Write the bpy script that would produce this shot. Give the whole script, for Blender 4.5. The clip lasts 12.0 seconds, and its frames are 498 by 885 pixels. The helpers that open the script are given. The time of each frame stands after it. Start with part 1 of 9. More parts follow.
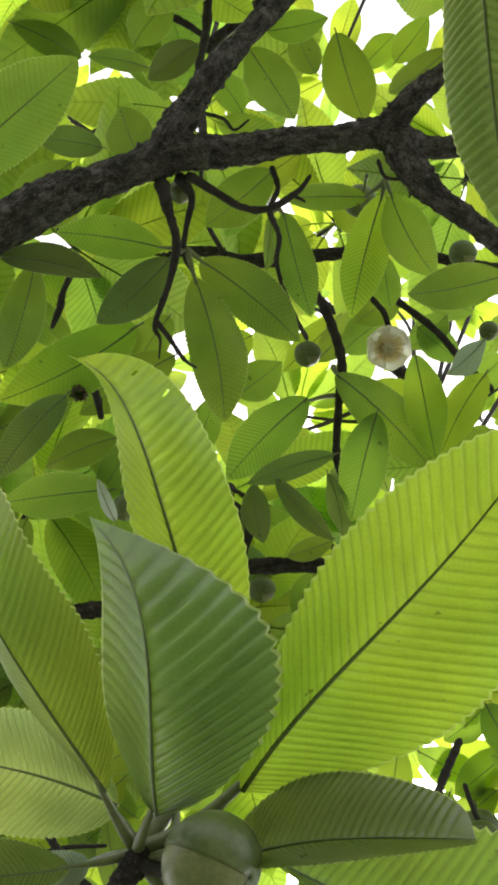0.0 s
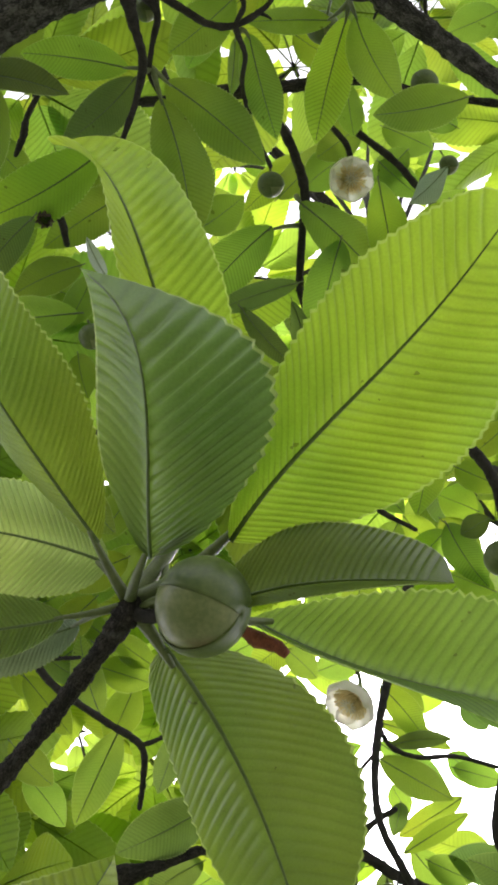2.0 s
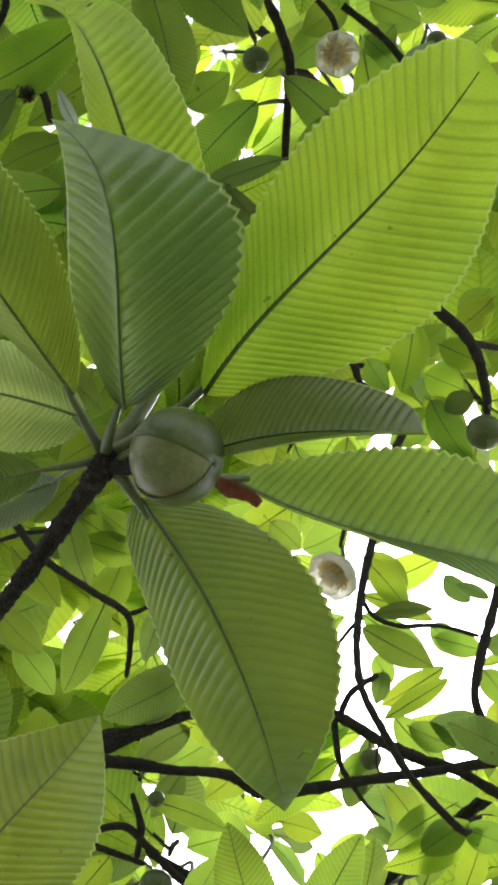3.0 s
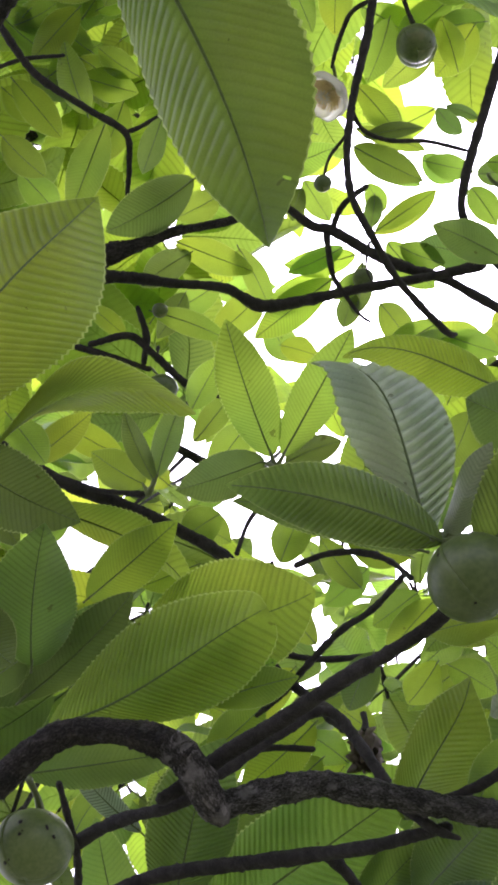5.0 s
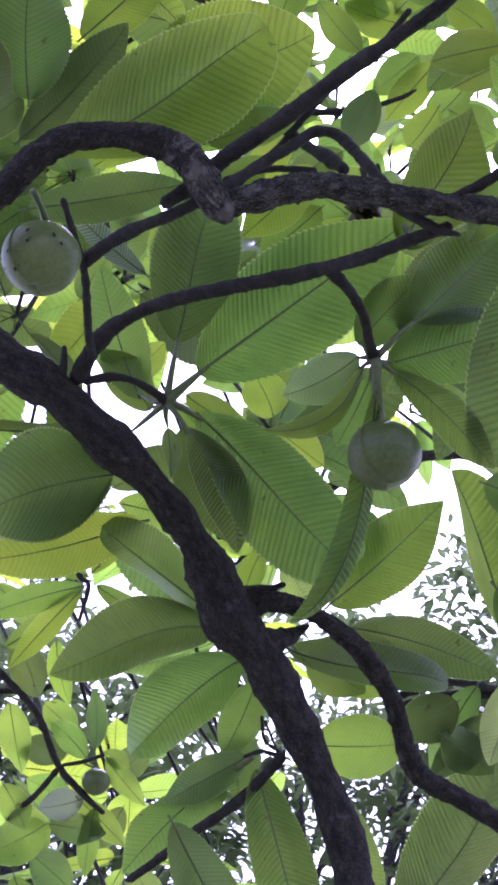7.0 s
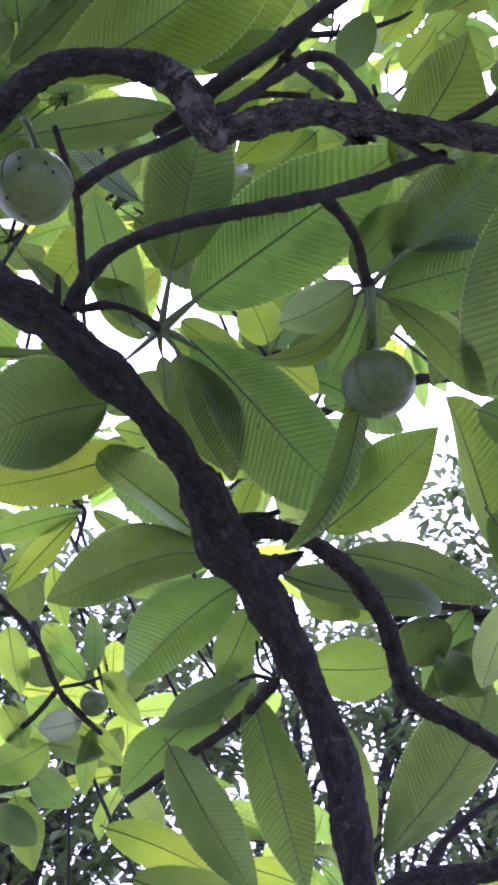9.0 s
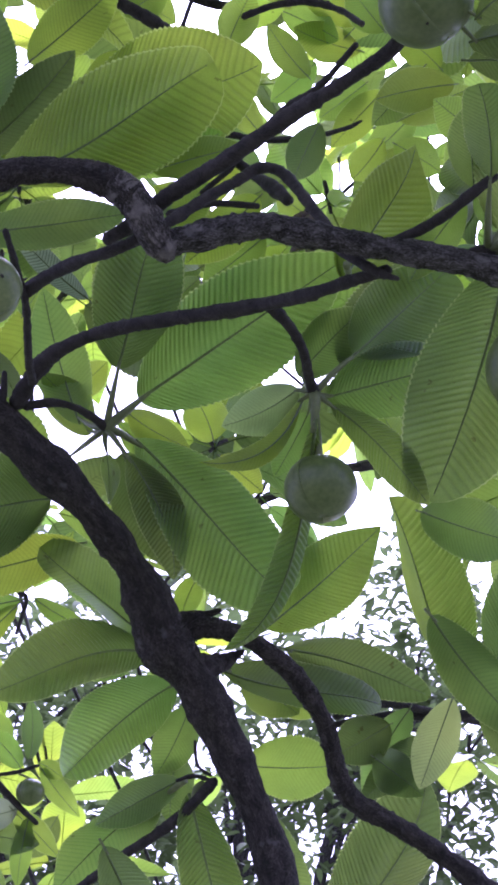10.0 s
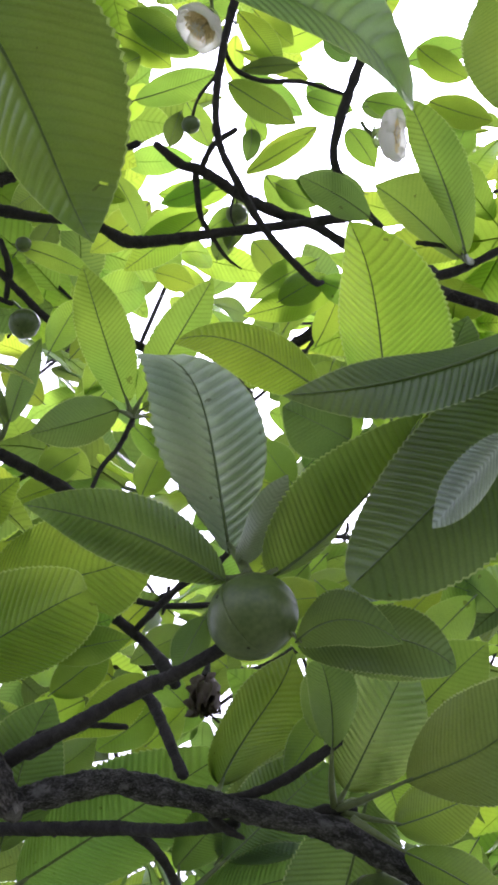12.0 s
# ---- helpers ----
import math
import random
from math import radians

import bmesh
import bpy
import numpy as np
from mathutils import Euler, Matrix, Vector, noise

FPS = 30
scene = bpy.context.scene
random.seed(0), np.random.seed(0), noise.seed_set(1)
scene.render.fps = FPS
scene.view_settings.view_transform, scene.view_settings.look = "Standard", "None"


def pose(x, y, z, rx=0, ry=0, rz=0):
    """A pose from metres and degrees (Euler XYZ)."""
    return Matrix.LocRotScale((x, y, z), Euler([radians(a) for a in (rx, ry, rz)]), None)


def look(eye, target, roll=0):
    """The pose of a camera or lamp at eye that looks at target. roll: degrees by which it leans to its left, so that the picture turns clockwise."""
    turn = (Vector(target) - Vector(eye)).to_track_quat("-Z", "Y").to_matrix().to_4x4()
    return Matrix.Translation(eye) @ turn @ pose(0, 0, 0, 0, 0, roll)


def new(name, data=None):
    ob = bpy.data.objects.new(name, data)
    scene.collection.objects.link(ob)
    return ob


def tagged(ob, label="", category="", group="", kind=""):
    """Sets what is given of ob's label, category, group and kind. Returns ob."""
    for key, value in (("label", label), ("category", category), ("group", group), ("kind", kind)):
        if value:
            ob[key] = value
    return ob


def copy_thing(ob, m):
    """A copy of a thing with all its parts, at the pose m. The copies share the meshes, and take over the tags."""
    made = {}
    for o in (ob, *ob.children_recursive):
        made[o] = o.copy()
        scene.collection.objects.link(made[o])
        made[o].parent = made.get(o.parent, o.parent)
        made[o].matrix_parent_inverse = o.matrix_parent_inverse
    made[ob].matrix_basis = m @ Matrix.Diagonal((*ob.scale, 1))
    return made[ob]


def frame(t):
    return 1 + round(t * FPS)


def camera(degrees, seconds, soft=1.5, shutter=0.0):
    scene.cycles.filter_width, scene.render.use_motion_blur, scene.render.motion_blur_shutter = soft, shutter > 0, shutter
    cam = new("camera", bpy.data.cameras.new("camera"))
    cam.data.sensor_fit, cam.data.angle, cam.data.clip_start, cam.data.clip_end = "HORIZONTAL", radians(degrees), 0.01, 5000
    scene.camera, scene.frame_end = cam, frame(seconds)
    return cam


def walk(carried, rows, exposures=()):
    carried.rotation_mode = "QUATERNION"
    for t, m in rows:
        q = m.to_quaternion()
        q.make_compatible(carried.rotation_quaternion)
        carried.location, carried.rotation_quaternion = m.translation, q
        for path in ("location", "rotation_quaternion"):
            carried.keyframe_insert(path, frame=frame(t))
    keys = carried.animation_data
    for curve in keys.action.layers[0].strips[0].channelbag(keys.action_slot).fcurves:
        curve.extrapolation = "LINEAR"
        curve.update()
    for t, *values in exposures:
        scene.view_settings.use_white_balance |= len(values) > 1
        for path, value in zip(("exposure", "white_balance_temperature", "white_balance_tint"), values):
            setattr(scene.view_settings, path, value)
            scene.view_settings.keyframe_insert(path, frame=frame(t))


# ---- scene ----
# The camera and its walk: held by hand, tilted down from overhead and back up.
cam = camera(20.408, 12.0, soft=3.4)
walk(cam, [(t, pose(x, y, z, rx, ry, rz)) for t, x, y, z, rx, ry, rz in (
    (0, 0.0007, 0.0004, 1.7502, 167.610, -3.382, -2.481),
    (0.5, -0.0092, 0.0085, 1.7459, 167.330, -2.636, -2.511),
    (1, -0.0117, 0.0479, 1.7210, 166.811, -1.988, -2.648),
    (1.5, -0.0202, 0.0932, 1.6897, 165.812, -1.477, -2.618),
    (2, -0.0285, 0.1137, 1.6890, 163.680, -0.979, -2.656),
    (2.5, -0.0231, 0.1240, 1.6893, 161.407, -0.829, -2.581),
    (2.7, -0.0175, 0.1321, 1.6838, 160.762, -0.843, -2.599),
    (4.3, 0.0582, 0.2704, 1.5202, 152.809, -1.437, -1.165),
    (4.5, 0.0560, 0.2894, 1.5087, 151.268, -1.387, -1.051),
    (5, 0.0501, 0.3555, 1.4597, 147.511, -1.299, -0.942),
    (5.5, 0.0411, 0.3984, 1.4203, 143.067, -1.097, -0.845),
    (6, 0.0503, 0.4399, 1.3996, 138.538, -0.998, -0.643),
    (6.5, 0.0555, 0.4800, 1.3729, 134.303, -0.862, -0.549),
    (7, 0.0424, 0.4978, 1.3358, 130.624, -0.500, -0.563),
    (7.5, 0.0473, 0.5172, 1.3166, 128.011, -0.471, -0.199),
    (7.7, 0.0485, 0.5238, 1.3127, 127.237, -0.372, -0.087),
    (9.3, 0.0426, 0.4798, 1.3486, 127.385, -0.295, -1.004),
    (9.5, 0.0411, 0.4747, 1.3516, 128.112, -0.261, -1.499),
    (10, 0.0509, 0.4588, 1.3673, 130.243, -0.001, -3.047),
    (10.5, 0.0870, 0.4242, 1.4012, 132.521, 0.300, -4.404),
    (11, 0.1463, 0.3489, 1.4764, 134.496, -0.411, -4.729),
    (11.5, 0.1915, 0.2882, 1.5112, 137.554, -1.361, -4.444),
    (12, 0.2083, 0.1635, 1.5963, 138.998, -1.867, -3.675)
)], exposures=((0, 1.63, 6500, 19), (2.5, 1.50, 6300, 21), (4.4, 1.36, 6150, 25), (6.0, 1.64, 5300, 52), (7.5, 1.70, 5080, 55), (10.5, 1.68, 5120, 53), (12, 1.36, 5600, 31)))

# Bright overcast sky, with a broad, soft sun high behind the cloud.
world = bpy.data.worlds.new("overcast_sky")
scene.world = world
world.use_nodes = True
wn, wl = world.node_tree.nodes, world.node_tree.links
sky = wn.new("ShaderNodeTexSky")
sky.sky_type, sky.sun_disc = "NISHITA", False
sky.sun_elevation, sky.sun_rotation, sky.air_density, sky.dust_density = radians(58), radians(20), 1.0, 3.0
grey = wn.new("ShaderNodeHueSaturation")
grey.inputs["Saturation"].default_value = 0.12
wl.new(sky.outputs["Color"], grey.inputs["Color"])
wl.new(grey.outputs["Color"], wn["Background"].inputs["Color"])
wn["Background"].inputs["Strength"].default_value = 0.15
sun = new("sun", bpy.data.lights.new("sun", "SUN"))
sun.data.energy, sun.data.angle, sun.data.color = 1.5, radians(25), (1.0, 0.97, 0.92)
sun.matrix_world = look((2, 4, 9), (0, 0, 0))
scene.view_settings.exposure = 0.0


# ---- materials ----
def material(name):
    m = bpy.data.materials.new(name)
    m.use_nodes = True
    return m, m.node_tree.nodes, m.node_tree.links, m.node_tree.nodes["Principled BSDF"]


def node(nodes, kind, **values):
    n = nodes.new(kind)
    for key, value in values.items():
        n.inputs[key].default_value = value
    return n


def math_node(nodes, links, op, a, b=0.5, c=0.5):
    n = nodes.new("ShaderNodeMath")
    n.operation = op
    for k, v in enumerate((a, b, c)):
        if isinstance(v, (int, float)):
            n.inputs[k].default_value = v
        else:
            links.new(v, n.inputs[k])
    return n.outputs[0]


def mix_colour(nodes, links, factor, a, b, blend="MIX"):
    n = nodes.new("ShaderNodeMix")
    n.data_type, n.blend_type = "RGBA", blend
    for socket, v in ((n.inputs[0], factor), (n.inputs[6], a), (n.inputs[7], b)):
        if isinstance(v, (int, float)):
            socket.default_value = v
        elif isinstance(v, tuple):
            socket.default_value = (*v, 1)
        else:
            links.new(v, socket)
    return n.outputs[2]


def leaf_material(name, body, glow, through_share, rough, mark=1.0):
    """A ribbed leaf: side veins follow the second texture coordinate, one vein a unit; the midrib lies at u = 0.5."""
    m, nodes, links, bsdf = material(name)
    uv = nodes.new("ShaderNodeUVMap")
    uv.uv_map = "ribs"
    part_uv = nodes.new("ShaderNodeSeparateXYZ")
    links.new(uv.outputs[0], part_uv.inputs[0])
    wave = math_node(nodes, links, "COSINE", math_node(nodes, links, "MULTIPLY", part_uv.outputs[1], 2 * math.pi))
    vein = math_node(nodes, links, "POWER", math_node(nodes, links, "MULTIPLY_ADD", wave, 0.5, 0.5), 4.0)
    off_mid = math_node(nodes, links, "ABSOLUTE", math_node(nodes, links, "SUBTRACT", part_uv.outputs[0], 0.5))
    coords = nodes.new("ShaderNodeTexCoord")
    blotch = node(nodes, "ShaderNodeTexNoise", Scale=14.0, Detail=3.0)
    grain = node(nodes, "ShaderNodeTexNoise", Scale=420.0, Detail=2.0)
    for n in (blotch, grain):
        links.new(coords.outputs["Object"], n.inputs["Vector"])
    info = nodes.new("ShaderNodeObjectInfo")
    tone = math_node(nodes, links, "MULTIPLY_ADD", info.outputs["Random"], 0.45, 0.78)
    tone = math_node(nodes, links, "MULTIPLY", tone, math_node(nodes, links, "MULTIPLY_ADD", blotch.outputs[0], 0.5, 0.75))
    tone = math_node(nodes, links, "MULTIPLY", tone, math_node(nodes, links, "MULTIPLY_ADD", grain.outputs[0], 0.3, 0.85))
    spots = nodes.new("ShaderNodeTexNoise")
    spots.inputs["Scale"].default_value = 55.0
    links.new(coords.outputs["Object"], spots.inputs["Vector"])
    speck = math_node(nodes, links, "GREATER_THAN", spots.outputs[0], 0.74)

    # leaves differ in how strongly their veins show; broad cloudy changes of hue run over each blade
    depth = math_node(nodes, links, "MULTIPLY_ADD", math_node(nodes, links, "FRACT", math_node(nodes, links, "MULTIPLY", info.outputs["Random"], 7.3)), 0.85, 0.35)
    cloud = node(nodes, "ShaderNodeTexNoise", Scale=5.0, Detail=1.5)
    links.new(coords.outputs["Object"], cloud.inputs["Vector"])
    broad = nodes.new("ShaderNodeMapRange")
    broad.inputs["From Min"].default_value, broad.inputs["From Max"].default_value = 0.35, 0.68
    links.new(cloud.outputs[0], broad.inputs[0])

    def shade(colour, dark):
        n = mix_colour(nodes, links, broad.outputs[0], tuple(c * k for c, k in zip(colour, (0.82, 0.88, 0.95))), tuple(c * k for c, k in zip(colour, (1.22, 1.10, 1.0))))
        n = mix_colour(nodes, links, math_node(nodes, links, "MULTIPLY", math_node(nodes, links, "MULTIPLY", vein, depth), dark), n, tuple(0.35 * c for c in colour))
        n = mix_colour(nodes, links, math_node(nodes, links, "MULTIPLY", speck, 0.5), n, (0.06, 0.045, 0.01))
        h = nodes.new("ShaderNodeHueSaturation")
        links.new(math_node(nodes, links, "MULTIPLY_ADD", info.outputs["Random"], 0.018, 0.494), h.inputs["Hue"])
        links.new(tone, h.inputs["Value"])
        links.new(n, h.inputs["Color"])
        return h.outputs[0]

    # a thin pale margin runs round the blade
    edge = math_node(nodes, links, "GREATER_THAN", off_mid, 0.488)
    links.new(mix_colour(nodes, links, math_node(nodes, links, "MULTIPLY", edge, 0.6), shade(body, 0.30 * mark), (0.34, 0.42, 0.16)), bsdf.inputs["Base Color"])
    bsdf.inputs["Roughness"].default_value = rough
    bsdf.inputs["Specular IOR Level"].default_value = 0.65
    thin = nodes.new("ShaderNodeBsdfTranslucent")
    links.new(mix_colour(nodes, links, math_node(nodes, links, "MULTIPLY", edge, 0.5), shade(glow, 0.34), (0.62, 0.74, 0.22)), thin.inputs["Color"])
    bump = node(nodes, "ShaderNodeBump", Strength=0.55, Distance=0.0012)
    links.new(math_node(nodes, links, "ADD", vein, math_node(nodes, links, "MULTIPLY", grain.outputs[0], 0.5)), bump.inputs["Height"])
    links.new(bump.outputs[0], bsdf.inputs["Normal"])
    both = nodes.new("ShaderNodeMixShader")
    both.inputs[0].default_value = through_share
    links.new(bsdf.outputs[0], both.inputs[1])
    links.new(thin.outputs[0], both.inputs[2])
    links.new(both.outputs[0], nodes["Material Output"].inputs["Surface"])
    return m


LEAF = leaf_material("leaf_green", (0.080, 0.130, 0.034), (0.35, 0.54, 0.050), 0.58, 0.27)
# brightest leaf colour; in the crown it stands in for stronger light
BRIGHT = leaf_material("leaf_yellow_green", (0.095, 0.15, 0.028), (0.46, 0.65, 0.040), 0.62, 0.31)
# deep green, which also holds the shade on leaves that others cover
DARK = leaf_material("leaf_deep_shaded_green", (0.106, 0.160, 0.052), (0.205, 0.315, 0.046), 0.42, 0.27)
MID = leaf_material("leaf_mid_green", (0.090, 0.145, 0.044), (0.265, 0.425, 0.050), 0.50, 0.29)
# pale colour and strong veins stand in for sky reflected on glossy leaves
SHEEN = leaf_material("leaf_sheen", (0.40, 0.48, 0.40), (0.26, 0.38, 0.14), 0.22, 0.26, 2.6)
OLIVE = leaf_material("leaf_olive_green", (0.098, 0.135, 0.030), (0.36, 0.48, 0.036), 0.56, 0.30)
# pale tone stands in for gloss and light through thin leaves
PALE = leaf_material("leaf_pale", (0.18, 0.26, 0.105), (0.46, 0.60, 0.16), 0.50, 0.34)


def plain_material(name, dark, light, rough, scale, bump_by=0.3, distance=0.002, stretch=(1, 1, 1), patch=None, patch_at=0.62, plates=0.0):
    m, nodes, links, bsdf = material(name)
    coords = nodes.new("ShaderNodeTexCoord")
    fit = nodes.new("ShaderNodeMapping")
    fit.inputs["Scale"].default_value = stretch
    if plates:
        grain = nodes.new("ShaderNodeAttribute")
        grain.attribute_name = "along"
        links.new(grain.outputs["Vector"], fit.inputs[0])
    else:
        links.new(coords.outputs["Object"], fit.inputs[0])
    coarse = node(nodes, "ShaderNodeTexNoise", Scale=scale, Detail=6.0, Roughness=0.65)
    fine = node(nodes, "ShaderNodeTexNoise", Scale=scale * 9, Detail=4.0)
    for n in (coarse, fine):
        links.new(fit.outputs[0], n.inputs["Vector"])
    both = math_node(nodes, links, "MULTIPLY_ADD", fine.outputs[0], 0.45, math_node(nodes, links, "MULTIPLY", coarse.outputs[0], 0.65))
    ramp = nodes.new("ShaderNodeValToRGB")
    ramp.color_ramp.elements[0].position, ramp.color_ramp.elements[1].position = (0.47, 0.63) if plates else (0.44, 0.68)
    ramp.color_ramp.elements[0].color, ramp.color_ramp.elements[1].color = (*dark, 1), (*light, 1)
    links.new(both, ramp.inputs[0])
    colour = ramp.outputs[0]
    if plates:
        # flaking plates of bark, split by dark cracks
        warp = mix_colour(nodes, links, 0.05, fit.outputs[0], coarse.outputs["Color"], "ADD")
        crack = node(nodes, "ShaderNodeTexVoronoi", Scale=plates)
        crack.feature = "DISTANCE_TO_EDGE"
        links.new(warp, crack.inputs["Vector"])
        split = nodes.new("ShaderNodeMapRange")
        split.inputs["From Min"].default_value, split.inputs["From Max"].default_value = 0.02, 0.22
        links.new(crack.outputs[0], split.inputs[0])
        colour = mix_colour(nodes, links, math_node(nodes, links, "MULTIPLY_ADD", split.outputs[0], -0.7, 0.7), colour, tuple(0.4 * c for c in dark))
        both = math_node(nodes, links, "MULTIPLY_ADD", split.outputs[0], 0.3, both)
    if patch:
        lichen = node(nodes, "ShaderNodeTexNoise", Scale=scale * 0.55, Detail=5.0)
        links.new(coords.outputs["Object"], lichen.inputs["Vector"])
        where = nodes.new("ShaderNodeMapRange")
        where.inputs["From Min"].default_value, where.inputs["From Max"].default_value = patch_at, patch_at + 0.1
        links.new(lichen.outputs[0], where.inputs[0])
        colour = mix_colour(nodes, links, math_node(nodes, links, "MULTIPLY", where.outputs[0], 0.7), colour, patch)
    links.new(colour, bsdf.inputs["Base Color"])
    bsdf.inputs["Roughness"].default_value = rough
    relief = node(nodes, "ShaderNodeBump", Strength=bump_by, Distance=distance)
    links.new(both, relief.inputs["Height"])
    links.new(relief.outputs[0], bsdf.inputs["Normal"])
    return m


BARK = plain_material("bark", (0.006, 0.005, 0.0055), (0.088, 0.072, 0.068), 0.9, 90, 1.0, 0.012, patch=(0.13, 0.125, 0.125), patch_at=0.63, plates=150, stretch=(1, 1, 0.45))
# lighter copy of the bark, standing in for stronger light on some limbs
LIT_GREY_BARK = plain_material("lit_grey_bark", (0.009, 0.008, 0.0085), (0.20, 0.188, 0.186), 0.9, 90, 1.0, 0.014, patch=(0.26, 0.25, 0.245), patch_at=0.58, plates=130, stretch=(1, 1, 0.45))
LICHEN = plain_material("lichened_bark", (0.012, 0.010, 0.010), (0.25, 0.225, 0.215), 0.9, 80, 1.0, 0.012, patch=(0.27, 0.25, 0.24), patch_at=0.52, plates=120, stretch=(1, 1, 0.5))
TWIG_BARK = plain_material("twig_bark", (0.005, 0.0045, 0.005), (0.036, 0.031, 0.031), 0.85, 75, 1.0, 0.005)
MIDRIB = plain_material("leaf_midrib", (0.045, 0.080, 0.014), (0.085, 0.130, 0.030), 0.45, 90, 0.2, 0.001)
RIB = plain_material("leaf_rib", (0.072, 0.098, 0.032), (0.125, 0.155, 0.058), 0.42, 90, 0.2, 0.001)
FRUIT = plain_material("fruit_skin", (0.056, 0.090, 0.022), (0.102, 0.138, 0.042), 0.40, 22, 0.25, 0.0008, patch=(0.15, 0.135, 0.07), patch_at=0.66)
def thin_material(name, colour, share):
    m = plain_material(name, tuple(0.9 * c for c in colour), colour, 0.55, 30, 0.2, 0.001)
    nodes, links = m.node_tree.nodes, m.node_tree.links
    thin, both = nodes.new("ShaderNodeBsdfTranslucent"), nodes.new("ShaderNodeMixShader")
    thin.inputs["Color"].default_value = (*colour, 1)
    both.inputs[0].default_value = share
    links.new(nodes["Principled BSDF"].outputs[0], both.inputs[1])
    links.new(thin.outputs[0], both.inputs[2])
    links.new(both.outputs[0], nodes["Material Output"].inputs["Surface"])
    return m


FLESH = plain_material("fruit_pale_side", (0.120, 0.152, 0.060), (0.200, 0.215, 0.098), 0.32, 26, 0.2, 0.0008, patch=(0.13, 0.09, 0.05), patch_at=0.66)
SPOTTED = plain_material("fruit_spotted_skin", (0.082, 0.124, 0.034), (0.135, 0.176, 0.060), 0.40, 26, 0.2, 0.0008)
PETAL = thin_material("petal_white", (0.95, 0.94, 0.91), 0.72)
SEPAL = thin_material("flower_sepal", (0.46, 0.58, 0.24), 0.6)
STAMEN = thin_material("stamen_yellow", (1.0, 0.91, 0.68), 0.8)
DRY = plain_material("dried_sepal", (0.10, 0.020, 0.010), (0.24, 0.065, 0.030), 0.7, 70, 0.6, 0.002)
DEAD = thin_material("withered_petal", (0.13, 0.10, 0.075), 0.35)
FAR_LEAF = thin_material("far_foliage", (0.115, 0.168, 0.058), 0.42)
# unseen ground; tone picked for the light it throws up under the leaves
BOUNCE_GROUND = plain_material("bounce_ground", (0.085, 0.105, 0.050), (0.21, 0.215, 0.135), 0.95, 1.6, 0.8, 0.03)


# ---- shapes ----
def mesh_object(name, verts, faces, mat, parent=None, label="", smooth=True, ribs=None):
    me = bpy.data.meshes.new(name)
    me.from_pydata([tuple(v) for v in verts], [], faces)
    me.materials.append(mat)
    if smooth:
        me.polygons.foreach_set("use_smooth", [True] * len(me.polygons))
    if ribs is not None:
        layer = me.uv_layers.new(name="ribs")
        at = np.zeros(len(me.loops), dtype=np.int32)
        me.loops.foreach_get("vertex_index", at)
        layer.data.foreach_set("uv", np.asarray(ribs, dtype=np.float32)[at].ravel())
    me.update()
    ob = new(name, me)
    if parent:
        ob.parent = parent
        ob.matrix_parent_inverse = Matrix.Translation(-parent.location)
    if label:
        tagged(ob, label)
    return ob


def bough_to(owner, end, knots, name="limb"):
    """A bare limb on from a branch to the tree that bears it."""
    return limb(owner, [end, *knots], name, 0.1, 0.1, BARK, 12)


def thing(name, at, label, category, group=""):
    ob = new(name)
    ob.location = at
    ob.empty_display_size = 0.05
    return tagged(ob, label, category, group)


def spline(points, per=6):
    """A smooth line of (x, y, z, radius) through the given points."""
    p = np.array(points, float)
    p = np.vstack([2 * p[0] - p[1], p, 2 * p[-1] - p[-2]])
    out = []
    for k in range(1, len(p) - 2):
        a, b, c, d = p[k - 1 : k + 3]
        for s in np.arange(per) / per:
            out.append(0.5 * (2 * b + (c - a) * s + (2 * a - 5 * b + 4 * c - d) * s**2 + (3 * b - a - 3 * c + d) * s**3))
    out.append(p[-2])
    return np.array(out)


def tube(line, sides=10, rough=0.0, seed=0, knots=0.0):
    """Verts and faces of a tapered, uneven stem along a line of (x, y, z, radius)."""
    line = np.asarray(line)
    n = len(line)
    ahead = np.gradient(line[:, :3], axis=0)
    ahead /= np.linalg.norm(ahead, axis=1)[:, None] + 1e-9
    side = np.cross(ahead[0], (0.31, 0.22, 0.92))
    verts = []
    run = np.concatenate([[0], np.cumsum(np.linalg.norm(np.diff(line[:, :3], axis=0), axis=1))]) / max(line[:, 3].max(), 0.002)
    swell = [1 + 1.6 * knots * noise.noise(Vector((a * 0.55, 0.37 * (seed % 97), 0.5))) for a in run]
    for k in range(n):
        side = side - ahead[k] * (side @ ahead[k])
        side /= np.linalg.norm(side)
        up = np.cross(ahead[k], side)
        for j in range(sides):
            a = 2 * math.pi * j / sides
            way = side * math.cos(a) + up * math.sin(a)
            r = max(line[k, 3], 0.0004)
            if rough:
                spot = (line[k, :3] + way * r) / max(r, 0.004)
                flake = 0.5 - abs(noise.noise(Vector(spot * 4.5)))
                knob = max(0.0, noise.noise(Vector(spot * 1.3 + 7.0)) - 0.34) * 2.2
                r *= swell[k] * (1 + rough * (0.34 * noise.noise(Vector(spot * 0.7)) + 0.46 * noise.noise(Vector(spot * 2.0)) + 0.22 * noise.noise(Vector(spot * 3.7)) + 0.8 * knob + 0.2 * flake - 0.08))
            verts.append(line[k, :3] + way * r)
    faces = [(k * sides + j, k * sides + (j + 1) % sides, (k + 1) * sides + (j + 1) % sides, (k + 1) * sides + j) for k in range(n - 1) for j in range(sides)]
    faces += [tuple(range(sides))[::-1], tuple(range((n - 1) * sides, n * sides))]
    return verts, faces


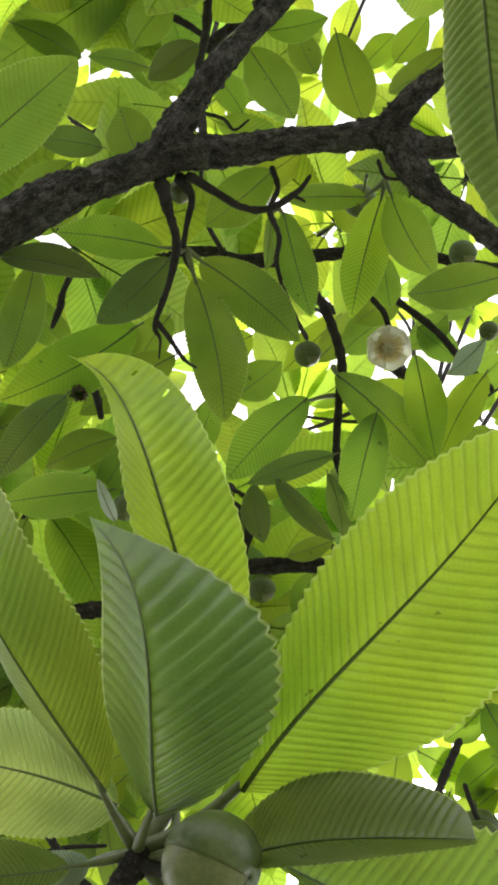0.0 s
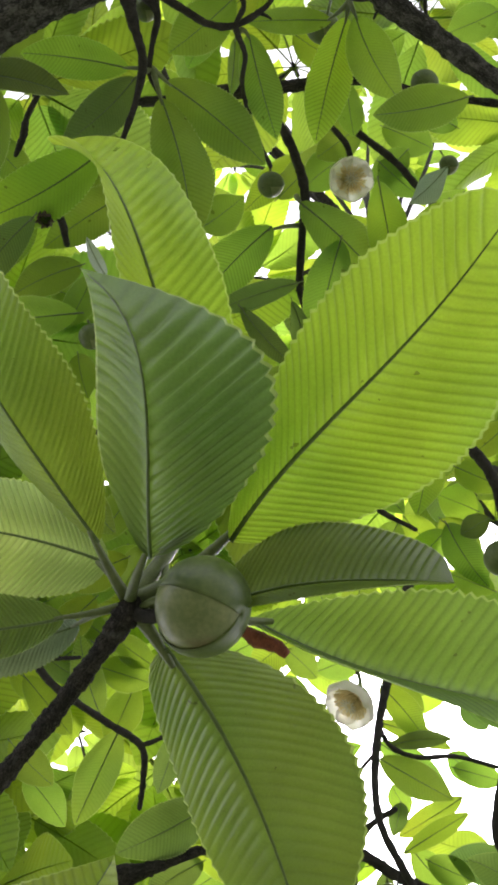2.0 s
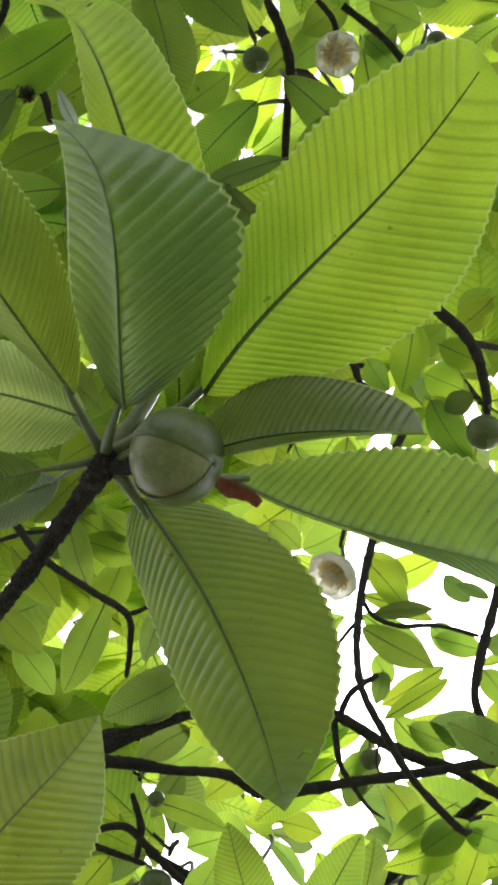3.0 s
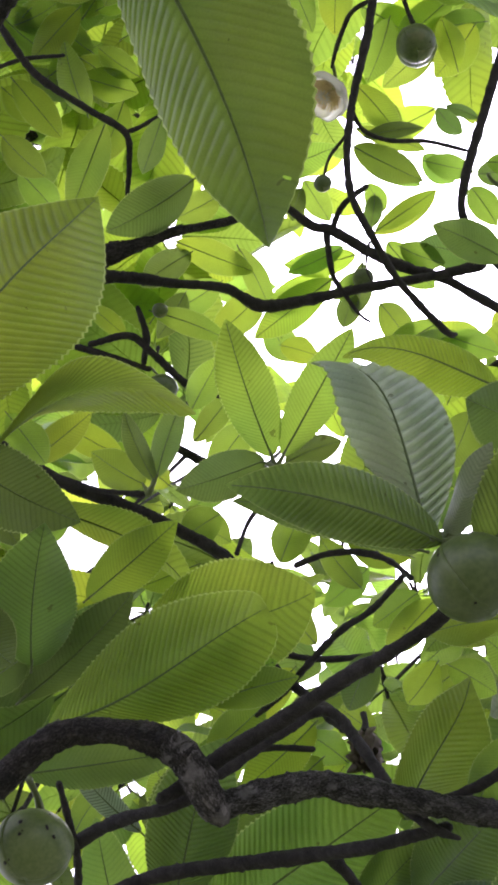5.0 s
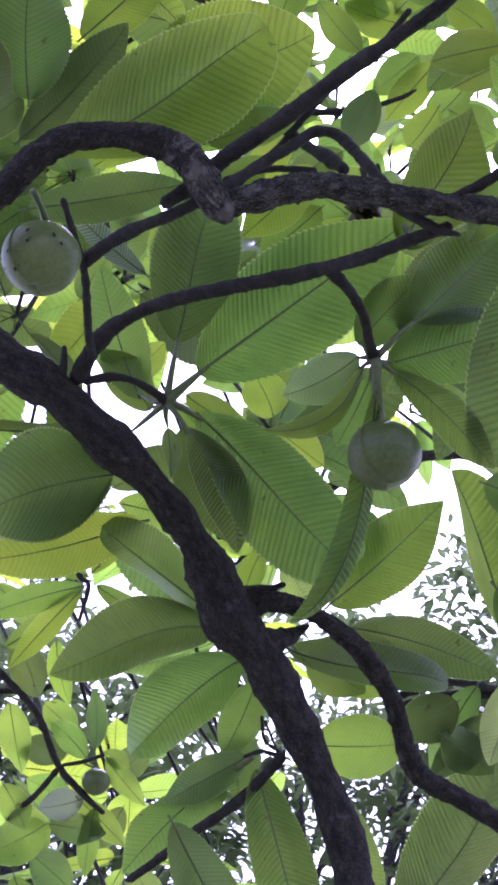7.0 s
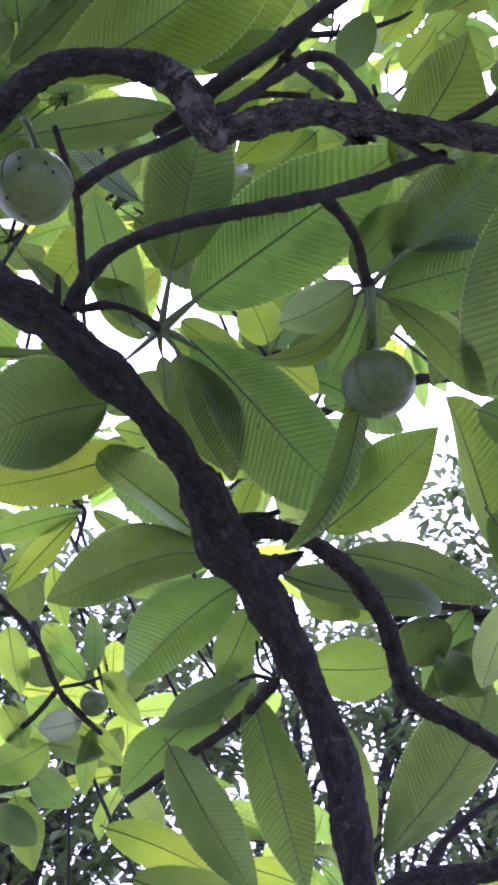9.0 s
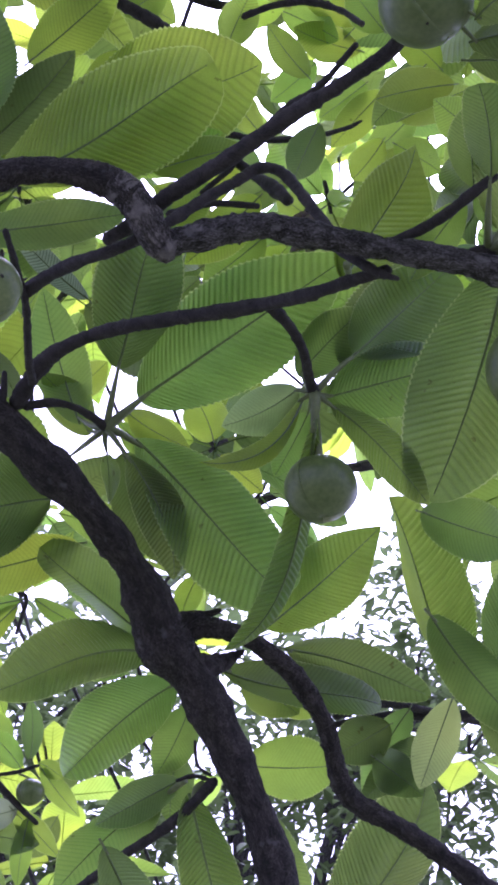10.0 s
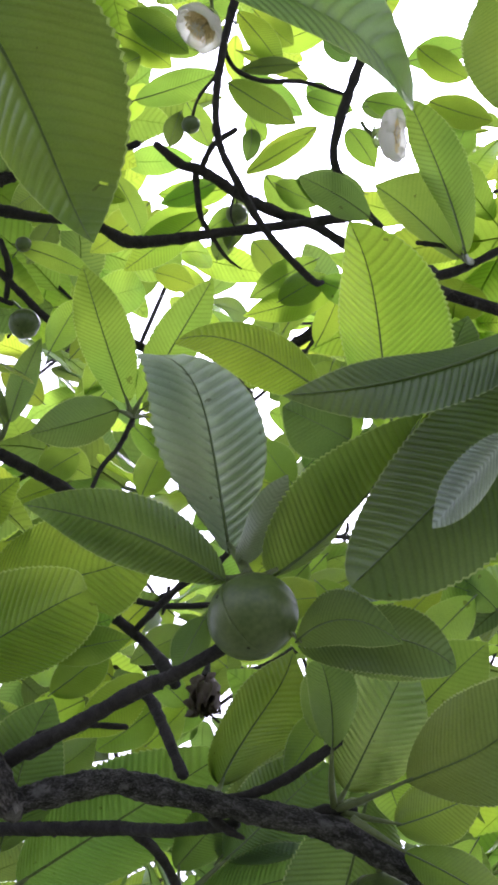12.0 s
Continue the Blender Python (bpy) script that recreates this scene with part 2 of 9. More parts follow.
def limb(owner, points, name="branch", rough=0.27, knots=0.12, mat=None, sides=0, label="", rings=0.0):
    thick = max(p[3] for p in points)
    sides = sides or (32 if thick > 0.0125 else 16 if thick > 0.007 else 8)
    length = sum(math.dist(a[:3], b[:3]) for a, b in zip(points, points[1:]))
    per = max(3, min(70, int(length / len(points) / max(thick * 0.18, 0.003))))
    line = spline(points, per)
    if rings:
        # ring-shaped scars of fallen leaves
        run = np.concatenate([[0], np.cumsum(np.linalg.norm(np.diff(line[:, :3], axis=0), axis=1))])
        line[:, 3] *= 0.92 + rings * ((run / 0.012 + 0.25 * np.sin(run * 90)) % 1)
    # rounded ends
    first, last = line[0] - (line[1] - line[0]), line[-1] + (line[-1] - line[-2])
    for end, inner in ((first, line[0]), (last, line[-1])):
        way = end[:3] - inner[:3]
        end[:3] = inner[:3] + way / (np.linalg.norm(way) + 1e-9) * inner[3] * 0.7
        end[3] = inner[3] * 0.45
    line = np.vstack([first, line, last])
    ob = mesh_object(name, *tube(line, sides, rough, int(abs(points[0][0]) * 1e4) % 9999, knots), mat or (BARK if thick > 0.012 else TWIG_BARK), owner, label)
    # where each vertex lies round and along the limb, for the grain of the bark
    run = np.concatenate([[0], np.cumsum(np.linalg.norm(np.diff(line[:, :3], axis=0), axis=1))]) + 3.7 * abs(points[0][0])
    turn = 2 * math.pi * np.arange(sides) / sides
    along = np.stack([np.outer(line[:, 3], np.cos(turn)), np.outer(line[:, 3], np.sin(turn)), np.repeat(run[:, None], sides, 1)], axis=2)
    ob.data.attributes.new("along", "FLOAT_VECTOR", "POINT").data.foreach_set("vector", along.astype(np.float32).ravel())
    return ob


def leaf_shape(length, width, veins=26, bend=0.05, side=0.0, fold=8.0, twist=0.0, seed=0, rows=2, cols=4, blunt=0.0, deep=1.0, hook=0.0, droop=0.0):
    """Local verts, faces, texture coordinates and midrib of a ribbed, toothed leaf from the origin along +y, upper face to +z."""
    rng = np.random.RandomState(seed)
    total = veins * rows
    us = np.linspace(-1, 1, 2 * cols + 1)
    wob, wob2 = rng.rand(4) * 6.28, 0.6 + 0.8 * rng.rand(4)
    verts, ribs = [], []

    def spine(s):
        a = radians(twist) * s
        return np.array([length * (side * 4 * s * (1 - s) + hook * 2.6 * (s**3 - s)), s * length, -bend * length * 4 * (s - 0.5) ** 2 + bend * length - droop * length * s**5]), a

    def outline(t):
        return max(0.0, math.sin(math.pi * t ** (0.90 + 0.22 * blunt))) ** (0.60 + (0.42 - 0.55 * blunt) * t * t)

    slant = 0.62 * width / (2 * length)
    for j in range(total + 1):
        e = j / total
        half = 0.5 * width * outline(e) if 0 < j < total else 0.0
        # each vein leaves the midrib lower down and runs forward to the margin
        v = e - slant * outline(e)
        s = max(0.0, 0.5 * (v + math.sqrt(v * v + 0.0012)) - 0.017 * (1 - e))
        s = min(s, e)
        pleat = math.cos(2 * math.pi * j / rows)
        tooth = 1 + (0.018 if rows > 2 else 0.026) * pleat * (0.4 + 1.2 * rng.rand())
        for u in us:
            out = abs(u) * half * (tooth if abs(u) > 0.99 else 1)
            base, turn = spine(min(1.0, s + (e - s) * abs(u) ** 1.12))
            lift = radians(fold) + 0.15 * math.sin(wob[0] + e * 5 * wob2[0] + (u > 0) * 1.7)
            curl = 0.26 * math.sin(wob[1] + e * 4 * wob2[1] + (u > 0) * 2.3) * abs(u)
            x, z = out * math.cos(lift), out * math.sin(lift + curl)
            z += deep * (0.0025 if rows > 2 else 0.0017) * (length / 0.3) * pleat * min(1, half / (0.3 * width + 1e-6)) * (0.25 + 0.75 * min(1, abs(u) * 3)) * (1 - 0.85 * u**4) * (abs(u) > 0.01)
            x *= 1 if u >= 0 else -1
            c, q = math.cos(turn), math.sin(turn)
            verts.append(base + np.array([c * x - q * z, 0, q * x + c * z]))
            ribs.append((0.5 + 0.5 * u, j / rows))
    n = len(us)
    faces = [(j * n + k, j * n + k + 1, (j + 1) * n + k + 1, (j + 1) * n + k) for j in range(total) for k in range(n - 1)]
    line = [(*(spine(s)[0] + (0, 0, -0.0012)), length * 0.0062 * (1 - 0.86 * s) + 0.0003) for s in np.linspace(0, 0.97, 16)]
    return verts, faces, ribs, line


leaf_count = 0


def placed(points, m):
    return [m @ Vector(p[:3]) for p in points]


def leaf(owner, base, tip, width, under, mat=None, hub=None, veins=0, bend=0.05, side=0.0, fold=8.0, twist=0.0, fine=False, blunt=0.0, label="", joined=False, deep=1.0, holes=(), hook=0.0, droop=0.0):
    """One leaf of a branch, from base to tip, its lower face towards `under`, with its rib and, from a hub, its stalk."""
    global leaf_count
    leaf_count += 1
    base, tip = Vector(base), Vector(tip)
    along = tip - base
    length = along.length
    y = along.normalized()
    z = -Vector(under)
    z = (z - y * z.dot(y)).normalized()
    x = y.cross(z)
    m = Matrix(((x.x, y.x, z.x, base.x), (x.y, y.y, z.y, base.y), (x.z, y.z, z.z, base.z), (0, 0, 0, 1)))
    veins = veins or int(min(40, max(24, 26 + length * 45)))
    verts, faces, ribs, line = leaf_shape(length, width, veins, bend, side, fold, twist, leaf_count, 4 if fine else 2, 6 if fine else 2 if joined else 4, blunt, deep, hook, droop)
    rib = [(*(m @ Vector(p[:3])), p[3]) for p in line]
    if holes:
        # eaten by insects
        across = 12 if fine else 8
        faces = [one for k, one in enumerate(faces) if (k // across, k % across) not in holes]
    verts = placed(verts, m)
    if joined:
        line = [(*(base.lerp(Vector(hub), 1.0)), rib[0][3])] + rib[::3]
        more, rings = tube(line, 4)
        faces = faces + [tuple(i + len(verts) for i in one) for one in rings]
        ribs = ribs + [(0.5, 0.0)] * len(more)
        verts = verts + more
        return mesh_object("leaf", verts, faces, mat or LEAF, owner, label, ribs=ribs)
    ob = mesh_object("leaf", verts, faces, mat or LEAF, owner, label, ribs=ribs)
    mesh_object("midrib", *tube(rib, 6), MIDRIB, ob)
    h = Vector(hub) if hub else base - y * 0.05 * length
    if h:
        r = rib[0][3]
        bow = (h + base) / 2 - z * 0.06 * (base - h).length
        wide = max(r * 2.6, 0.0036) if hub else r
        stalk = spline([(*h, wide * 1.25), (*bow, wide), (*(base + y * 0.05 * length), r * 1.15)], 5)
        mesh_object("leaf_stalk", *tube(stalk, 7), RIB, ob)
    return ob


def fruit(at, radius, down, label, stalk=None, spotted=False, tail=None, face=0.6):
    """A round green fruit wrapped in overlapping fleshy sepals, its lower end towards `down`."""
    ob = thing("elephant_apple", at, label, "fruit", "fruits on the tree")
    z = -Vector(down).normalized()
    x = z.orthogonal().normalized()
    y = z.cross(x)
    at = Vector(at)
    rng = np.random.RandomState(int(radius * 1e5) % 997)

    def spot(theta, phi, r):
        return at + (x * math.cos(phi) * math.sin(theta) + y * math.sin(phi) * math.sin(theta) + z * (0.94 * math.cos(theta))) * r

    def shell(t0, t1, p0, p1, r, nt, np_, grow=0.0):
        verts = [spot(t0 + (t1 - t0) * i / nt, p0 + (p1 - p0) * j / np_, r * (1 + grow * (j / np_) ** 2 * math.sin(math.pi * min(1, i / nt + 0.12)))) for i in range(nt + 1) for j in range(np_ + 1)]
        faces = [(i * (np_ + 1) + j, i * (np_ + 1) + j + 1, (i + 1) * (np_ + 1) + j + 1, (i + 1) * (np_ + 1) + j) for i in range(nt) for j in range(np_)]
        return verts, faces

    mesh_object("body", *shell(0.02, math.pi - 0.02, 0, 2 * math.pi, radius * 0.965, 18, 28), SPOTTED if spotted else FLESH, ob)
    for k in range(2):
        p = face + k * 2.3
        sepal = mesh_object("sepal", *shell(0.03, math.pi - 0.03, p, p + 2.6, radius * 0.968, 18, 22, 0.036), SPOTTED if spotted else FRUIT, ob)
        solid = sepal.modifiers.new("thickness", "SOLIDIFY")
        solid.thickness, solid.offset = radius * 0.035, 0
    for k in range(13 if spotted else 2):
        th, ph = 0.9 + 1.8 * rng.rand(), rng.rand() * 6.28
        blot = rng.uniform(0.022, 0.06)
        c = spot(th, ph, radius * 1.02)
        n = (c - at).normalized()
        a = n.orthogonal().normalized()
        b = n.cross(a)
        ring = [c + (a * math.cos(q) * (0.7 + 0.5 * rng.rand()) + b * math.sin(q)) * radius * blot - n * radius * 0.004 for q in np.arange(8) * math.pi / 4]
        mesh_object("scar", [c + n * radius * 0.012, *ring], [(0, 1 + i, 1 + (i + 1) % 8) for i in range(8)], TWIG_BARK, ob, "small dark blemish")
    if tail:
        e = Vector(tail)
        a = at + (e - at).normalized() * radius * 0.9
        mesh_object("dried_sepal", *tube(spline([(*a, radius * 0.10), (*(a.lerp(e, 0.4) + z * radius * 0.12), radius * 0.17), (*(a.lerp(e, 0.75) + y * radius * 0.05), radius * 0.13), (*e, radius * 0.10)], 8), 12, 0.35, 5), DRY, ob, "withered red-brown sepal")
    if stalk:
        s = Vector(stalk)
        mid = (s + at + z * radius) / 2 + x * radius * 0.06
        mesh_object("stalk", *tube(spline([(*s, radius * 0.10), (*mid, radius * 0.085), (*(at + z * radius * 0.9), radius * 0.15)], 6), 9, 0.08, 3), RIB, ob)
    return ob


def flower(at, radius, facing, label, stalk=None):
    """A nodding white flower, open towards `facing`, with a boss of yellow stamens."""
    ob = thing("elephant_apple_flower", at, label, "flower", "flowers on the tree")
    z = Vector(facing).normalized()
    x = z.orthogonal().normalized()
    y = z.cross(x)
    at = Vector(at)
    rng = np.random.RandomState(int(radius * 1e6) % 991)
    for k in range(5):
        p = k * 2 * math.pi / 5 + 0.2 * rng.rand()
        verts = []
        for i in range(9):
            s = i / 8
            for j in range(9):
                u = j / 4 - 1
                a = p + u * 1.02 * (0.45 + 0.55 * math.sin(math.pi * (0.12 + 0.72 * s)))
                r = radius * (0.10 + 0.98 * math.sin(s * 1.9) / 0.98) * (1 - 0.10 * u * u * s + 0.03 * math.sin(7 * u + k))
                h = radius * (-0.40 + 0.85 * s**1.6 + 0.04 * math.sin(5 * u + 2 * k + 3 * s) + 0.03 * k % 0.09)
                verts.append(at + (x * math.cos(a) + y * math.sin(a)) * r + z * h)
        faces = [(i * 9 + j, i * 9 + j + 1, (i + 1) * 9 + j + 1, (i + 1) * 9 + j) for i in range(8) for j in range(8)]
        petal = mesh_object("petal", verts, faces, PETAL, ob)
        petal.modifiers.new("thickness", "SOLIDIFY").thickness = radius * 0.02
        out = p + 0.6
        cup = []
        for i in range(6):
            for j in range(6):
                a = out + (j / 2.5 - 1) * 0.62 * math.sin(math.pi * (0.2 + 0.75 * i / 5))
                cup.append(at + (x * math.cos(a) + y * math.sin(a)) * radius * (0.1 + 0.40 * math.sin(i / 5 * 1.7)) + z * radius * (-0.68 + 0.25 * (i / 5) ** 2))
        mesh_object("sepal", cup, [(i * 6 + j, i * 6 + j + 1, i * 6 + j + 7, i * 6 + j + 6) for i in range(5) for j in range(5)], SEPAL, ob, "green outer sepal")
    verts, faces = [], []
    for k in range(280):
        a, q = rng.rand() * 6.28, math.sqrt(rng.rand()) * 0.62
        foot = at + (x * math.cos(a) + y * math.sin(a)) * radius * q * 0.55 - z * radius * 0.3
        head = at + (x * math.cos(a) + y * math.sin(a)) * radius * q * 1.25 + z * radius * (0.34 - 0.25 * q + 0.1 * rng.rand())
        v, f = tube([(*foot, radius * 0.012), (*head, radius * 0.022)], 4)
        faces += [tuple(i + len(verts) for i in one) for one in f]
        verts += v
    tagged(mesh_object("flower_centre", verts, faces, STAMEN, ob, "dense yellow stamens"), kind="stuff")
    for k in range(12):
        a = k * math.pi / 6
        way = x * math.cos(a) + y * math.sin(a)
        line = spline([(*(at - z * radius * 0.1), radius * 0.05), (*(at + way * radius * 0.12 + z * radius * 0.3), radius * 0.045), (*(at + way * radius * 0.36 + z * radius * 0.36), radius * 0.03)], 4)
        mesh_object("stigma_ray", *tube(line, 5), PETAL, ob)
    if stalk:
        s = Vector(stalk)
        mesh_object("stalk", *tube(spline([(*s, radius * 0.09), (*((s + at) / 2 - z * radius * 0.4), radius * 0.08), (*(at - z * radius * 0.6), radius * 0.14)], 5), 8), RIB, ob)
    return ob


def withered(at, size, label, seed):
    """A dead flower, its petals shrunk to a crumpled brown tuft that hangs from its stalk."""
    ob = thing("withered_flower", at, label, "flower", "withered flowers")
    rng = np.random.RandomState(seed)
    c = Vector(at)
    for k in range(6):
        a = k * 1.05 + 0.5 * rng.rand()
        out, across = Vector((math.cos(a), math.sin(a), 0)), Vector((-math.sin(a), math.cos(a), 0))
        verts = []
        for i in range(15):
            f = i / 14
            for j in range(9):
                u = j / 4 - 1
                dent = noise.noise(Vector((3 * f + k, 2.2 * u, seed))) * 0.4 + noise.noise(Vector((7 * f + 2 * k, 5 * u, seed + 0.5))) * 0.18
                fray = 1 + 0.35 * noise.noise(Vector((4 * u, k, 9.1)))
                verts.append(c + out * size * (0.08 + 0.34 * math.sin(2.2 * f) + dent) + across * size * (0.30 * u * math.sin(0.35 + 2.5 * f) + 0.2 * dent) + Vector((0, 0, -1)) * size * (1.5 * f * fray + 0.3 * dent * u))
        petal = mesh_object("petal", verts, [(i * 9 + j, i * 9 + j + 1, i * 9 + j + 10, i * 9 + j + 9) for i in range(14) for j in range(8)], DEAD, ob)
        petal.modifiers.new("thickness", "SOLIDIFY").thickness = size * 0.03
    mesh_object("stalk", *tube(spline([(c.x, c.y, c.z + size * 0.9, size * 0.12), (c.x + size * 0.05, c.y, c.z + size * 0.4, size * 0.11), (c.x, c.y, c.z - size * 0.1, size * 0.22)], 5), 8, 0.2, seed), TWIG_BARK, ob)
    return ob


# ---- the ground under the trees, out of view ----
gx = np.linspace(-1, 1, 61)
gx = np.sign(gx) * (np.abs(gx) ** 3) * 900
gv = [(x, y, 0.06 * noise.noise(Vector((x * 0.7, y * 0.7, 0))) * (abs(x) + abs(y) < 80)) for y in gx for x in gx]
gf = [(j * 61 + i, j * 61 + i + 1, (j + 1) * 61 + i + 1, (j + 1) * 61 + i) for j in range(60) for i in range(60)]
tagged(mesh_object("ground", gv, gf, BOUNCE_GROUND), "plain ground beneath the trees, out of view", "ground", kind="structure")


# ---- the branches, leaves, fruits and flowers ----
near_shoot = thing("leafy_branch", (-0.285, 0.826, 2.797), "leafy shoot of huge ribbed leaves round a green fruit", "branch", "branches of the tree")
limb(near_shoot, [(-0.124, 0.586, 2.796, 0.0073), (-0.133, 0.601, 2.791, 0.0103), (-0.164, 0.649, 2.785, 0.0089), (-0.198, 0.702, 2.788, 0.0085), (-0.231, 0.750, 2.792, 0.0092), (-0.290, 0.831, 2.796, 0.0104), (-0.404, 0.999, 2.811, 0.0127)], "stem", rough=0.16, knots=0.15, rings=0.16)
leaf(near_shoot, (-0.045, 0.527, 2.798), (0.163, 0.242, 2.933), 0.214, (0.552, 0.131, -0.824), mat=BRIGHT, hub=(-0.130, 0.593, 2.805), bend=-0.011, fold=-16.172, twist=5.404, fine=True, veins=36, side=0.200, blunt=1.154, hook=0.250, droop=0.105)
leaf(near_shoot, (-0.107, 0.525, 2.744), (-0.149, 0.299, 2.810), 0.188, (-0.695, 0.288, -0.659), mat=DARK, hub=(-0.130, 0.593, 2.805), bend=-0.200, side=-0.185, fold=20.713, twist=-18.306, fine=True, blunt=0.000, deep=2, veins=23, hook=0.250, droop=0.133)
leaf(near_shoot, (-0.071, 0.513, 2.938), (-0.165, 0.184, 3.066), 0.137, (0.798, -0.166, -0.580), mat=BRIGHT, hub=(-0.130, 0.593, 2.805), bend=-0.187, side=0.200, fold=-40.000, twist=25.000, fine=True, blunt=1.300, holes=((109, 1), (122, 2)), veins=34, hook=-0.083, droop=-0.295)
leaf(near_shoot, (-0.155, 0.530, 2.787), (-0.326, 0.348, 2.790), 0.154, (-0.230, 0.094, -0.969), mat=LEAF, hub=(-0.130, 0.593, 2.805), bend=0.050, fold=32.277, twist=25.000, fine=True, blunt=1.300, veins=34, side=0.081, hook=0.117, droop=-0.555)
leaf(near_shoot, (-0.153, 0.572, 2.844), (-0.366, 0.554, 2.871), 0.112, (-0.061, -0.559, -0.827), mat=PALE, hub=(-0.130, 0.593, 2.805), bend=0.05, side=-0.060, fold=10, twist=3, fine=True, blunt=0.24835739785214586, deep=2)
leaf(near_shoot, (-0.156, 0.306, 2.809), (-0.176, 0.280, 2.840), 0.014, (-0.196, -0.670, -0.716), mat=SHEEN, bend=0.06, side=0.027, fold=30, twist=8, blunt=0.5269801135108202)
leaf(near_shoot, (-0.185, 0.603, 2.791), (-0.356, 0.633, 2.802), 0.068, (-0.068, -0.020, -0.997), mat=DARK, hub=(-0.130, 0.593, 2.805), bend=0.05, side=0.050, fold=12, twist=12, fine=True, blunt=0.24797971494798612)
leaf(near_shoot, (-0.183, 0.649, 2.880), (-0.333, 0.705, 2.903), 0.059, (-0.355, -0.692, -0.629), mat=SHEEN, hub=(-0.130, 0.593, 2.805), bend=0.05, fold=10, twist=7, fine=True, blunt=0.2844649993330834, deep=3)
leaf(near_shoot, (-0.061, 0.585, 2.775), (0.149, 0.553, 2.795), 0.130, (-0.102, -0.931, -0.350), mat=DARK, hub=(-0.130, 0.593, 2.805), bend=-0.119, side=0.085, fold=-28.078, twist=9.359, fine=True, blunt=1.300, hook=0.127, droop=-0.008)
leaf(near_shoot, (-0.022, 0.652, 2.918), (0.375, 0.640, 2.887), 0.174, (0.073, 0.909, 0.410), mat=MID, hub=(-0.130, 0.593, 2.805), bend=-0.120, side=0.018, fold=34.000, twist=22.000, fine=True, veins=34, blunt=1.300, hook=-0.053, droop=0.653)
leaf(near_shoot, (-0.095, 0.619, 2.774), (0.060, 0.926, 2.669), 0.224, (0.176, -0.055, -0.983), mat=MID, hub=(-0.130, 0.593, 2.805), bend=0.200, side=0.063, fold=40.000, twist=-25.000, fine=True, deep=0.55, holes=((107, 10),), veins=32, hook=0.011, droop=-0.582, blunt=0.000)
limb(near_shoot, [(-0.128, 0.592, 2.810, 0.0040), (-0.102, 0.579, 2.820, 0.0037), (-0.105, 0.559, 2.869, 0.0031), (-0.105, 0.553, 2.914, 0.0021)], "leaf_stalk", rough=0, mat=RIB)
limb(near_shoot, [(-0.131, 0.594, 2.794, 0.0083), (-0.113, 0.594, 2.783, 0.0063), (-0.099, 0.589, 2.774, 0.0048)], "fruit_spur", rough=0.1)
fruit((-0.064, 0.568, 2.750), 0.0427, (0.750, -0.100, -0.550), "round smooth green fruit hanging among large leaves", stalk=(-0.119, 0.593, 2.794), tail=(0.008, 0.607, 2.747), face=0.05)

upper_limb = thing("leafy_branch", (-0.498, 0.178, 3.655), "gnarled dark limb forking overhead with sparse twigs", "branch", "branches of the tree")
limb(upper_limb, [(-0.559, 0.204, 3.646, 0.0313), (-0.483, 0.170, 3.658, 0.0302), (-0.408, 0.113, 3.674, 0.0298), (-0.339, 0.080, 3.685, 0.0282), (-0.274, 0.054, 3.694, 0.0270), (-0.224, 0.032, 3.701, 0.0278), (-0.178, 0.027, 3.715, 0.0236), (-0.124, 0.021, 3.729, 0.0226), (-0.054, 0.006, 3.746, 0.0215), (0.009, 0.000, 3.751, 0.0199), (0.056, -0.010, 3.755, 0.0219), (0.089, -0.004, 3.756, 0.0247), (0.138, 0.007, 3.776, 0.0177), (0.203, 0.001, 3.791, 0.0170), (0.303, 0.000, 3.816, 0.0159)], "limb", mat=LIT_GREY_BARK)
limb(upper_limb, [(-0.243, 0.045, 3.697, 0.0235), (-0.225, 0.010, 3.706, 0.0251), (-0.202, -0.034, 3.738, 0.0226), (-0.178, -0.074, 3.758, 0.0199), (-0.139, -0.128, 3.803, 0.0174), (-0.084, -0.198, 3.862, 0.0165), (-0.023, -0.276, 3.934, 0.0152)], "branch", mat=LIT_GREY_BARK)
limb(upper_limb, [(0.073, -0.007, 3.755, 0.0239), (0.090, -0.035, 3.752, 0.0222), (0.119, -0.070, 3.741, 0.0165), (0.155, -0.100, 3.729, 0.0132), (0.201, -0.133, 3.718, 0.0115), (0.272, -0.186, 3.713, 0.0099)], "branch", mat=LIT_GREY_BARK)
limb(upper_limb, [(0.080, -0.011, 3.757, 0.0239), (0.110, 0.030, 3.739, 0.0245), (0.146, 0.070, 3.711, 0.0188), (0.193, 0.100, 3.686, 0.0163), (0.239, 0.132, 3.661, 0.0153), (0.319, 0.181, 3.613, 0.0135)], "branch", mat=LIT_GREY_BARK)
limb(upper_limb, [(-0.233, 0.071, 3.692, 0.0114), (-0.224, 0.108, 3.705, 0.0071), (-0.211, 0.153, 3.706, 0.0064), (-0.219, 0.209, 3.703, 0.0048), (-0.237, 0.269, 3.699, 0.0040), (-0.229, 0.289, 3.695, 0.0024), (-0.230, 0.318, 3.699, 0.0012)], "twig")
limb(upper_limb, [(-0.234, 0.267, 3.700, 0.0048), (-0.214, 0.287, 3.686, 0.0040), (-0.192, 0.312, 3.671, 0.0032), (-0.173, 0.322, 3.660, 0.0020)], "twig")
limb(upper_limb, [(-0.210, 0.063, 3.716, 0.0095), (-0.194, 0.090, 3.731, 0.0056), (-0.201, 0.131, 3.742, 0.0044), (-0.205, 0.172, 3.753, 0.0037), (-0.189, 0.205, 3.767, 0.0025)], "twig")
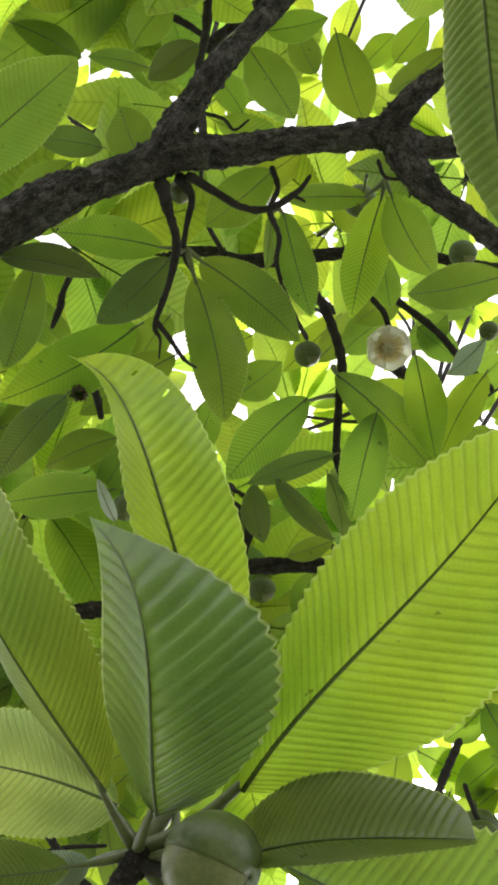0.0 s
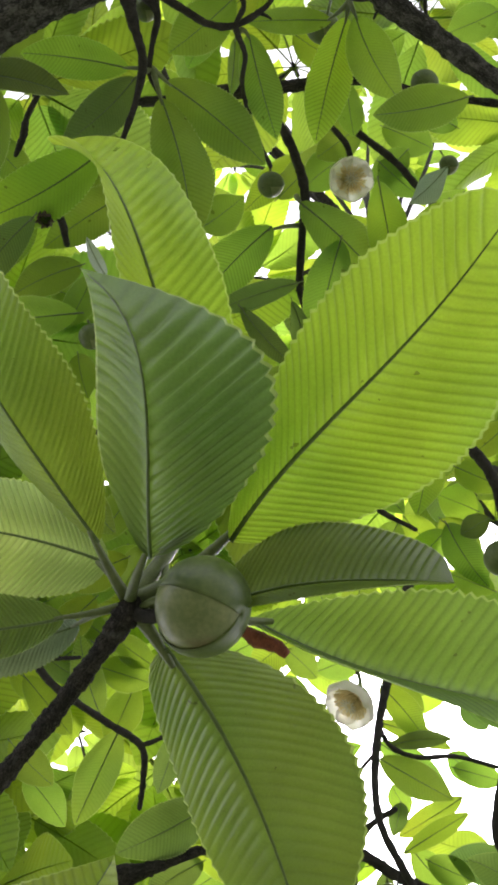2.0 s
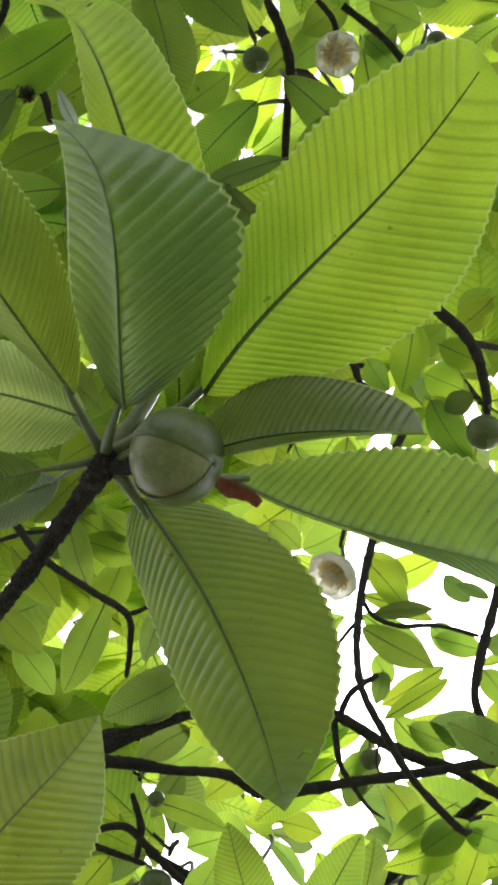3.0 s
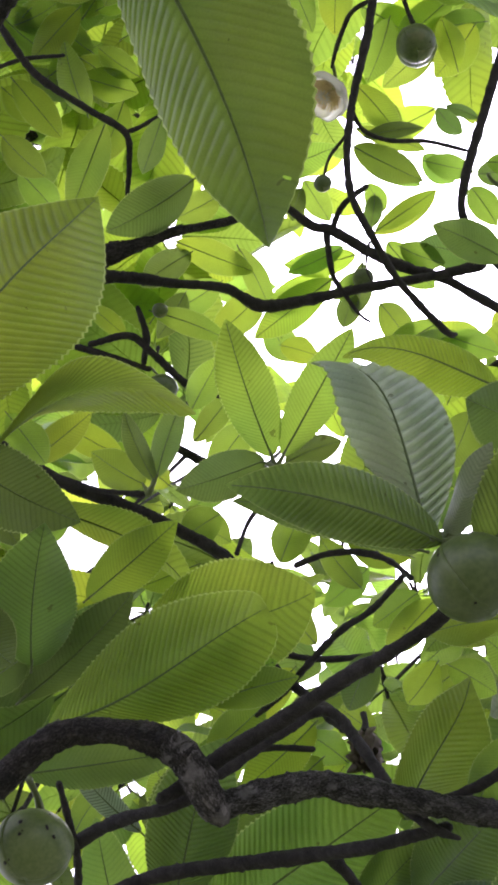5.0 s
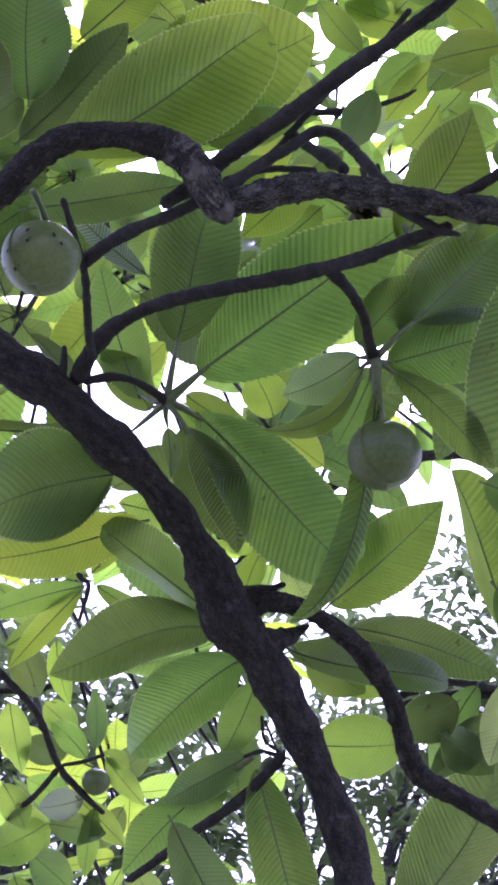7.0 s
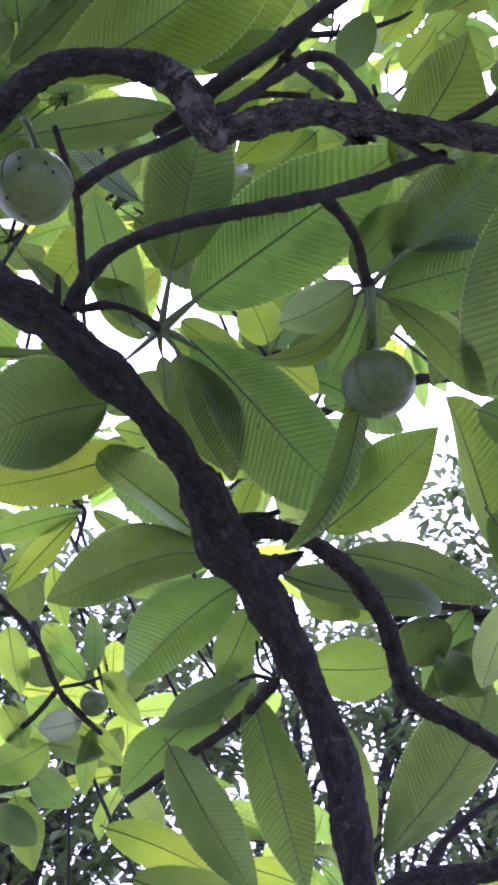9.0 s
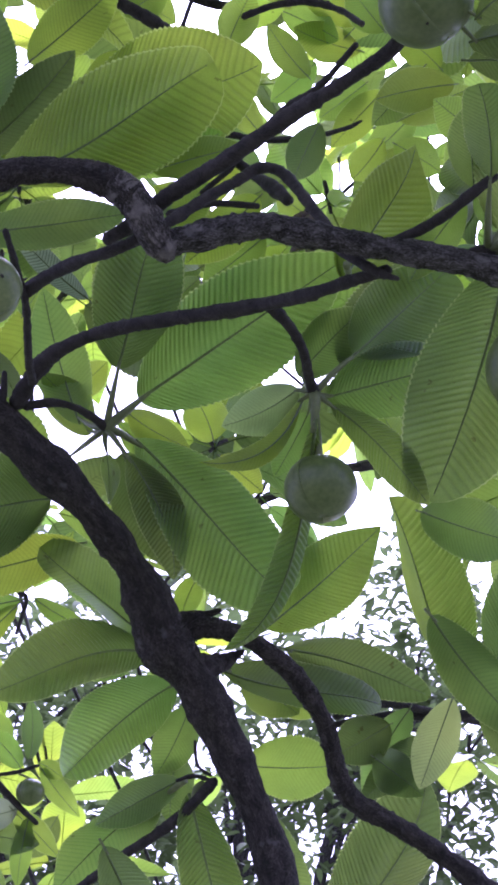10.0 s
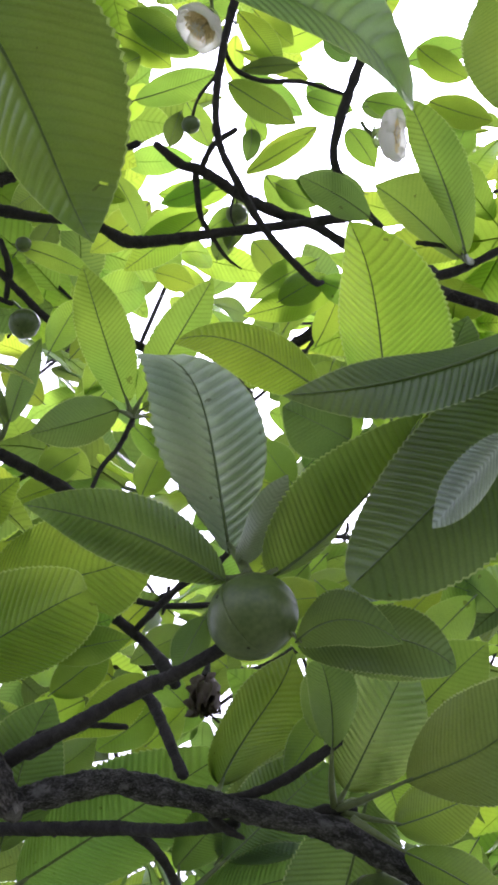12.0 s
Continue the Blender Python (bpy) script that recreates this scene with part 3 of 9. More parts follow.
limb(upper_limb, [(-0.196, 0.060, 3.707, 0.0071), (-0.160, 0.080, 3.714, 0.0059), (-0.120, 0.100, 3.712, 0.0055), (-0.084, 0.100, 3.714, 0.0051), (-0.046, 0.077, 3.731, 0.0044), (-0.028, 0.053, 3.747, 0.0024)], "twig")
limb(upper_limb, [(-0.054, 0.080, 3.730, 0.0040), (-0.040, 0.085, 3.729, 0.0024), (-0.033, 0.089, 3.729, 0.0012)], "twig")
limb(upper_limb, [(-0.083, 0.045, 3.757, 0.0048), (-0.073, 0.073, 3.741, 0.0040), (-0.082, 0.102, 3.713, 0.0040), (-0.068, 0.141, 3.746, 0.0040), (-0.071, 0.186, 3.798, 0.0037), (-0.049, 0.256, 3.865, 0.0039), (-0.023, 0.312, 3.936, 0.0036)], "twig")
limb(upper_limb, [(-0.211, -0.233, 4.048, 0.0081), (-0.209, -0.162, 4.032, 0.0072), (-0.213, -0.098, 3.967, 0.0061), (-0.200, -0.038, 3.903, 0.0056), (-0.185, 0.004, 3.792, 0.0053)], "twig")
limb(upper_limb, [(-0.197, -0.029, 3.901, 0.0030), (-0.167, -0.022, 3.901, 0.0030), (-0.149, -0.006, 3.898, 0.0026), (-0.128, -0.022, 3.903, 0.0017)], "twig")
limb(upper_limb, [(0.069, 0.029, 3.819, 0.0033), (0.083, 0.053, 3.835, 0.0029), (0.125, 0.055, 3.836, 0.0025), (0.118, 0.080, 3.831, 0.0017)], "twig")
limb(upper_limb, [(-0.331, -0.156, 4.127, 0.0056), (-0.281, -0.185, 4.137, 0.0066), (-0.204, -0.147, 4.132, 0.0056)], "twig")

upper_boughs = thing("leafy_branch", (0.397, 0.198, 4.085), "dark thin boughs high among bright leaves, with a white flower", "branch", "branches of the tree")
limb(upper_boughs, [(-0.179, 0.200, 4.107, 0.0077), (-0.140, 0.209, 4.107, 0.0115), (-0.064, 0.202, 4.112, 0.0125), (0.012, 0.190, 4.098, 0.0114), (0.114, 0.174, 4.076, 0.0103), (0.209, 0.190, 4.077, 0.0084), (0.294, 0.198, 4.080, 0.0075), (0.407, 0.207, 4.083, 0.0075)], "branch")
limb(upper_boughs, [(-0.012, 0.247, 4.002, 0.0064), (0.013, 0.291, 3.994, 0.0083), (0.035, 0.353, 3.981, 0.0078), (0.034, 0.425, 3.965, 0.0069), (0.036, 0.512, 3.977, 0.0065), (0.052, 0.562, 3.987, 0.0047)], "branch")
limb(upper_boughs, [(0.072, 0.249, 4.057, 0.0047), (0.102, 0.280, 4.052, 0.0052), (0.114, 0.314, 4.065, 0.0047)], "twig")
limb(upper_boughs, [(0.122, 0.262, 4.108, 0.0067), (0.192, 0.310, 4.101, 0.0062), (0.242, 0.360, 4.093, 0.0062), (0.293, 0.404, 4.085, 0.0058)], "twig")
limb(upper_boughs, [(-0.128, 0.705, 3.946, 0.0113), (-0.072, 0.698, 3.950, 0.0141), (0.022, 0.694, 3.956, 0.0122), (0.147, 0.711, 4.010, 0.0115)], "branch")
limb(upper_boughs, [(-0.172, 0.549, 3.979, 0.0014), (-0.138, 0.588, 3.951, 0.0074), (-0.103, 0.627, 3.944, 0.0093), (-0.112, 0.688, 3.951, 0.0075)], "branch")
limb(upper_boughs, [(-0.395, 0.788, 3.914, 0.0122), (-0.335, 0.779, 3.919, 0.0131), (-0.271, 0.785, 3.972, 0.0125)], "branch")
limb(upper_boughs, [(-0.428, 0.312, 3.916, 0.0040), (-0.417, 0.281, 3.923, 0.0067), (-0.413, 0.255, 3.930, 0.0054), (-0.395, 0.214, 3.939, 0.0045)], "twig")
limb(upper_boughs, [(-0.389, 0.394, 3.848, 0.0053), (-0.349, 0.397, 3.850, 0.0070), (-0.334, 0.439, 3.841, 0.0044)], "twig")
fruit((-0.021, 0.347, 4.000), 0.0222, (0.000, 0.050, -1.000), "small round green fruit on a thin twig", stalk=(-0.024, 0.319, 3.996))
fruit((0.222, 0.174, 4.030), 0.0230, (0.000, 0.050, -1.000), "small round green fruit under a bough", stalk=(0.208, 0.170, 4.082))
fruit((0.049, 0.095, 3.988), 0.0269, (0.000, 0.050, -1.000), "small round green fruit beneath the limb", stalk=(0.056, 0.052, 3.895))
fruit((0.289, 0.314, 4.156), 0.0176, (0.000, 0.050, -1.000), "small round green fruit on a thin twig", stalk=(0.272, 0.290, 4.161))
fruit((-0.296, 0.587, 3.861), 0.0216, (0.000, 0.050, -1.000), "small round green fruit among dark leaves", stalk=(-0.304, 0.562, 3.867))
fruit((-0.212, 0.084, 3.752), 0.0178, (0.000, 0.050, -1.000), "small oval green bud under the limb fork", stalk=(-0.212, 0.063, 3.726))
flower((0.112, 0.335, 4.040), 0.0347, (0.077, -0.052, -1.003), "open white flower with yellow stamens, facing down", stalk=(0.115, 0.305, 4.108))
leaf(upper_limb, (-0.559, 0.090, 3.703), (-0.372, -0.097, 3.798), 0.123, (0.463, 0.008, -0.886), bend=0.01, side=-0.003, fold=8, twist=12, blunt=0.5273426867993255)
leaf(upper_limb, (-0.287, 0.050, 3.879), (-0.328, -0.033, 3.918), 0.076, (-0.041, -0.409, -0.912), bend=0.07, side=0.013, fold=4, twist=-1, blunt=0.5103601967002491)
leaf(upper_limb, (-0.264, -0.199, 3.987), (-0.316, -0.126, 3.957), 0.070, (0.303, -0.164, -0.939), bend=0.05, side=-0.035, fold=9, twist=-14, blunt=0.33762761911286554)
leaf(upper_limb, (-0.003, -0.157, 3.939), (0.047, -0.025, 3.899), 0.084, (-0.120, -0.245, -0.962), mat=BRIGHT, bend=0.03, side=-0.023, fold=13, twist=7, blunt=0.3675043436943722)
leaf(upper_limb, (-0.131, -0.125, 3.874), (-0.056, -0.025, 3.838), 0.073, (-0.153, -0.233, -0.960), bend=0.07, side=0.007, fold=5, twist=3, blunt=0.15524567583556087)
leaf(upper_limb, (-0.115, -0.162, 4.037), (-0.016, -0.185, 4.027), 0.052, (-0.080, 0.102, -0.992), bend=0.01, side=-0.025, fold=13, twist=-8, blunt=0.2617929464044441)
leaf(upper_limb, (0.167, -0.139, 3.943), (0.081, -0.070, 3.911), 0.053, (0.224, -0.176, -0.959), bend=0.08, side=0.037, fold=13, twist=-6, blunt=0.4562901806516567)
leaf(upper_limb, (-0.212, -0.131, 3.923), (-0.290, -0.076, 3.955), 0.054, (-0.193, 0.272, -0.943), mat=DARK, bend=0.05, side=-0.031, fold=10, twist=-8, blunt=0.46885879657248186)
leaf(upper_limb, (-0.292, -0.095, 3.962), (-0.395, -0.110, 4.007), 0.037, (-0.395, -0.032, -0.918), bend=0.06, side=-0.033, fold=14, twist=11, blunt=0.39698100818644666)
leaf(upper_limb, (-0.347, 0.029, 3.880), (-0.449, 0.020, 3.871), 0.050, (0.093, -0.019, -0.996), mat=DARK, bend=0.04, side=-0.034, fold=5, twist=-10, blunt=0.15070994488101386)
leaf(upper_limb, (-0.393, 0.053, 3.873), (-0.477, 0.106, 3.832), 0.053, (0.367, -0.138, -0.920), bend=0.03, side=0.033, fold=10, twist=-14, blunt=0.23378255299804715)
leaf(upper_limb, (-0.237, 0.167, 3.773), (-0.399, 0.153, 3.793), 0.063, (-0.112, -0.104, -0.988), hub=(-0.202, 0.164, 3.755), bend=0.03, side=-0.026, fold=6, twist=9, blunt=0.5429684435303701)
# extra leaf close behind the next one, added to shade it
leaf(upper_limb, (-0.452, 0.186, 3.707), (-0.325, 0.206, 3.709), 0.043, (-0.045, 0.383, -0.923), mat=DARK, bend=0.04, side=0.034, fold=6, twist=-1, blunt=0.2657220670987706)
leaf(upper_limb, (-0.446, 0.178, 3.637), (-0.308, 0.203, 3.666), 0.052, (0.113, 0.409, -0.905), mat=DARK, bend=0.01, side=0.042, fold=14, twist=-13, blunt=0.36568938754832425)
# another leaf added behind the next, to keep light off it
leaf(upper_limb, (-0.238, 0.191, 3.799), (-0.327, 0.275, 3.775), 0.056, (0.143, -0.118, -0.983), mat=DARK, bend=0.06, side=0.016, fold=12, twist=-13, blunt=0.23191180581351714)
leaf(upper_limb, (-0.223, 0.178, 3.730), (-0.328, 0.277, 3.737), 0.068, (-0.025, 0.041, -0.999), mat=DARK, hub=(-0.202, 0.164, 3.755), bend=0.04, side=0.040, fold=9, twist=-14, blunt=0.4262567764427633)
leaf(upper_limb, (-0.187, 0.205, 3.747), (-0.131, 0.402, 3.679), 0.088, (0.030, -0.334, -0.942), hub=(-0.202, 0.164, 3.755), bend=0.02, side=0.042, fold=14, twist=-8, blunt=0.5)
leaf(upper_limb, (-0.183, 0.183, 3.782), (-0.031, 0.298, 3.796), 0.087, (0.131, -0.059, -0.990), hub=(-0.202, 0.164, 3.755), bend=0.08, side=0.035, fold=13, twist=-4, blunt=0.2695155591415471)
leaf(upper_limb, (-0.066, 0.110, 3.825), (-0.016, 0.260, 3.793), 0.060, (-0.019, -0.206, -0.978), hub=(-0.076, 0.105, 3.826), bend=0.05, side=-0.012, fold=12, twist=-11, blunt=0.21638242285189824)
leaf(upper_limb, (-0.086, 0.117, 3.874), (-0.091, 0.205, 3.885), 0.047, (-0.617, 0.060, -0.784), hub=(-0.076, 0.105, 3.826), bend=0.07, side=-0.032, fold=12, twist=-13, blunt=0.1760558853502705)
leaf(upper_limb, (0.080, 0.079, 3.870), (0.044, 0.269, 3.873), 0.074, (-0.045, 0.006, -0.999), mat=BRIGHT, hub=(0.082, 0.056, 3.855), bend=0.02, side=-0.018, fold=20, twist=-4, blunt=0.3912439989630617)
leaf(upper_limb, (0.091, 0.078, 3.840), (0.166, 0.196, 3.837), 0.076, (-0.027, -0.011, -1.000), hub=(0.082, 0.056, 3.855), bend=0.07, side=-0.045, fold=7, twist=12, blunt=0.4211736998190765)
leaf(upper_limb, (0.058, 0.085, 3.888), (-0.073, 0.093, 3.894), 0.045, (-0.046, -0.038, -0.998), hub=(0.082, 0.056, 3.855), bend=0.03, side=-0.015, fold=6, twist=-9, blunt=0.2739831726412515)
leaf(upper_limb, (0.263, 0.184, 3.794), (0.121, 0.215, 3.756), 0.070, (0.221, -0.173, -0.960), bend=0.02, side=0.029, fold=11, twist=14, blunt=0.34229807465201556)
leaf(upper_boughs, (0.092, 0.177, 3.972), (0.107, 0.259, 3.937), 0.047, (-0.096, -0.377, -0.921), bend=0.01, side=-0.017, fold=14, twist=1, blunt=0.34248735449474554)
leaf(upper_boughs, (-0.093, 0.055, 3.990), (-0.195, 0.146, 3.967), 0.083, (0.129, -0.102, -0.986), bend=0.03, side=0.018, fold=10, twist=9, blunt=0.17280037181431598)
leaf(upper_boughs, (-0.280, 0.291, 3.825), (-0.487, 0.413, 3.795), 0.096, (0.084, -0.108, -0.991), mat=BRIGHT, bend=0.04, side=0.043, fold=4, twist=12, blunt=0.15914622530108827)
leaf(upper_boughs, (-0.444, 0.208, 3.856), (-0.475, 0.363, 3.792), 0.072, (0.258, -0.324, -0.910), bend=0.04, side=0.022, fold=12, twist=-10, blunt=0.48795235575525187)
leaf(upper_boughs, (-0.363, 0.379, 3.699), (-0.465, 0.511, 3.694), 0.059, (0.042, -0.007, -0.999), mat=DARK, bend=0.08, side=-0.043, fold=10, twist=8, blunt=0.4650953215921737)
leaf(upper_boughs, (-0.300, 0.522, 3.722), (-0.456, 0.543, 3.687), 0.068, (0.174, -0.257, -0.950), bend=0.04, side=-0.012, fold=5, twist=10, blunt=0.3814075316227499)
leaf(upper_boughs, (-0.310, 0.468, 3.836), (-0.416, 0.518, 3.813), 0.061, (0.115, -0.203, -0.972), bend=0.04, side=-0.044, fold=14, twist=10, blunt=0.1686908474795766)
leaf(upper_boughs, (-0.016, 0.404, 3.916), (-0.140, 0.548, 3.927), 0.084, (-0.126, -0.032, -0.992), hub=(0.032, 0.409, 3.979), bend=0.04, side=-0.029, fold=8, twist=6, blunt=0.5320719598364666)
leaf(upper_boughs, (0.031, 0.490, 3.899), (-0.105, 0.544, 3.889), 0.043, (-0.015, -0.222, -0.975), mat=DARK, bend=0.03, side=-0.027, fold=7, twist=-10, blunt=0.4522945649805271)
leaf(upper_boughs, (0.026, 0.365, 3.927), (0.186, 0.507, 3.903), 0.086, (-0.004, -0.159, -0.987), hub=(0.022, 0.362, 3.978), bend=0.08, side=0.039, fold=14, twist=4, blunt=0.5268175317710798)
leaf(upper_boughs, (0.094, 0.419, 3.898), (0.063, 0.591, 3.868), 0.078, (-0.045, -0.177, -0.983), bend=0.03, side=-0.014, fold=4, twist=-6, blunt=0.2919172820231649)
leaf(upper_boughs, (0.147, 0.322, 3.891), (0.191, 0.488, 3.890), 0.073, (-0.028, -0.000, -1.000), mat=BRIGHT, bend=0.07, side=0.002, fold=25, twist=-4, blunt=0.46024120587959816)
leaf(upper_boughs, (-0.060, 0.532, 3.885), (0.039, 0.633, 3.901), 0.038, (0.217, -0.057, -0.975), mat=DARK, bend=0.06, side=-0.035, fold=11, twist=5, blunt=0.4493592225938652)
leaf(upper_boughs, (0.022, 0.519, 3.892), (0.053, 0.627, 3.901), 0.046, (-0.483, 0.214, -0.849), mat=DARK, bend=0.04, side=0.027, fold=11, twist=-6, blunt=0.493877727675032)
leaf(upper_boughs, (-0.095, 0.547, 3.901), (-0.075, 0.641, 3.890), 0.049, (0.068, -0.128, -0.989), mat=DARK, bend=0.06, side=-0.042, fold=11, twist=-6, blunt=0.5283200740168735)
leaf(upper_boughs, (0.264, 0.354, 3.941), (0.205, 0.490, 3.955), 0.065, (-0.196, 0.014, -0.980), mat=BRIGHT, bend=0.06, side=-0.037, fold=9, twist=-14, blunt=0.2862962142016889)
leaf(upper_boughs, (0.037, 0.638, 3.918), (-0.037, 0.671, 3.921), 0.039, (-0.143, -0.229, -0.963), bend=0.03, side=0.010, fold=10, twist=-1, blunt=0.5172348742133249)
leaf(upper_boughs, (0.166, 0.313, 4.150), (0.246, 0.373, 4.177), 0.059, (0.249, 0.101, -0.963), bend=0.06, side=-0.014, fold=12, twist=-4, blunt=0.5196790477711163)
leaf(upper_boughs, (0.261, 0.300, 3.953), (0.203, 0.363, 3.958), 0.051, (-0.630, -0.527, -0.570), mat=SHEEN, bend=0.06, side=0.004, fold=12, twist=-4, blunt=0.2749801477371628)
leaf(upper_boughs, (-0.137, 0.432, 4.058), (-0.065, 0.379, 4.111), 0.068, (0.338, -0.401, -0.852), bend=0.07, side=-0.016, fold=11, twist=13, blunt=0.2209911102019954)
leaf(upper_boughs, (0.290, 0.460, 4.021), (0.233, 0.537, 4.049), 0.057, (-0.345, 0.078, -0.935), bend=0.05, side=-0.038, fold=9, twist=-9, blunt=0.20954721784929942)
leaf(upper_boughs, (-0.524, 0.495, 3.973), (-0.412, 0.442, 4.028), 0.085, (0.325, -0.260, -0.909), bend=0.08, side=0.017, fold=8, twist=5, blunt=0.5486907258146816)
leaf(upper_boughs, (-0.399, 0.387, 4.055), (-0.299, 0.349, 4.096), 0.068, (0.305, -0.216, -0.927), bend=0.06, side=-0.030, fold=5, twist=8, blunt=0.1694208654193825)
leaf(upper_limb, (0.087, -0.195, 2.772), (0.133, 0.064, 2.768), 0.085, (-0.444, 0.065, -0.894), mat=DARK, bend=0.05, side=-0.030, fold=9, twist=5, fine=True, blunt=0.2973398217568535)

sky_boughs = thing("leafy_branch", (0.553, 1.340, 3.335), "thin curving dark boughs crossing a white gap of sky", "branch", "branches of the tree")
limb(sky_boughs, [(0.229, 0.834, 3.608, 0.0060), (0.199, 0.889, 3.554, 0.0068), (0.188, 0.946, 3.512, 0.0068), (0.169, 1.024, 3.457, 0.0063), (0.162, 1.090, 3.398, 0.0058), (0.171, 1.138, 3.360, 0.0058), (0.202, 1.187, 3.334, 0.0058), (0.247, 1.254, 3.321, 0.0059), (0.319, 1.328, 3.315, 0.0055), (0.339, 1.343, 3.330, 0.0034)], "branch")
limb(sky_boughs, [(0.077, 1.179, 3.416, 0.0060), (0.116, 1.203, 3.404, 0.0073), (0.146, 1.208, 3.401, 0.0081), (0.207, 1.237, 3.386, 0.0081), (0.268, 1.258, 3.376, 0.0086), (0.320, 1.270, 3.370, 0.0081), (0.408, 1.309, 3.350, 0.0081), (0.528, 1.348, 3.330, 0.0094)], "branch")
limb(sky_boughs, [(-0.263, 1.272, 3.361, 0.0103), (-0.201, 1.274, 3.360, 0.0111), (-0.152, 1.276, 3.360, 0.0094), (-0.091, 1.282, 3.357, 0.0077), (-0.015, 1.296, 3.374, 0.0078), (0.038, 1.327, 3.380, 0.0096), (0.098, 1.317, 3.375, 0.0087), (0.183, 1.286, 3.359, 0.0077), (0.300, 1.257, 3.354, 0.0072), (0.369, 1.233, 3.345, 0.0084)], "branch")
limb(sky_boughs, [(0.145, 1.209, 3.401, 0.0051), (0.160, 1.167, 3.401, 0.0047), (0.193, 1.130, 3.388, 0.0038)], "twig")
limb(sky_boughs, [(0.136, 1.206, 3.402, 0.0056), (0.148, 1.264, 3.371, 0.0047), (0.166, 1.290, 3.357, 0.0039), (0.191, 1.318, 3.342, 0.0030), (0.215, 1.332, 3.334, 0.0013)], "twig")
limb(sky_boughs, [(0.418, 0.867, 3.649, 0.0079), (0.400, 0.958, 3.565, 0.0078), (0.372, 1.042, 3.496, 0.0077), (0.343, 1.125, 3.427, 0.0072), (0.340, 1.177, 3.398, 0.0064), (0.377, 1.226, 3.384, 0.0060), (0.418, 1.267, 3.373, 0.0060)], "branch")
limb(sky_boughs, [(0.166, 1.035, 3.451, 0.0038), (0.187, 1.066, 3.446, 0.0038), (0.227, 1.082, 3.449, 0.0038), (0.284, 1.089, 3.469, 0.0034), (0.344, 1.100, 3.464, 0.0034)], "twig")
limb(sky_boughs, [(0.244, 0.909, 3.624, 0.0039), (0.255, 0.935, 3.610, 0.0039), (0.264, 0.951, 3.601, 0.0035)], "twig")
limb(sky_boughs, [(0.200, 0.898, 3.549, 0.0034), (0.167, 0.922, 3.559, 0.0039), (0.153, 0.955, 3.563, 0.0039), (0.144, 0.981, 3.549, 0.0035), (0.139, 1.001, 3.538, 0.0026)], "twig")
limb(sky_boughs, [(0.161, 1.065, 3.423, 0.0029), (0.137, 1.094, 3.407, 0.0025), (0.129, 1.120, 3.392, 0.0021)], "twig")
limb(sky_boughs, [(0.198, 1.194, 3.330, 0.0021), (0.194, 1.224, 3.314, 0.0017), (0.203, 1.245, 3.302, 0.0012)], "twig")
fruit((0.269, 0.977, 3.587), 0.0307, (0.000, 0.050, -1.000), "round dark green fruit against white sky", stalk=(0.260, 0.945, 3.604))
fruit((0.202, 1.314, 3.458), 0.0171, (0.000, 0.050, -1.000), "small round dark fruit bud", stalk=(0.198, 1.278, 3.478))
fruit((0.128, 1.128, 3.388), 0.0134, (0.000, 0.050, -1.000), "small round dark fruit bud on a thin twig", stalk=(0.130, 1.109, 3.398))
flower((0.134, 1.035, 3.519), 0.0363, (-0.910, 0.502, -1.415), "open white flower with tan stamens, hanging", stalk=(0.140, 0.997, 3.540))
leaf(sky_boughs, (0.067, 0.883, 3.636), (0.110, 0.966, 3.595), 0.046, (-0.075, -0.408, -0.910), bend=0.05, side=0.003, fold=12, twist=4, blunt=0.3123552084917619)
leaf(sky_boughs, (0.150, 0.885, 3.693), (0.147, 0.990, 3.666), 0.056, (-0.042, -0.242, -0.969), mat=BRIGHT, bend=0.01, side=-0.024, fold=5, twist=-2, blunt=0.3875840882773188)
leaf(sky_boughs, (0.182, 1.049, 3.603), (0.258, 1.130, 3.585), 0.047, (0.032, -0.248, -0.968), mat=BRIGHT, bend=0.03, side=0.029, fold=11, twist=4, blunt=0.3322660405962659)
leaf(sky_boughs, (0.176, 1.105, 3.481), (0.281, 1.139, 3.434), 0.050, (-0.245, -0.452, -0.858), bend=0.04, side=-0.007, fold=5, twist=-12, blunt=0.17228289240315736)
leaf(sky_boughs, (0.193, 1.102, 3.517), (0.284, 1.082, 3.507), 0.026, (-0.176, -0.353, -0.919), mat=DARK, bend=0.03, side=0.037, fold=5, twist=-9, blunt=0.1630884879877103)
leaf(sky_boughs, (0.211, 1.209, 3.402), (0.299, 1.142, 3.409), 0.031, (-0.193, -0.351, -0.916), mat=BRIGHT, bend=0.04, side=-0.001, fold=7, twist=3, blunt=0.48537171246725286)
leaf(sky_boughs, (0.368, 1.074, 3.535), (0.319, 1.064, 3.559), 0.021, (-0.339, -0.404, -0.850), mat=DARK, bend=0.03, side=-0.033, fold=13, twist=-14, blunt=0.4426657693506706)
leaf(sky_boughs, (0.398, 1.275, 3.482), (0.290, 1.264, 3.490), 0.063, (-0.017, -0.431, -0.902), mat=DARK, bend=0.03, side=0.040, fold=8, twist=-11, blunt=0.4021597173705578)
leaf(sky_boughs, (0.361, 1.167, 3.484), (0.410, 1.233, 3.490), 0.046, (0.155, -0.027, -0.988), bend=0.04, side=0.026, fold=3, twist=3, blunt=0.19265224387890356)
leaf(sky_boughs, (0.295, 1.151, 3.549), (0.369, 1.156, 3.522), 0.041, (-0.293, -0.408, -0.865), bend=0.05, side=-0.006, fold=7, twist=2, blunt=0.20969813781610314)
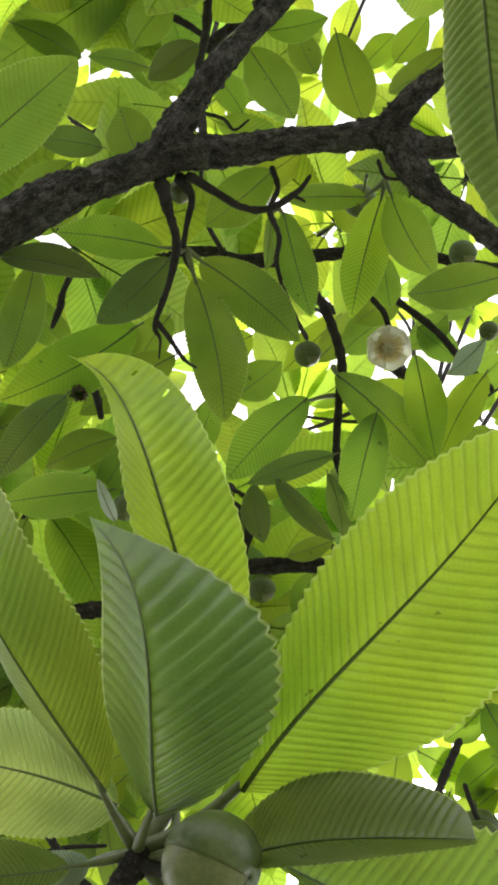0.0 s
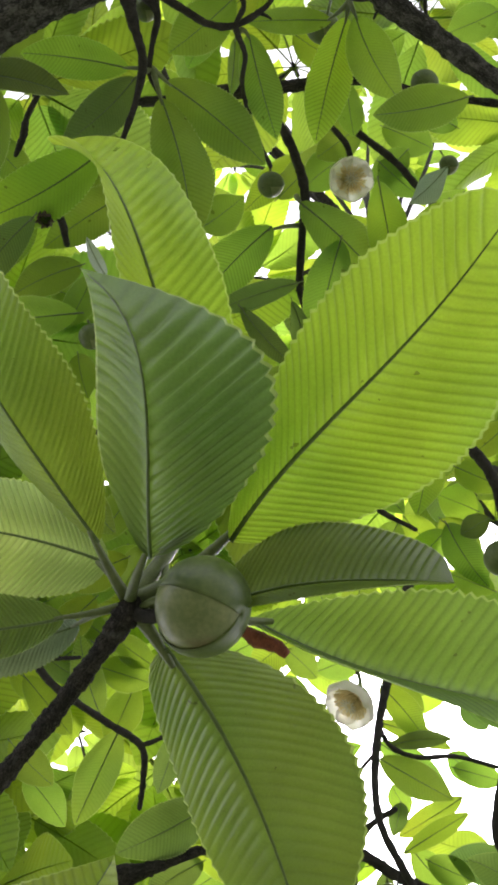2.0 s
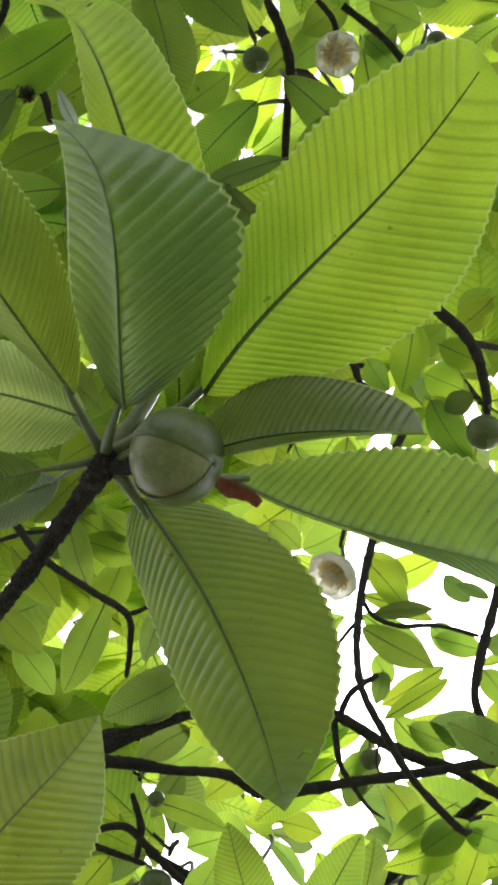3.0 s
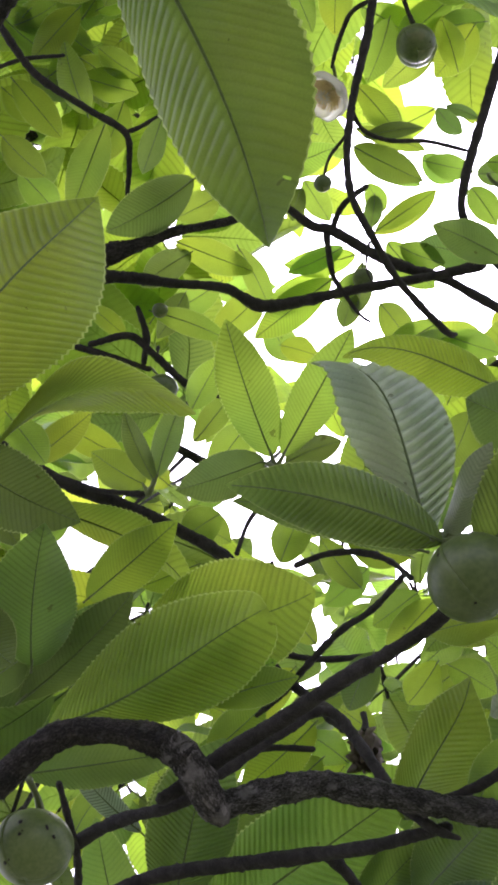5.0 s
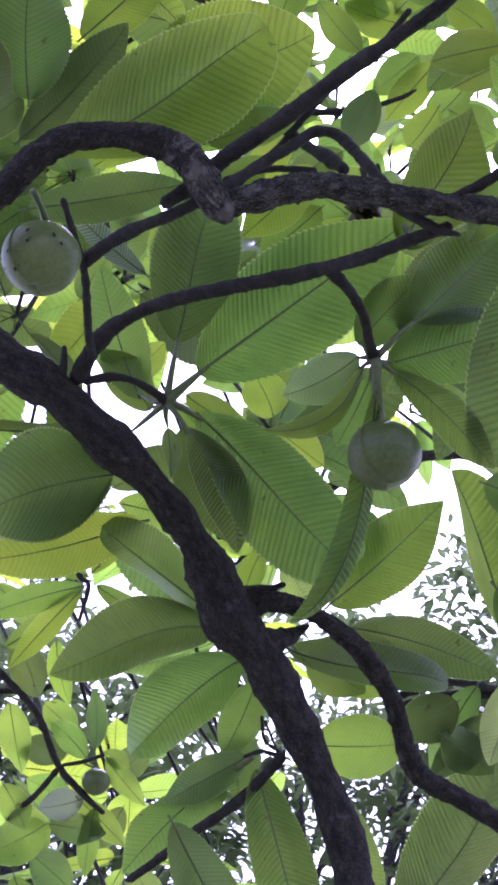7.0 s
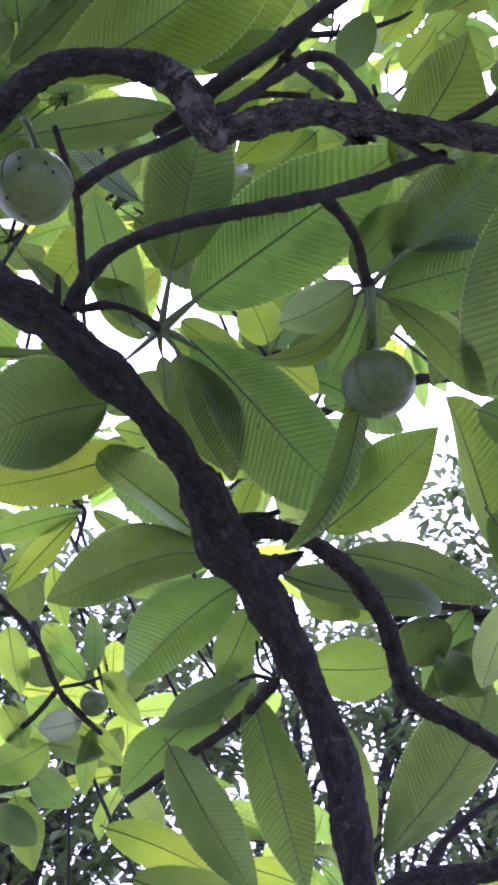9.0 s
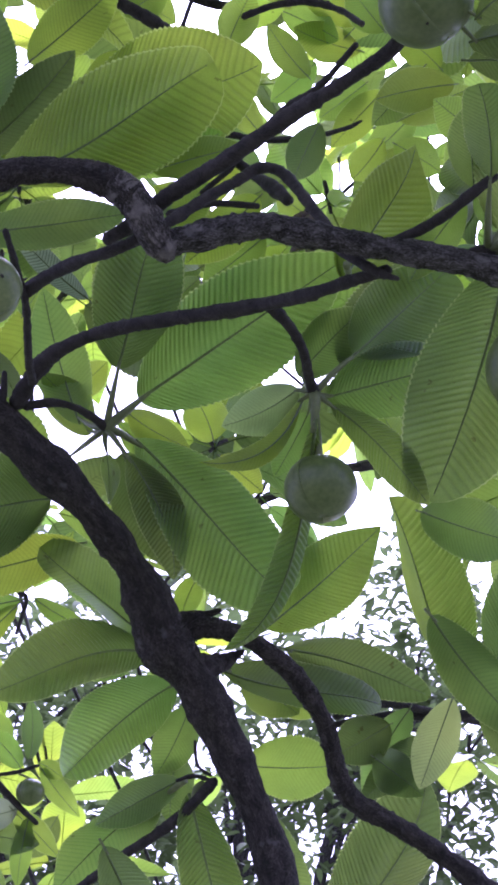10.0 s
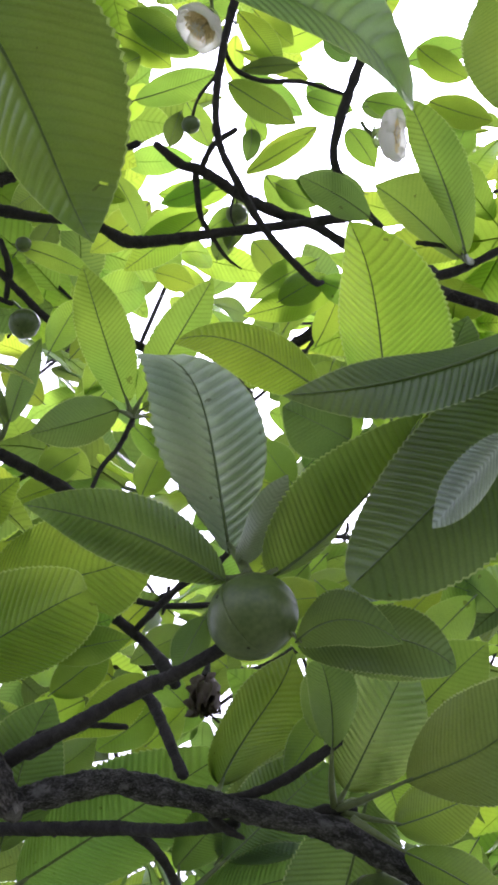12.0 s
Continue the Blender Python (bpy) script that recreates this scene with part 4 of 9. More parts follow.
leaf(sky_boughs, (0.216, 1.199, 3.521), (0.212, 1.267, 3.537), 0.031, (-0.137, 0.220, -0.966), mat=DARK, bend=0.07, side=0.031, fold=8, twist=9, blunt=0.2679251704847884)
leaf(sky_boughs, (-0.096, 1.268, 3.479), (0.028, 1.317, 3.479), 0.052, (0.157, -0.411, -0.898), mat=BRIGHT, bend=0.04, side=-0.004, fold=5, twist=3, blunt=0.5497199792277873)
leaf(sky_boughs, (0.002, 1.296, 3.522), (0.057, 1.393, 3.487), 0.042, (0.067, -0.374, -0.925), bend=0.08, side=0.032, fold=14, twist=3, blunt=0.5404030278986524)
leaf(sky_boughs, (0.151, 1.317, 3.456), (0.031, 1.400, 3.406), 0.059, (0.008, -0.503, -0.864), mat=BRIGHT, bend=0.07, side=-0.004, fold=3, twist=-11, blunt=0.34526359942209434)
leaf(sky_boughs, (0.169, 1.271, 3.481), (0.081, 1.315, 3.473), 0.036, (-0.123, -0.411, -0.903), bend=0.05, side=0.021, fold=5, twist=4, blunt=0.3416169800580607)
leaf(sky_boughs, (0.206, 1.310, 3.461), (0.155, 1.362, 3.478), 0.036, (-0.453, -0.144, -0.880), bend=0.04, side=-0.019, fold=8, twist=-8, blunt=0.3115157660897388)
leaf(sky_boughs, (0.259, 1.269, 3.483), (0.331, 1.289, 3.466), 0.045, (-0.094, -0.443, -0.891), bend=0.08, side=-0.032, fold=7, twist=13, blunt=0.3008002991141528)
leaf(sky_boughs, (0.230, 1.349, 3.440), (0.286, 1.433, 3.443), 0.054, (0.210, -0.095, -0.973), bend=0.05, side=0.044, fold=6, twist=13, blunt=0.5339263533931858)
leaf(sky_boughs, (0.277, 1.401, 3.355), (0.347, 1.366, 3.386), 0.053, (0.055, -0.601, -0.797), bend=0.04, side=0.011, fold=7, twist=14, blunt=0.3497289802664486)
leaf(sky_boughs, (0.337, 1.369, 3.373), (0.418, 1.395, 3.370), 0.049, (0.111, -0.433, -0.894), bend=0.03, side=-0.015, fold=8, twist=-11, blunt=0.18565496650893096)
leaf(sky_boughs, (0.347, 1.040, 3.667), (0.320, 0.974, 3.726), 0.046, (-0.235, -0.587, -0.775), mat=BRIGHT, bend=0.04, side=-0.020, fold=6, twist=8, blunt=0.46280758842259806)
leaf(sky_boughs, (0.239, 0.985, 3.753), (0.207, 1.089, 3.737), 0.057, (-0.113, -0.187, -0.976), bend=0.01, side=0.033, fold=9, twist=-6, blunt=0.2945304932090902)
leaf(sky_boughs, (0.380, 0.991, 3.752), (0.322, 1.081, 3.753), 0.066, (-0.238, -0.146, -0.960), mat=BRIGHT, bend=0.06, side=0.026, fold=6, twist=-7, blunt=0.45995923684745665)
leaf(sky_boughs, (0.175, 1.406, 3.464), (0.191, 1.349, 3.476), 0.040, (-0.135, -0.230, -0.964), mat=DARK, bend=0.08, side=0.018, fold=6, twist=3, blunt=0.41560737798904934)
leaf(sky_boughs, (0.075, 1.457, 3.492), (0.142, 1.477, 3.491), 0.047, (0.130, -0.472, -0.872), mat=BRIGHT, bend=0.06, side=0.023, fold=10, twist=7, blunt=0.295372705338342)

left_boughs = thing("leafy_branch", (-0.470, 1.509, 3.228), "dark boughs and clustered mid-green leaves", "branch", "branches of the tree")
limb(left_boughs, [(-0.214, 1.244, 3.320, 0.0109), (-0.185, 1.224, 3.331, 0.0167), (-0.148, 1.213, 3.337, 0.0117), (-0.091, 1.198, 3.358, 0.0076), (-0.012, 1.191, 3.386, 0.0059), (0.051, 1.180, 3.416, 0.0051)], "branch")
limb(left_boughs, [(-0.401, 0.877, 3.518, 0.0067), (-0.349, 0.938, 3.485, 0.0063), (-0.297, 0.996, 3.454, 0.0059), (-0.220, 1.039, 3.432, 0.0054), (-0.165, 1.068, 3.417, 0.0054), (-0.159, 1.111, 3.405, 0.0046), (-0.163, 1.158, 3.402, 0.0038)], "branch")
limb(left_boughs, [(-0.165, 1.068, 3.417, 0.0038), (-0.140, 1.059, 3.422, 0.0033), (-0.107, 1.040, 3.433, 0.0025)], "twig")
limb(left_boughs, [(-0.374, 1.007, 3.504, 0.0034), (-0.324, 0.992, 3.513, 0.0034), (-0.264, 0.986, 3.517, 0.0030)], "twig")
limb(left_boughs, [(-0.372, 1.428, 3.159, 0.0106), (-0.273, 1.480, 3.132, 0.0106), (-0.223, 1.500, 3.122, 0.0106), (-0.157, 1.520, 3.112, 0.0094), (-0.099, 1.541, 3.101, 0.0090), (-0.008, 1.582, 3.080, 0.0090), (0.067, 1.635, 3.052, 0.0020)], "branch")
limb(left_boughs, [(-0.207, 1.502, 3.121, 0.0049), (-0.163, 1.494, 3.103, 0.0044), (-0.121, 1.485, 3.086, 0.0056)], "twig")
limb(left_boughs, [(-0.217, 1.365, 3.310, 0.0051), (-0.158, 1.353, 3.318, 0.0060), (-0.121, 1.376, 3.305, 0.0060), (-0.061, 1.420, 3.282, 0.0060), (-0.002, 1.443, 3.293, 0.0043)], "branch")
limb(left_boughs, [(-0.239, 1.368, 3.308, 0.0060), (-0.183, 1.382, 3.302, 0.0051), (-0.126, 1.397, 3.294, 0.0043)], "twig")
limb(left_boughs, [(0.072, 1.477, 3.139, 0.0041), (0.055, 1.501, 3.103, 0.0040), (0.032, 1.523, 3.079, 0.0036), (0.016, 1.552, 3.040, 0.0036)], "twig")
limb(left_boughs, [(-0.146, 1.315, 3.339, 0.0043), (-0.132, 1.352, 3.318, 0.0060), (-0.135, 1.390, 3.298, 0.0039)], "twig")
fruit((-0.106, 1.423, 3.280), 0.0240, (0.000, 0.050, -1.000), "round green fruit in the shade of leaves", stalk=(-0.127, 1.393, 3.296))
fruit((-0.112, 1.318, 3.337), 0.0120, (0.000, 0.050, -1.000), "small pale green bud", stalk=(-0.128, 1.337, 3.327))
leaf(left_boughs, (0.063, 1.456, 3.150), (-0.009, 1.272, 3.227), 0.084, (0.069, -0.406, -0.911), hub=(0.070, 1.473, 3.141), bend=0.06, side=0.018, fold=6, twist=1, blunt=0.2623408223248496)
leaf(left_boughs, (0.079, 1.455, 3.151), (0.175, 1.289, 3.240), 0.072, (-0.060, -0.498, -0.865), hub=(0.070, 1.473, 3.141), bend=0.03, side=-0.001, fold=9, twist=-1, blunt=0.4578989892630476)
leaf(left_boughs, (0.053, 1.444, 3.122), (-0.074, 1.484, 3.097), 0.074, (-0.020, -0.575, -0.818), mat=DARK, hub=(0.070, 1.473, 3.141), bend=0.06, side=0.017, fold=9, twist=-13, blunt=0.2675408183243436)
leaf(left_boughs, (0.083, 1.481, 3.171), (0.166, 1.445, 3.181), 0.046, (-0.134, -0.535, -0.834), mat=DARK, hub=(0.070, 1.473, 3.141), bend=0.04, side=0.040, fold=13, twist=11, blunt=0.4098768597204965)
leaf(left_boughs, (0.087, 1.491, 3.166), (0.207, 1.531, 3.161), 0.040, (0.148, -0.541, -0.828), mat=BRIGHT, hub=(0.070, 1.473, 3.141), bend=0.01, side=0.007, fold=12, twist=-2, blunt=0.15463226280899)
leaf(left_boughs, (0.069, 1.518, 3.173), (0.123, 1.574, 3.161), 0.042, (0.213, -0.393, -0.895), hub=(0.070, 1.473, 3.141), bend=0.06, side=0.004, fold=10, twist=-1, blunt=0.2502769152102021)
leaf(left_boughs, (0.096, 1.528, 3.225), (0.178, 1.629, 3.220), 0.052, (0.283, -0.276, -0.918), hub=(0.070, 1.473, 3.141), bend=0.04, side=0.015, fold=7, twist=10, blunt=0.33517559554823195)
leaf(left_boughs, (-0.103, 1.463, 3.087), (-0.147, 1.368, 3.122), 0.036, (0.175, -0.413, -0.894), mat=DARK, hub=(-0.112, 1.479, 3.078), bend=0.03, side=0.029, fold=12, twist=-12, blunt=0.40897477767955703)
leaf(left_boughs, (-0.100, 1.457, 3.090), (-0.064, 1.371, 3.180), 0.042, (0.119, -0.692, -0.712), mat=DARK, hub=(-0.112, 1.479, 3.078), bend=0.06, side=0.027, fold=8, twist=-6, blunt=0.28915380321108)
leaf(left_boughs, (-0.056, 1.408, 3.198), (-0.016, 1.355, 3.264), 0.050, (0.170, -0.721, -0.672), bend=0.07, side=0.013, fold=5, twist=-1, blunt=0.4451309410855626)
leaf(left_boughs, (-0.121, 1.495, 3.126), (-0.202, 1.461, 3.159), 0.057, (-0.039, -0.654, -0.755), hub=(-0.112, 1.479, 3.078), bend=0.04, side=0.030, fold=7, twist=-10, blunt=0.29001806057194834)
leaf(left_boughs, (-0.123, 1.320, 3.336), (-0.007, 1.364, 3.333), 0.040, (0.153, -0.465, -0.872), bend=0.07, side=0.031, fold=4, twist=-8, blunt=0.49796450098446454)
leaf(left_boughs, (-0.226, 1.337, 3.383), (-0.170, 1.396, 3.391), 0.035, (0.398, -0.241, -0.885), mat=BRIGHT, bend=0.07, side=0.017, fold=10, twist=-13, blunt=0.5404488753207763)
leaf(left_boughs, (-0.234, 1.079, 3.524), (-0.276, 0.989, 3.605), 0.053, (0.011, -0.669, -0.743), bend=0.08, side=0.041, fold=14, twist=6, blunt=0.35725577217894255)
leaf(left_boughs, (-0.111, 1.048, 3.429), (-0.136, 1.111, 3.364), 0.040, (0.192, -0.665, -0.722), mat=DARK, bend=0.07, side=0.003, fold=5, twist=4, blunt=0.21646904706553577)
leaf(left_boughs, (-0.060, 1.107, 3.340), (-0.190, 1.194, 3.343), 0.074, (-0.193, -0.256, -0.947), mat=DARK, bend=0.06, side=0.030, fold=4, twist=-6, blunt=0.5249526764567339)
leaf(left_boughs, (-0.201, 1.075, 3.469), (-0.259, 1.215, 3.441), 0.061, (0.041, -0.180, -0.983), bend=0.02, side=-0.002, fold=10, twist=-2, blunt=0.4265702339376114)
leaf(left_boughs, (-0.337, 1.158, 3.479), (-0.271, 1.211, 3.431), 0.052, (-0.060, -0.625, -0.778), bend=0.05, side=0.020, fold=3, twist=-11, blunt=0.4421413702268403)
leaf(left_boughs, (-0.355, 1.093, 3.457), (-0.289, 1.145, 3.430), 0.051, (0.040, -0.503, -0.863), bend=0.02, side=-0.030, fold=4, twist=2, blunt=0.4621486512906099)
leaf(left_boughs, (-0.349, 1.035, 3.546), (-0.277, 1.122, 3.533), 0.053, (0.206, -0.312, -0.928), mat=BRIGHT, bend=0.07, side=0.007, fold=4, twist=-2, blunt=0.4162224916709396)
leaf(left_boughs, (-0.258, 1.060, 3.648), (-0.165, 1.080, 3.633), 0.055, (-0.067, -0.389, -0.919), mat=BRIGHT, bend=0.05, side=-0.007, fold=8, twist=12, blunt=0.39949483738305513)
leaf(left_boughs, (-0.166, 1.058, 3.650), (-0.232, 1.019, 3.671), 0.046, (-0.033, -0.419, -0.907), mat=BRIGHT, bend=0.01, side=0.025, fold=11, twist=-10, blunt=0.40474666735740317)
leaf(left_boughs, (-0.031, 1.204, 3.515), (-0.103, 1.245, 3.515), 0.054, (-0.170, -0.305, -0.937), bend=0.05, side=0.020, fold=13, twist=2, blunt=0.16104880629658358)
leaf(left_boughs, (-0.073, 1.283, 3.471), (-0.154, 1.341, 3.461), 0.054, (-0.118, -0.335, -0.935), mat=DARK, bend=0.03, side=-0.031, fold=9, twist=-7, blunt=0.3264273662092442)
leaf(left_boughs, (-0.080, 1.339, 3.441), (-0.126, 1.418, 3.431), 0.045, (-0.118, -0.188, -0.975), mat=DARK, bend=0.05, side=0.014, fold=4, twist=-7, blunt=0.2376152657240544)
leaf(left_boughs, (-0.174, 1.390, 3.297), (-0.240, 1.459, 3.258), 0.060, (0.046, -0.459, -0.887), mat=BRIGHT, bend=0.06, side=0.017, fold=5, twist=6, blunt=0.4023460648014019)
leaf(left_boughs, (-0.265, 1.495, 3.295), (-0.169, 1.553, 3.290), 0.053, (0.256, -0.493, -0.831), mat=BRIGHT, bend=0.02, side=-0.041, fold=10, twist=-11, blunt=0.33863420182394965)
leaf(left_boughs, (-0.011, 1.560, 3.149), (-0.068, 1.584, 3.112), 0.058, (0.170, -0.682, -0.711), bend=0.05, side=-0.025, fold=6, twist=11, blunt=0.17165720430555895)
leaf(left_boughs, (-0.065, 1.584, 3.192), (0.005, 1.633, 3.176), 0.060, (0.179, -0.530, -0.829), bend=0.03, side=-0.033, fold=12, twist=-13, blunt=0.2769403367280379)

left_shoot = thing("leafy_branch", (-0.454, 1.492, 2.721), "shoot of broad bright green leaves", "branch", "branches of the tree")
limb(left_shoot, [(-0.465, 1.514, 2.642, 0.0135), (-0.387, 1.405, 2.724, 0.0114), (-0.351, 1.275, 2.822, 0.0101), (-0.362, 1.129, 2.870, 0.0085)], "stem")
leaf(left_shoot, (-0.329, 1.186, 2.779), (-0.128, 0.969, 2.999), 0.239, (0.271, -0.505, -0.820), mat=OLIVE, hub=(-0.368, 1.145, 2.858), bend=0.010, fold=34.000, twist=9.384, fine=True, blunt=0.000, side=0.200, hook=0.130, droop=-0.361)
leaf(left_shoot, (-0.287, 1.288, 2.883), (-0.055, 1.244, 2.983), 0.210, (-0.164, -0.846, 0.507), bend=-0.135, side=-0.021, fold=-4.498, twist=10.215, fine=True, blunt=1.300, hook=0.067, droop=-0.149, mat=OLIVE)
leaf(left_shoot, (-0.296, 1.400, 2.969), (-0.035, 1.501, 2.970), 0.077, (-0.217, 0.426, -0.879), bend=-0.026, side=-0.017, fold=15.225, twist=7.736, blunt=1.300, hook=-0.042, droop=0.189, mat=OLIVE)
leaf(left_shoot, (-0.342, 1.279, 2.882), (-0.177, 1.380, 2.870), 0.099, (0.239, -0.492, -0.837), mat=DARK, bend=0.03, side=-0.042, fold=4, twist=13, blunt=0.3361320655080671)
leaf(left_shoot, (-0.279, 1.432, 3.080), (-0.196, 1.385, 3.145), 0.048, (0.267, -0.586, -0.765), mat=BRIGHT, bend=0.07, side=-0.011, fold=5, twist=3, blunt=0.39471758029454046)
# hidden leaf added above the next, to darken it with its shadow
leaf(left_shoot, (-0.234, 1.526, 2.785), (-0.225, 1.402, 2.878), 0.092, (0.151, -0.588, -0.795), mat=DARK, bend=0.03, side=0.008, fold=6, twist=-5, blunt=0.24513856386546856)
leaf(left_shoot, (-0.224, 1.491, 2.724), (-0.217, 1.363, 2.844), 0.112, (0.156, -0.672, -0.724), mat=MID, bend=0.03, side=0.036, fold=7, twist=-10, blunt=0.15026424631631485)
leaf(left_shoot, (-0.171, 1.488, 2.851), (-0.060, 1.426, 2.944), 0.071, (0.224, -0.667, -0.710), mat=BRIGHT, bend=0.06, side=-0.009, fold=12, twist=-2, blunt=0.2614112283463917)
leaf(left_shoot, (-0.188, 1.489, 2.621), (0.060, 1.371, 2.701), 0.167, (0.175, -0.458, -0.872), mat=OLIVE, bend=0.100, fold=40.000, twist=25.000, fine=True, blunt=1.300, side=-0.200, hook=-0.141, droop=-0.006)
leaf(left_shoot, (-0.107, 1.568, 2.843), (0.126, 1.521, 2.922), 0.175, (0.247, -0.456, -0.855), mat=OLIVE, bend=0.048, fold=10.373, twist=0.997, fine=True, blunt=0.568, holes=((70, 1), (71, 1), (72, 1), (71, 2)), side=0.078, hook=0.109, droop=-0.010)
# added just behind the next leaf as its shade
leaf(left_shoot, (-0.244, 1.596, 2.795), (-0.124, 1.497, 2.870), 0.058, (0.290, -0.331, -0.898), mat=DARK, bend=0.06, side=0.030, fold=7, twist=-11, blunt=0.29955186237207254)
leaf(left_shoot, (-0.243, 1.558, 2.736), (-0.106, 1.431, 2.798), 0.069, (0.199, -0.251, -0.947), mat=DARK, bend=0.02, side=-0.042, fold=3, twist=11, blunt=0.39542563647443785)
leaf(left_shoot, (-0.307, 1.404, 2.726), (-0.239, 1.462, 2.693), 0.081, (0.173, -0.627, -0.760), mat=DARK, bend=0.06, side=-0.036, fold=3, twist=-1, blunt=0.36808834526731876)
leaf(left_shoot, (-0.241, 1.515, 2.768), (-0.312, 1.583, 2.768), 0.058, (-0.283, -0.300, -0.911), mat=DARK, bend=0.05, side=-0.014, fold=8, twist=-1, blunt=0.38235849527475774)
# extra leaf, there only to shade the one after it
leaf(left_shoot, (-0.226, 1.641, 2.698), (-0.053, 1.619, 2.717), 0.052, (-0.010, -0.678, -0.735), mat=DARK, bend=0.02, side=0.041, fold=5, twist=-10, blunt=0.47740879991400165)
leaf(left_shoot, (-0.229, 1.594, 2.646), (-0.036, 1.569, 2.667), 0.062, (-0.010, -0.678, -0.735), mat=DARK, bend=0.04, side=-0.007, fold=13, twist=-10, blunt=0.47519594002938315)
leaf(left_shoot, (-0.012, 1.590, 2.776), (0.104, 1.556, 2.791), 0.051, (-0.089, -0.630, -0.771), mat=LEAF, bend=0.03, side=0.013, fold=5, twist=-6, blunt=0.29777708788952906)
leaf(left_shoot, (-0.074, 1.618, 2.817), (0.076, 1.572, 2.838), 0.060, (-0.077, -0.621, -0.780), bend=0.04, side=-0.032, fold=3, twist=12, blunt=0.3883750569306206)
leaf(left_shoot, (-0.303, 1.351, 3.079), (-0.247, 1.405, 3.037), 0.054, (0.047, -0.632, -0.774), bend=0.08, side=0.006, fold=11, twist=5, blunt=0.5328850364659946)
leaf(left_shoot, (-0.319, 1.389, 2.925), (-0.264, 1.440, 2.897), 0.044, (0.141, -0.592, -0.793), mat=DARK, bend=0.08, side=0.042, fold=4, twist=5, blunt=0.39344395724186654)

middle_shoot = thing("leafy_branch", (0.043, 1.372, 2.471), "shoot with a round fruit among broad leaves", "branch", "branches of the tree")
limb(middle_shoot, [(-0.044, 1.417, 2.447, 0.0077), (-0.013, 1.402, 2.460, 0.0083), (0.020, 1.373, 2.470, 0.0089), (0.073, 1.334, 2.477, 0.0088), (0.136, 1.279, 2.483, 0.0080), (0.186, 1.235, 2.481, 0.0073), (0.234, 1.197, 2.499, 0.0067), (0.240, 1.147, 2.529, 0.0055)], "branch")
fruit((0.246, 1.140, 2.470), 0.0435, (0.500, 0.350, -0.800), "large round green fruit with a pale crease", stalk=(0.240, 1.140, 2.522))
# grey tone here is the sky's reflection put into the leaf colour
leaf(middle_shoot, (0.221, 1.197, 2.605), (0.167, 1.075, 2.841), 0.124, (0.497, -0.843, -0.206), mat=SHEEN, hub=(0.240, 1.140, 2.522), bend=-0.038, fold=-6.524, twist=25.000, fine=True, blunt=1.300, deep=4.2, veins=20, side=0.027, hook=-0.007, droop=-0.323)
# added close above the curled leaf that follows, to shade it
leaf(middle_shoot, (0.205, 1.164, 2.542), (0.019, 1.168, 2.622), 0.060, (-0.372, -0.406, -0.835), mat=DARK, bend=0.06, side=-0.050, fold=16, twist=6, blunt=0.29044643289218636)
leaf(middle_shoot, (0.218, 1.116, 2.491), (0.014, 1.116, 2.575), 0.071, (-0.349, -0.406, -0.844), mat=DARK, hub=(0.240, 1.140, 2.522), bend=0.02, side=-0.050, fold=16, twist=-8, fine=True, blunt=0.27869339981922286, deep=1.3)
leaf(middle_shoot, (0.232, 1.161, 2.557), (0.272, 1.072, 2.597), 0.051, (-0.467, 0.177, 0.866), mat=SHEEN, hub=(0.240, 1.140, 2.522), bend=0.03, side=-0.045, fold=4, twist=-3, blunt=0.19316733576667952)
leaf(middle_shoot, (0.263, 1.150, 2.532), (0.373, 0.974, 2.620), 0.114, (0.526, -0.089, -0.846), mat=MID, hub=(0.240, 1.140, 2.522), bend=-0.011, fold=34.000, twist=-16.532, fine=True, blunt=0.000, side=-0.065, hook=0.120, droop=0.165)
# extra leaf behind the next broad one, added to darken it
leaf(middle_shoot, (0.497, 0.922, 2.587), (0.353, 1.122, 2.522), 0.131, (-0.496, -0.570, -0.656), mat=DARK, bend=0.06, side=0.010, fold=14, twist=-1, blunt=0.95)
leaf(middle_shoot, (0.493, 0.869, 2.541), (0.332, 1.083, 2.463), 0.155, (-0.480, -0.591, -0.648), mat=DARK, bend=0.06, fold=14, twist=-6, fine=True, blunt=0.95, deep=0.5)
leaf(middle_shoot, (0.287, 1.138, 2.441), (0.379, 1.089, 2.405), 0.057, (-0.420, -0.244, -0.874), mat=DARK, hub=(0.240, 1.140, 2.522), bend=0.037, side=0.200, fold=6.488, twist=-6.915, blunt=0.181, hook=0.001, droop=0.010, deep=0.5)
# hidden leaf added to cast shade on the next
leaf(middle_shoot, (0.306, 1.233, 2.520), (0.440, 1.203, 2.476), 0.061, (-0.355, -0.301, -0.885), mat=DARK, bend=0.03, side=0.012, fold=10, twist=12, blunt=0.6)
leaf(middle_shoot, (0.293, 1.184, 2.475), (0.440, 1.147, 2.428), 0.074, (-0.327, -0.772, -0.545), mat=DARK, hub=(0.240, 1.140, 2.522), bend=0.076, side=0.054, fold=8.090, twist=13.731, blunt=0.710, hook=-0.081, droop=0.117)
leaf(middle_shoot, (0.334, 1.195, 2.552), (0.478, 1.196, 2.614), 0.046, (0.390, -0.194, -0.900), mat=SHEEN, bend=0.01, side=-0.011, fold=4, twist=8, blunt=0.32267351739609373)
leaf(middle_shoot, (0.312, 1.198, 2.576), (0.361, 1.224, 2.557), 0.029, (0.051, -0.668, -0.742), bend=0.01, side=-0.025, fold=9, twist=14, blunt=0.26659783267848125)
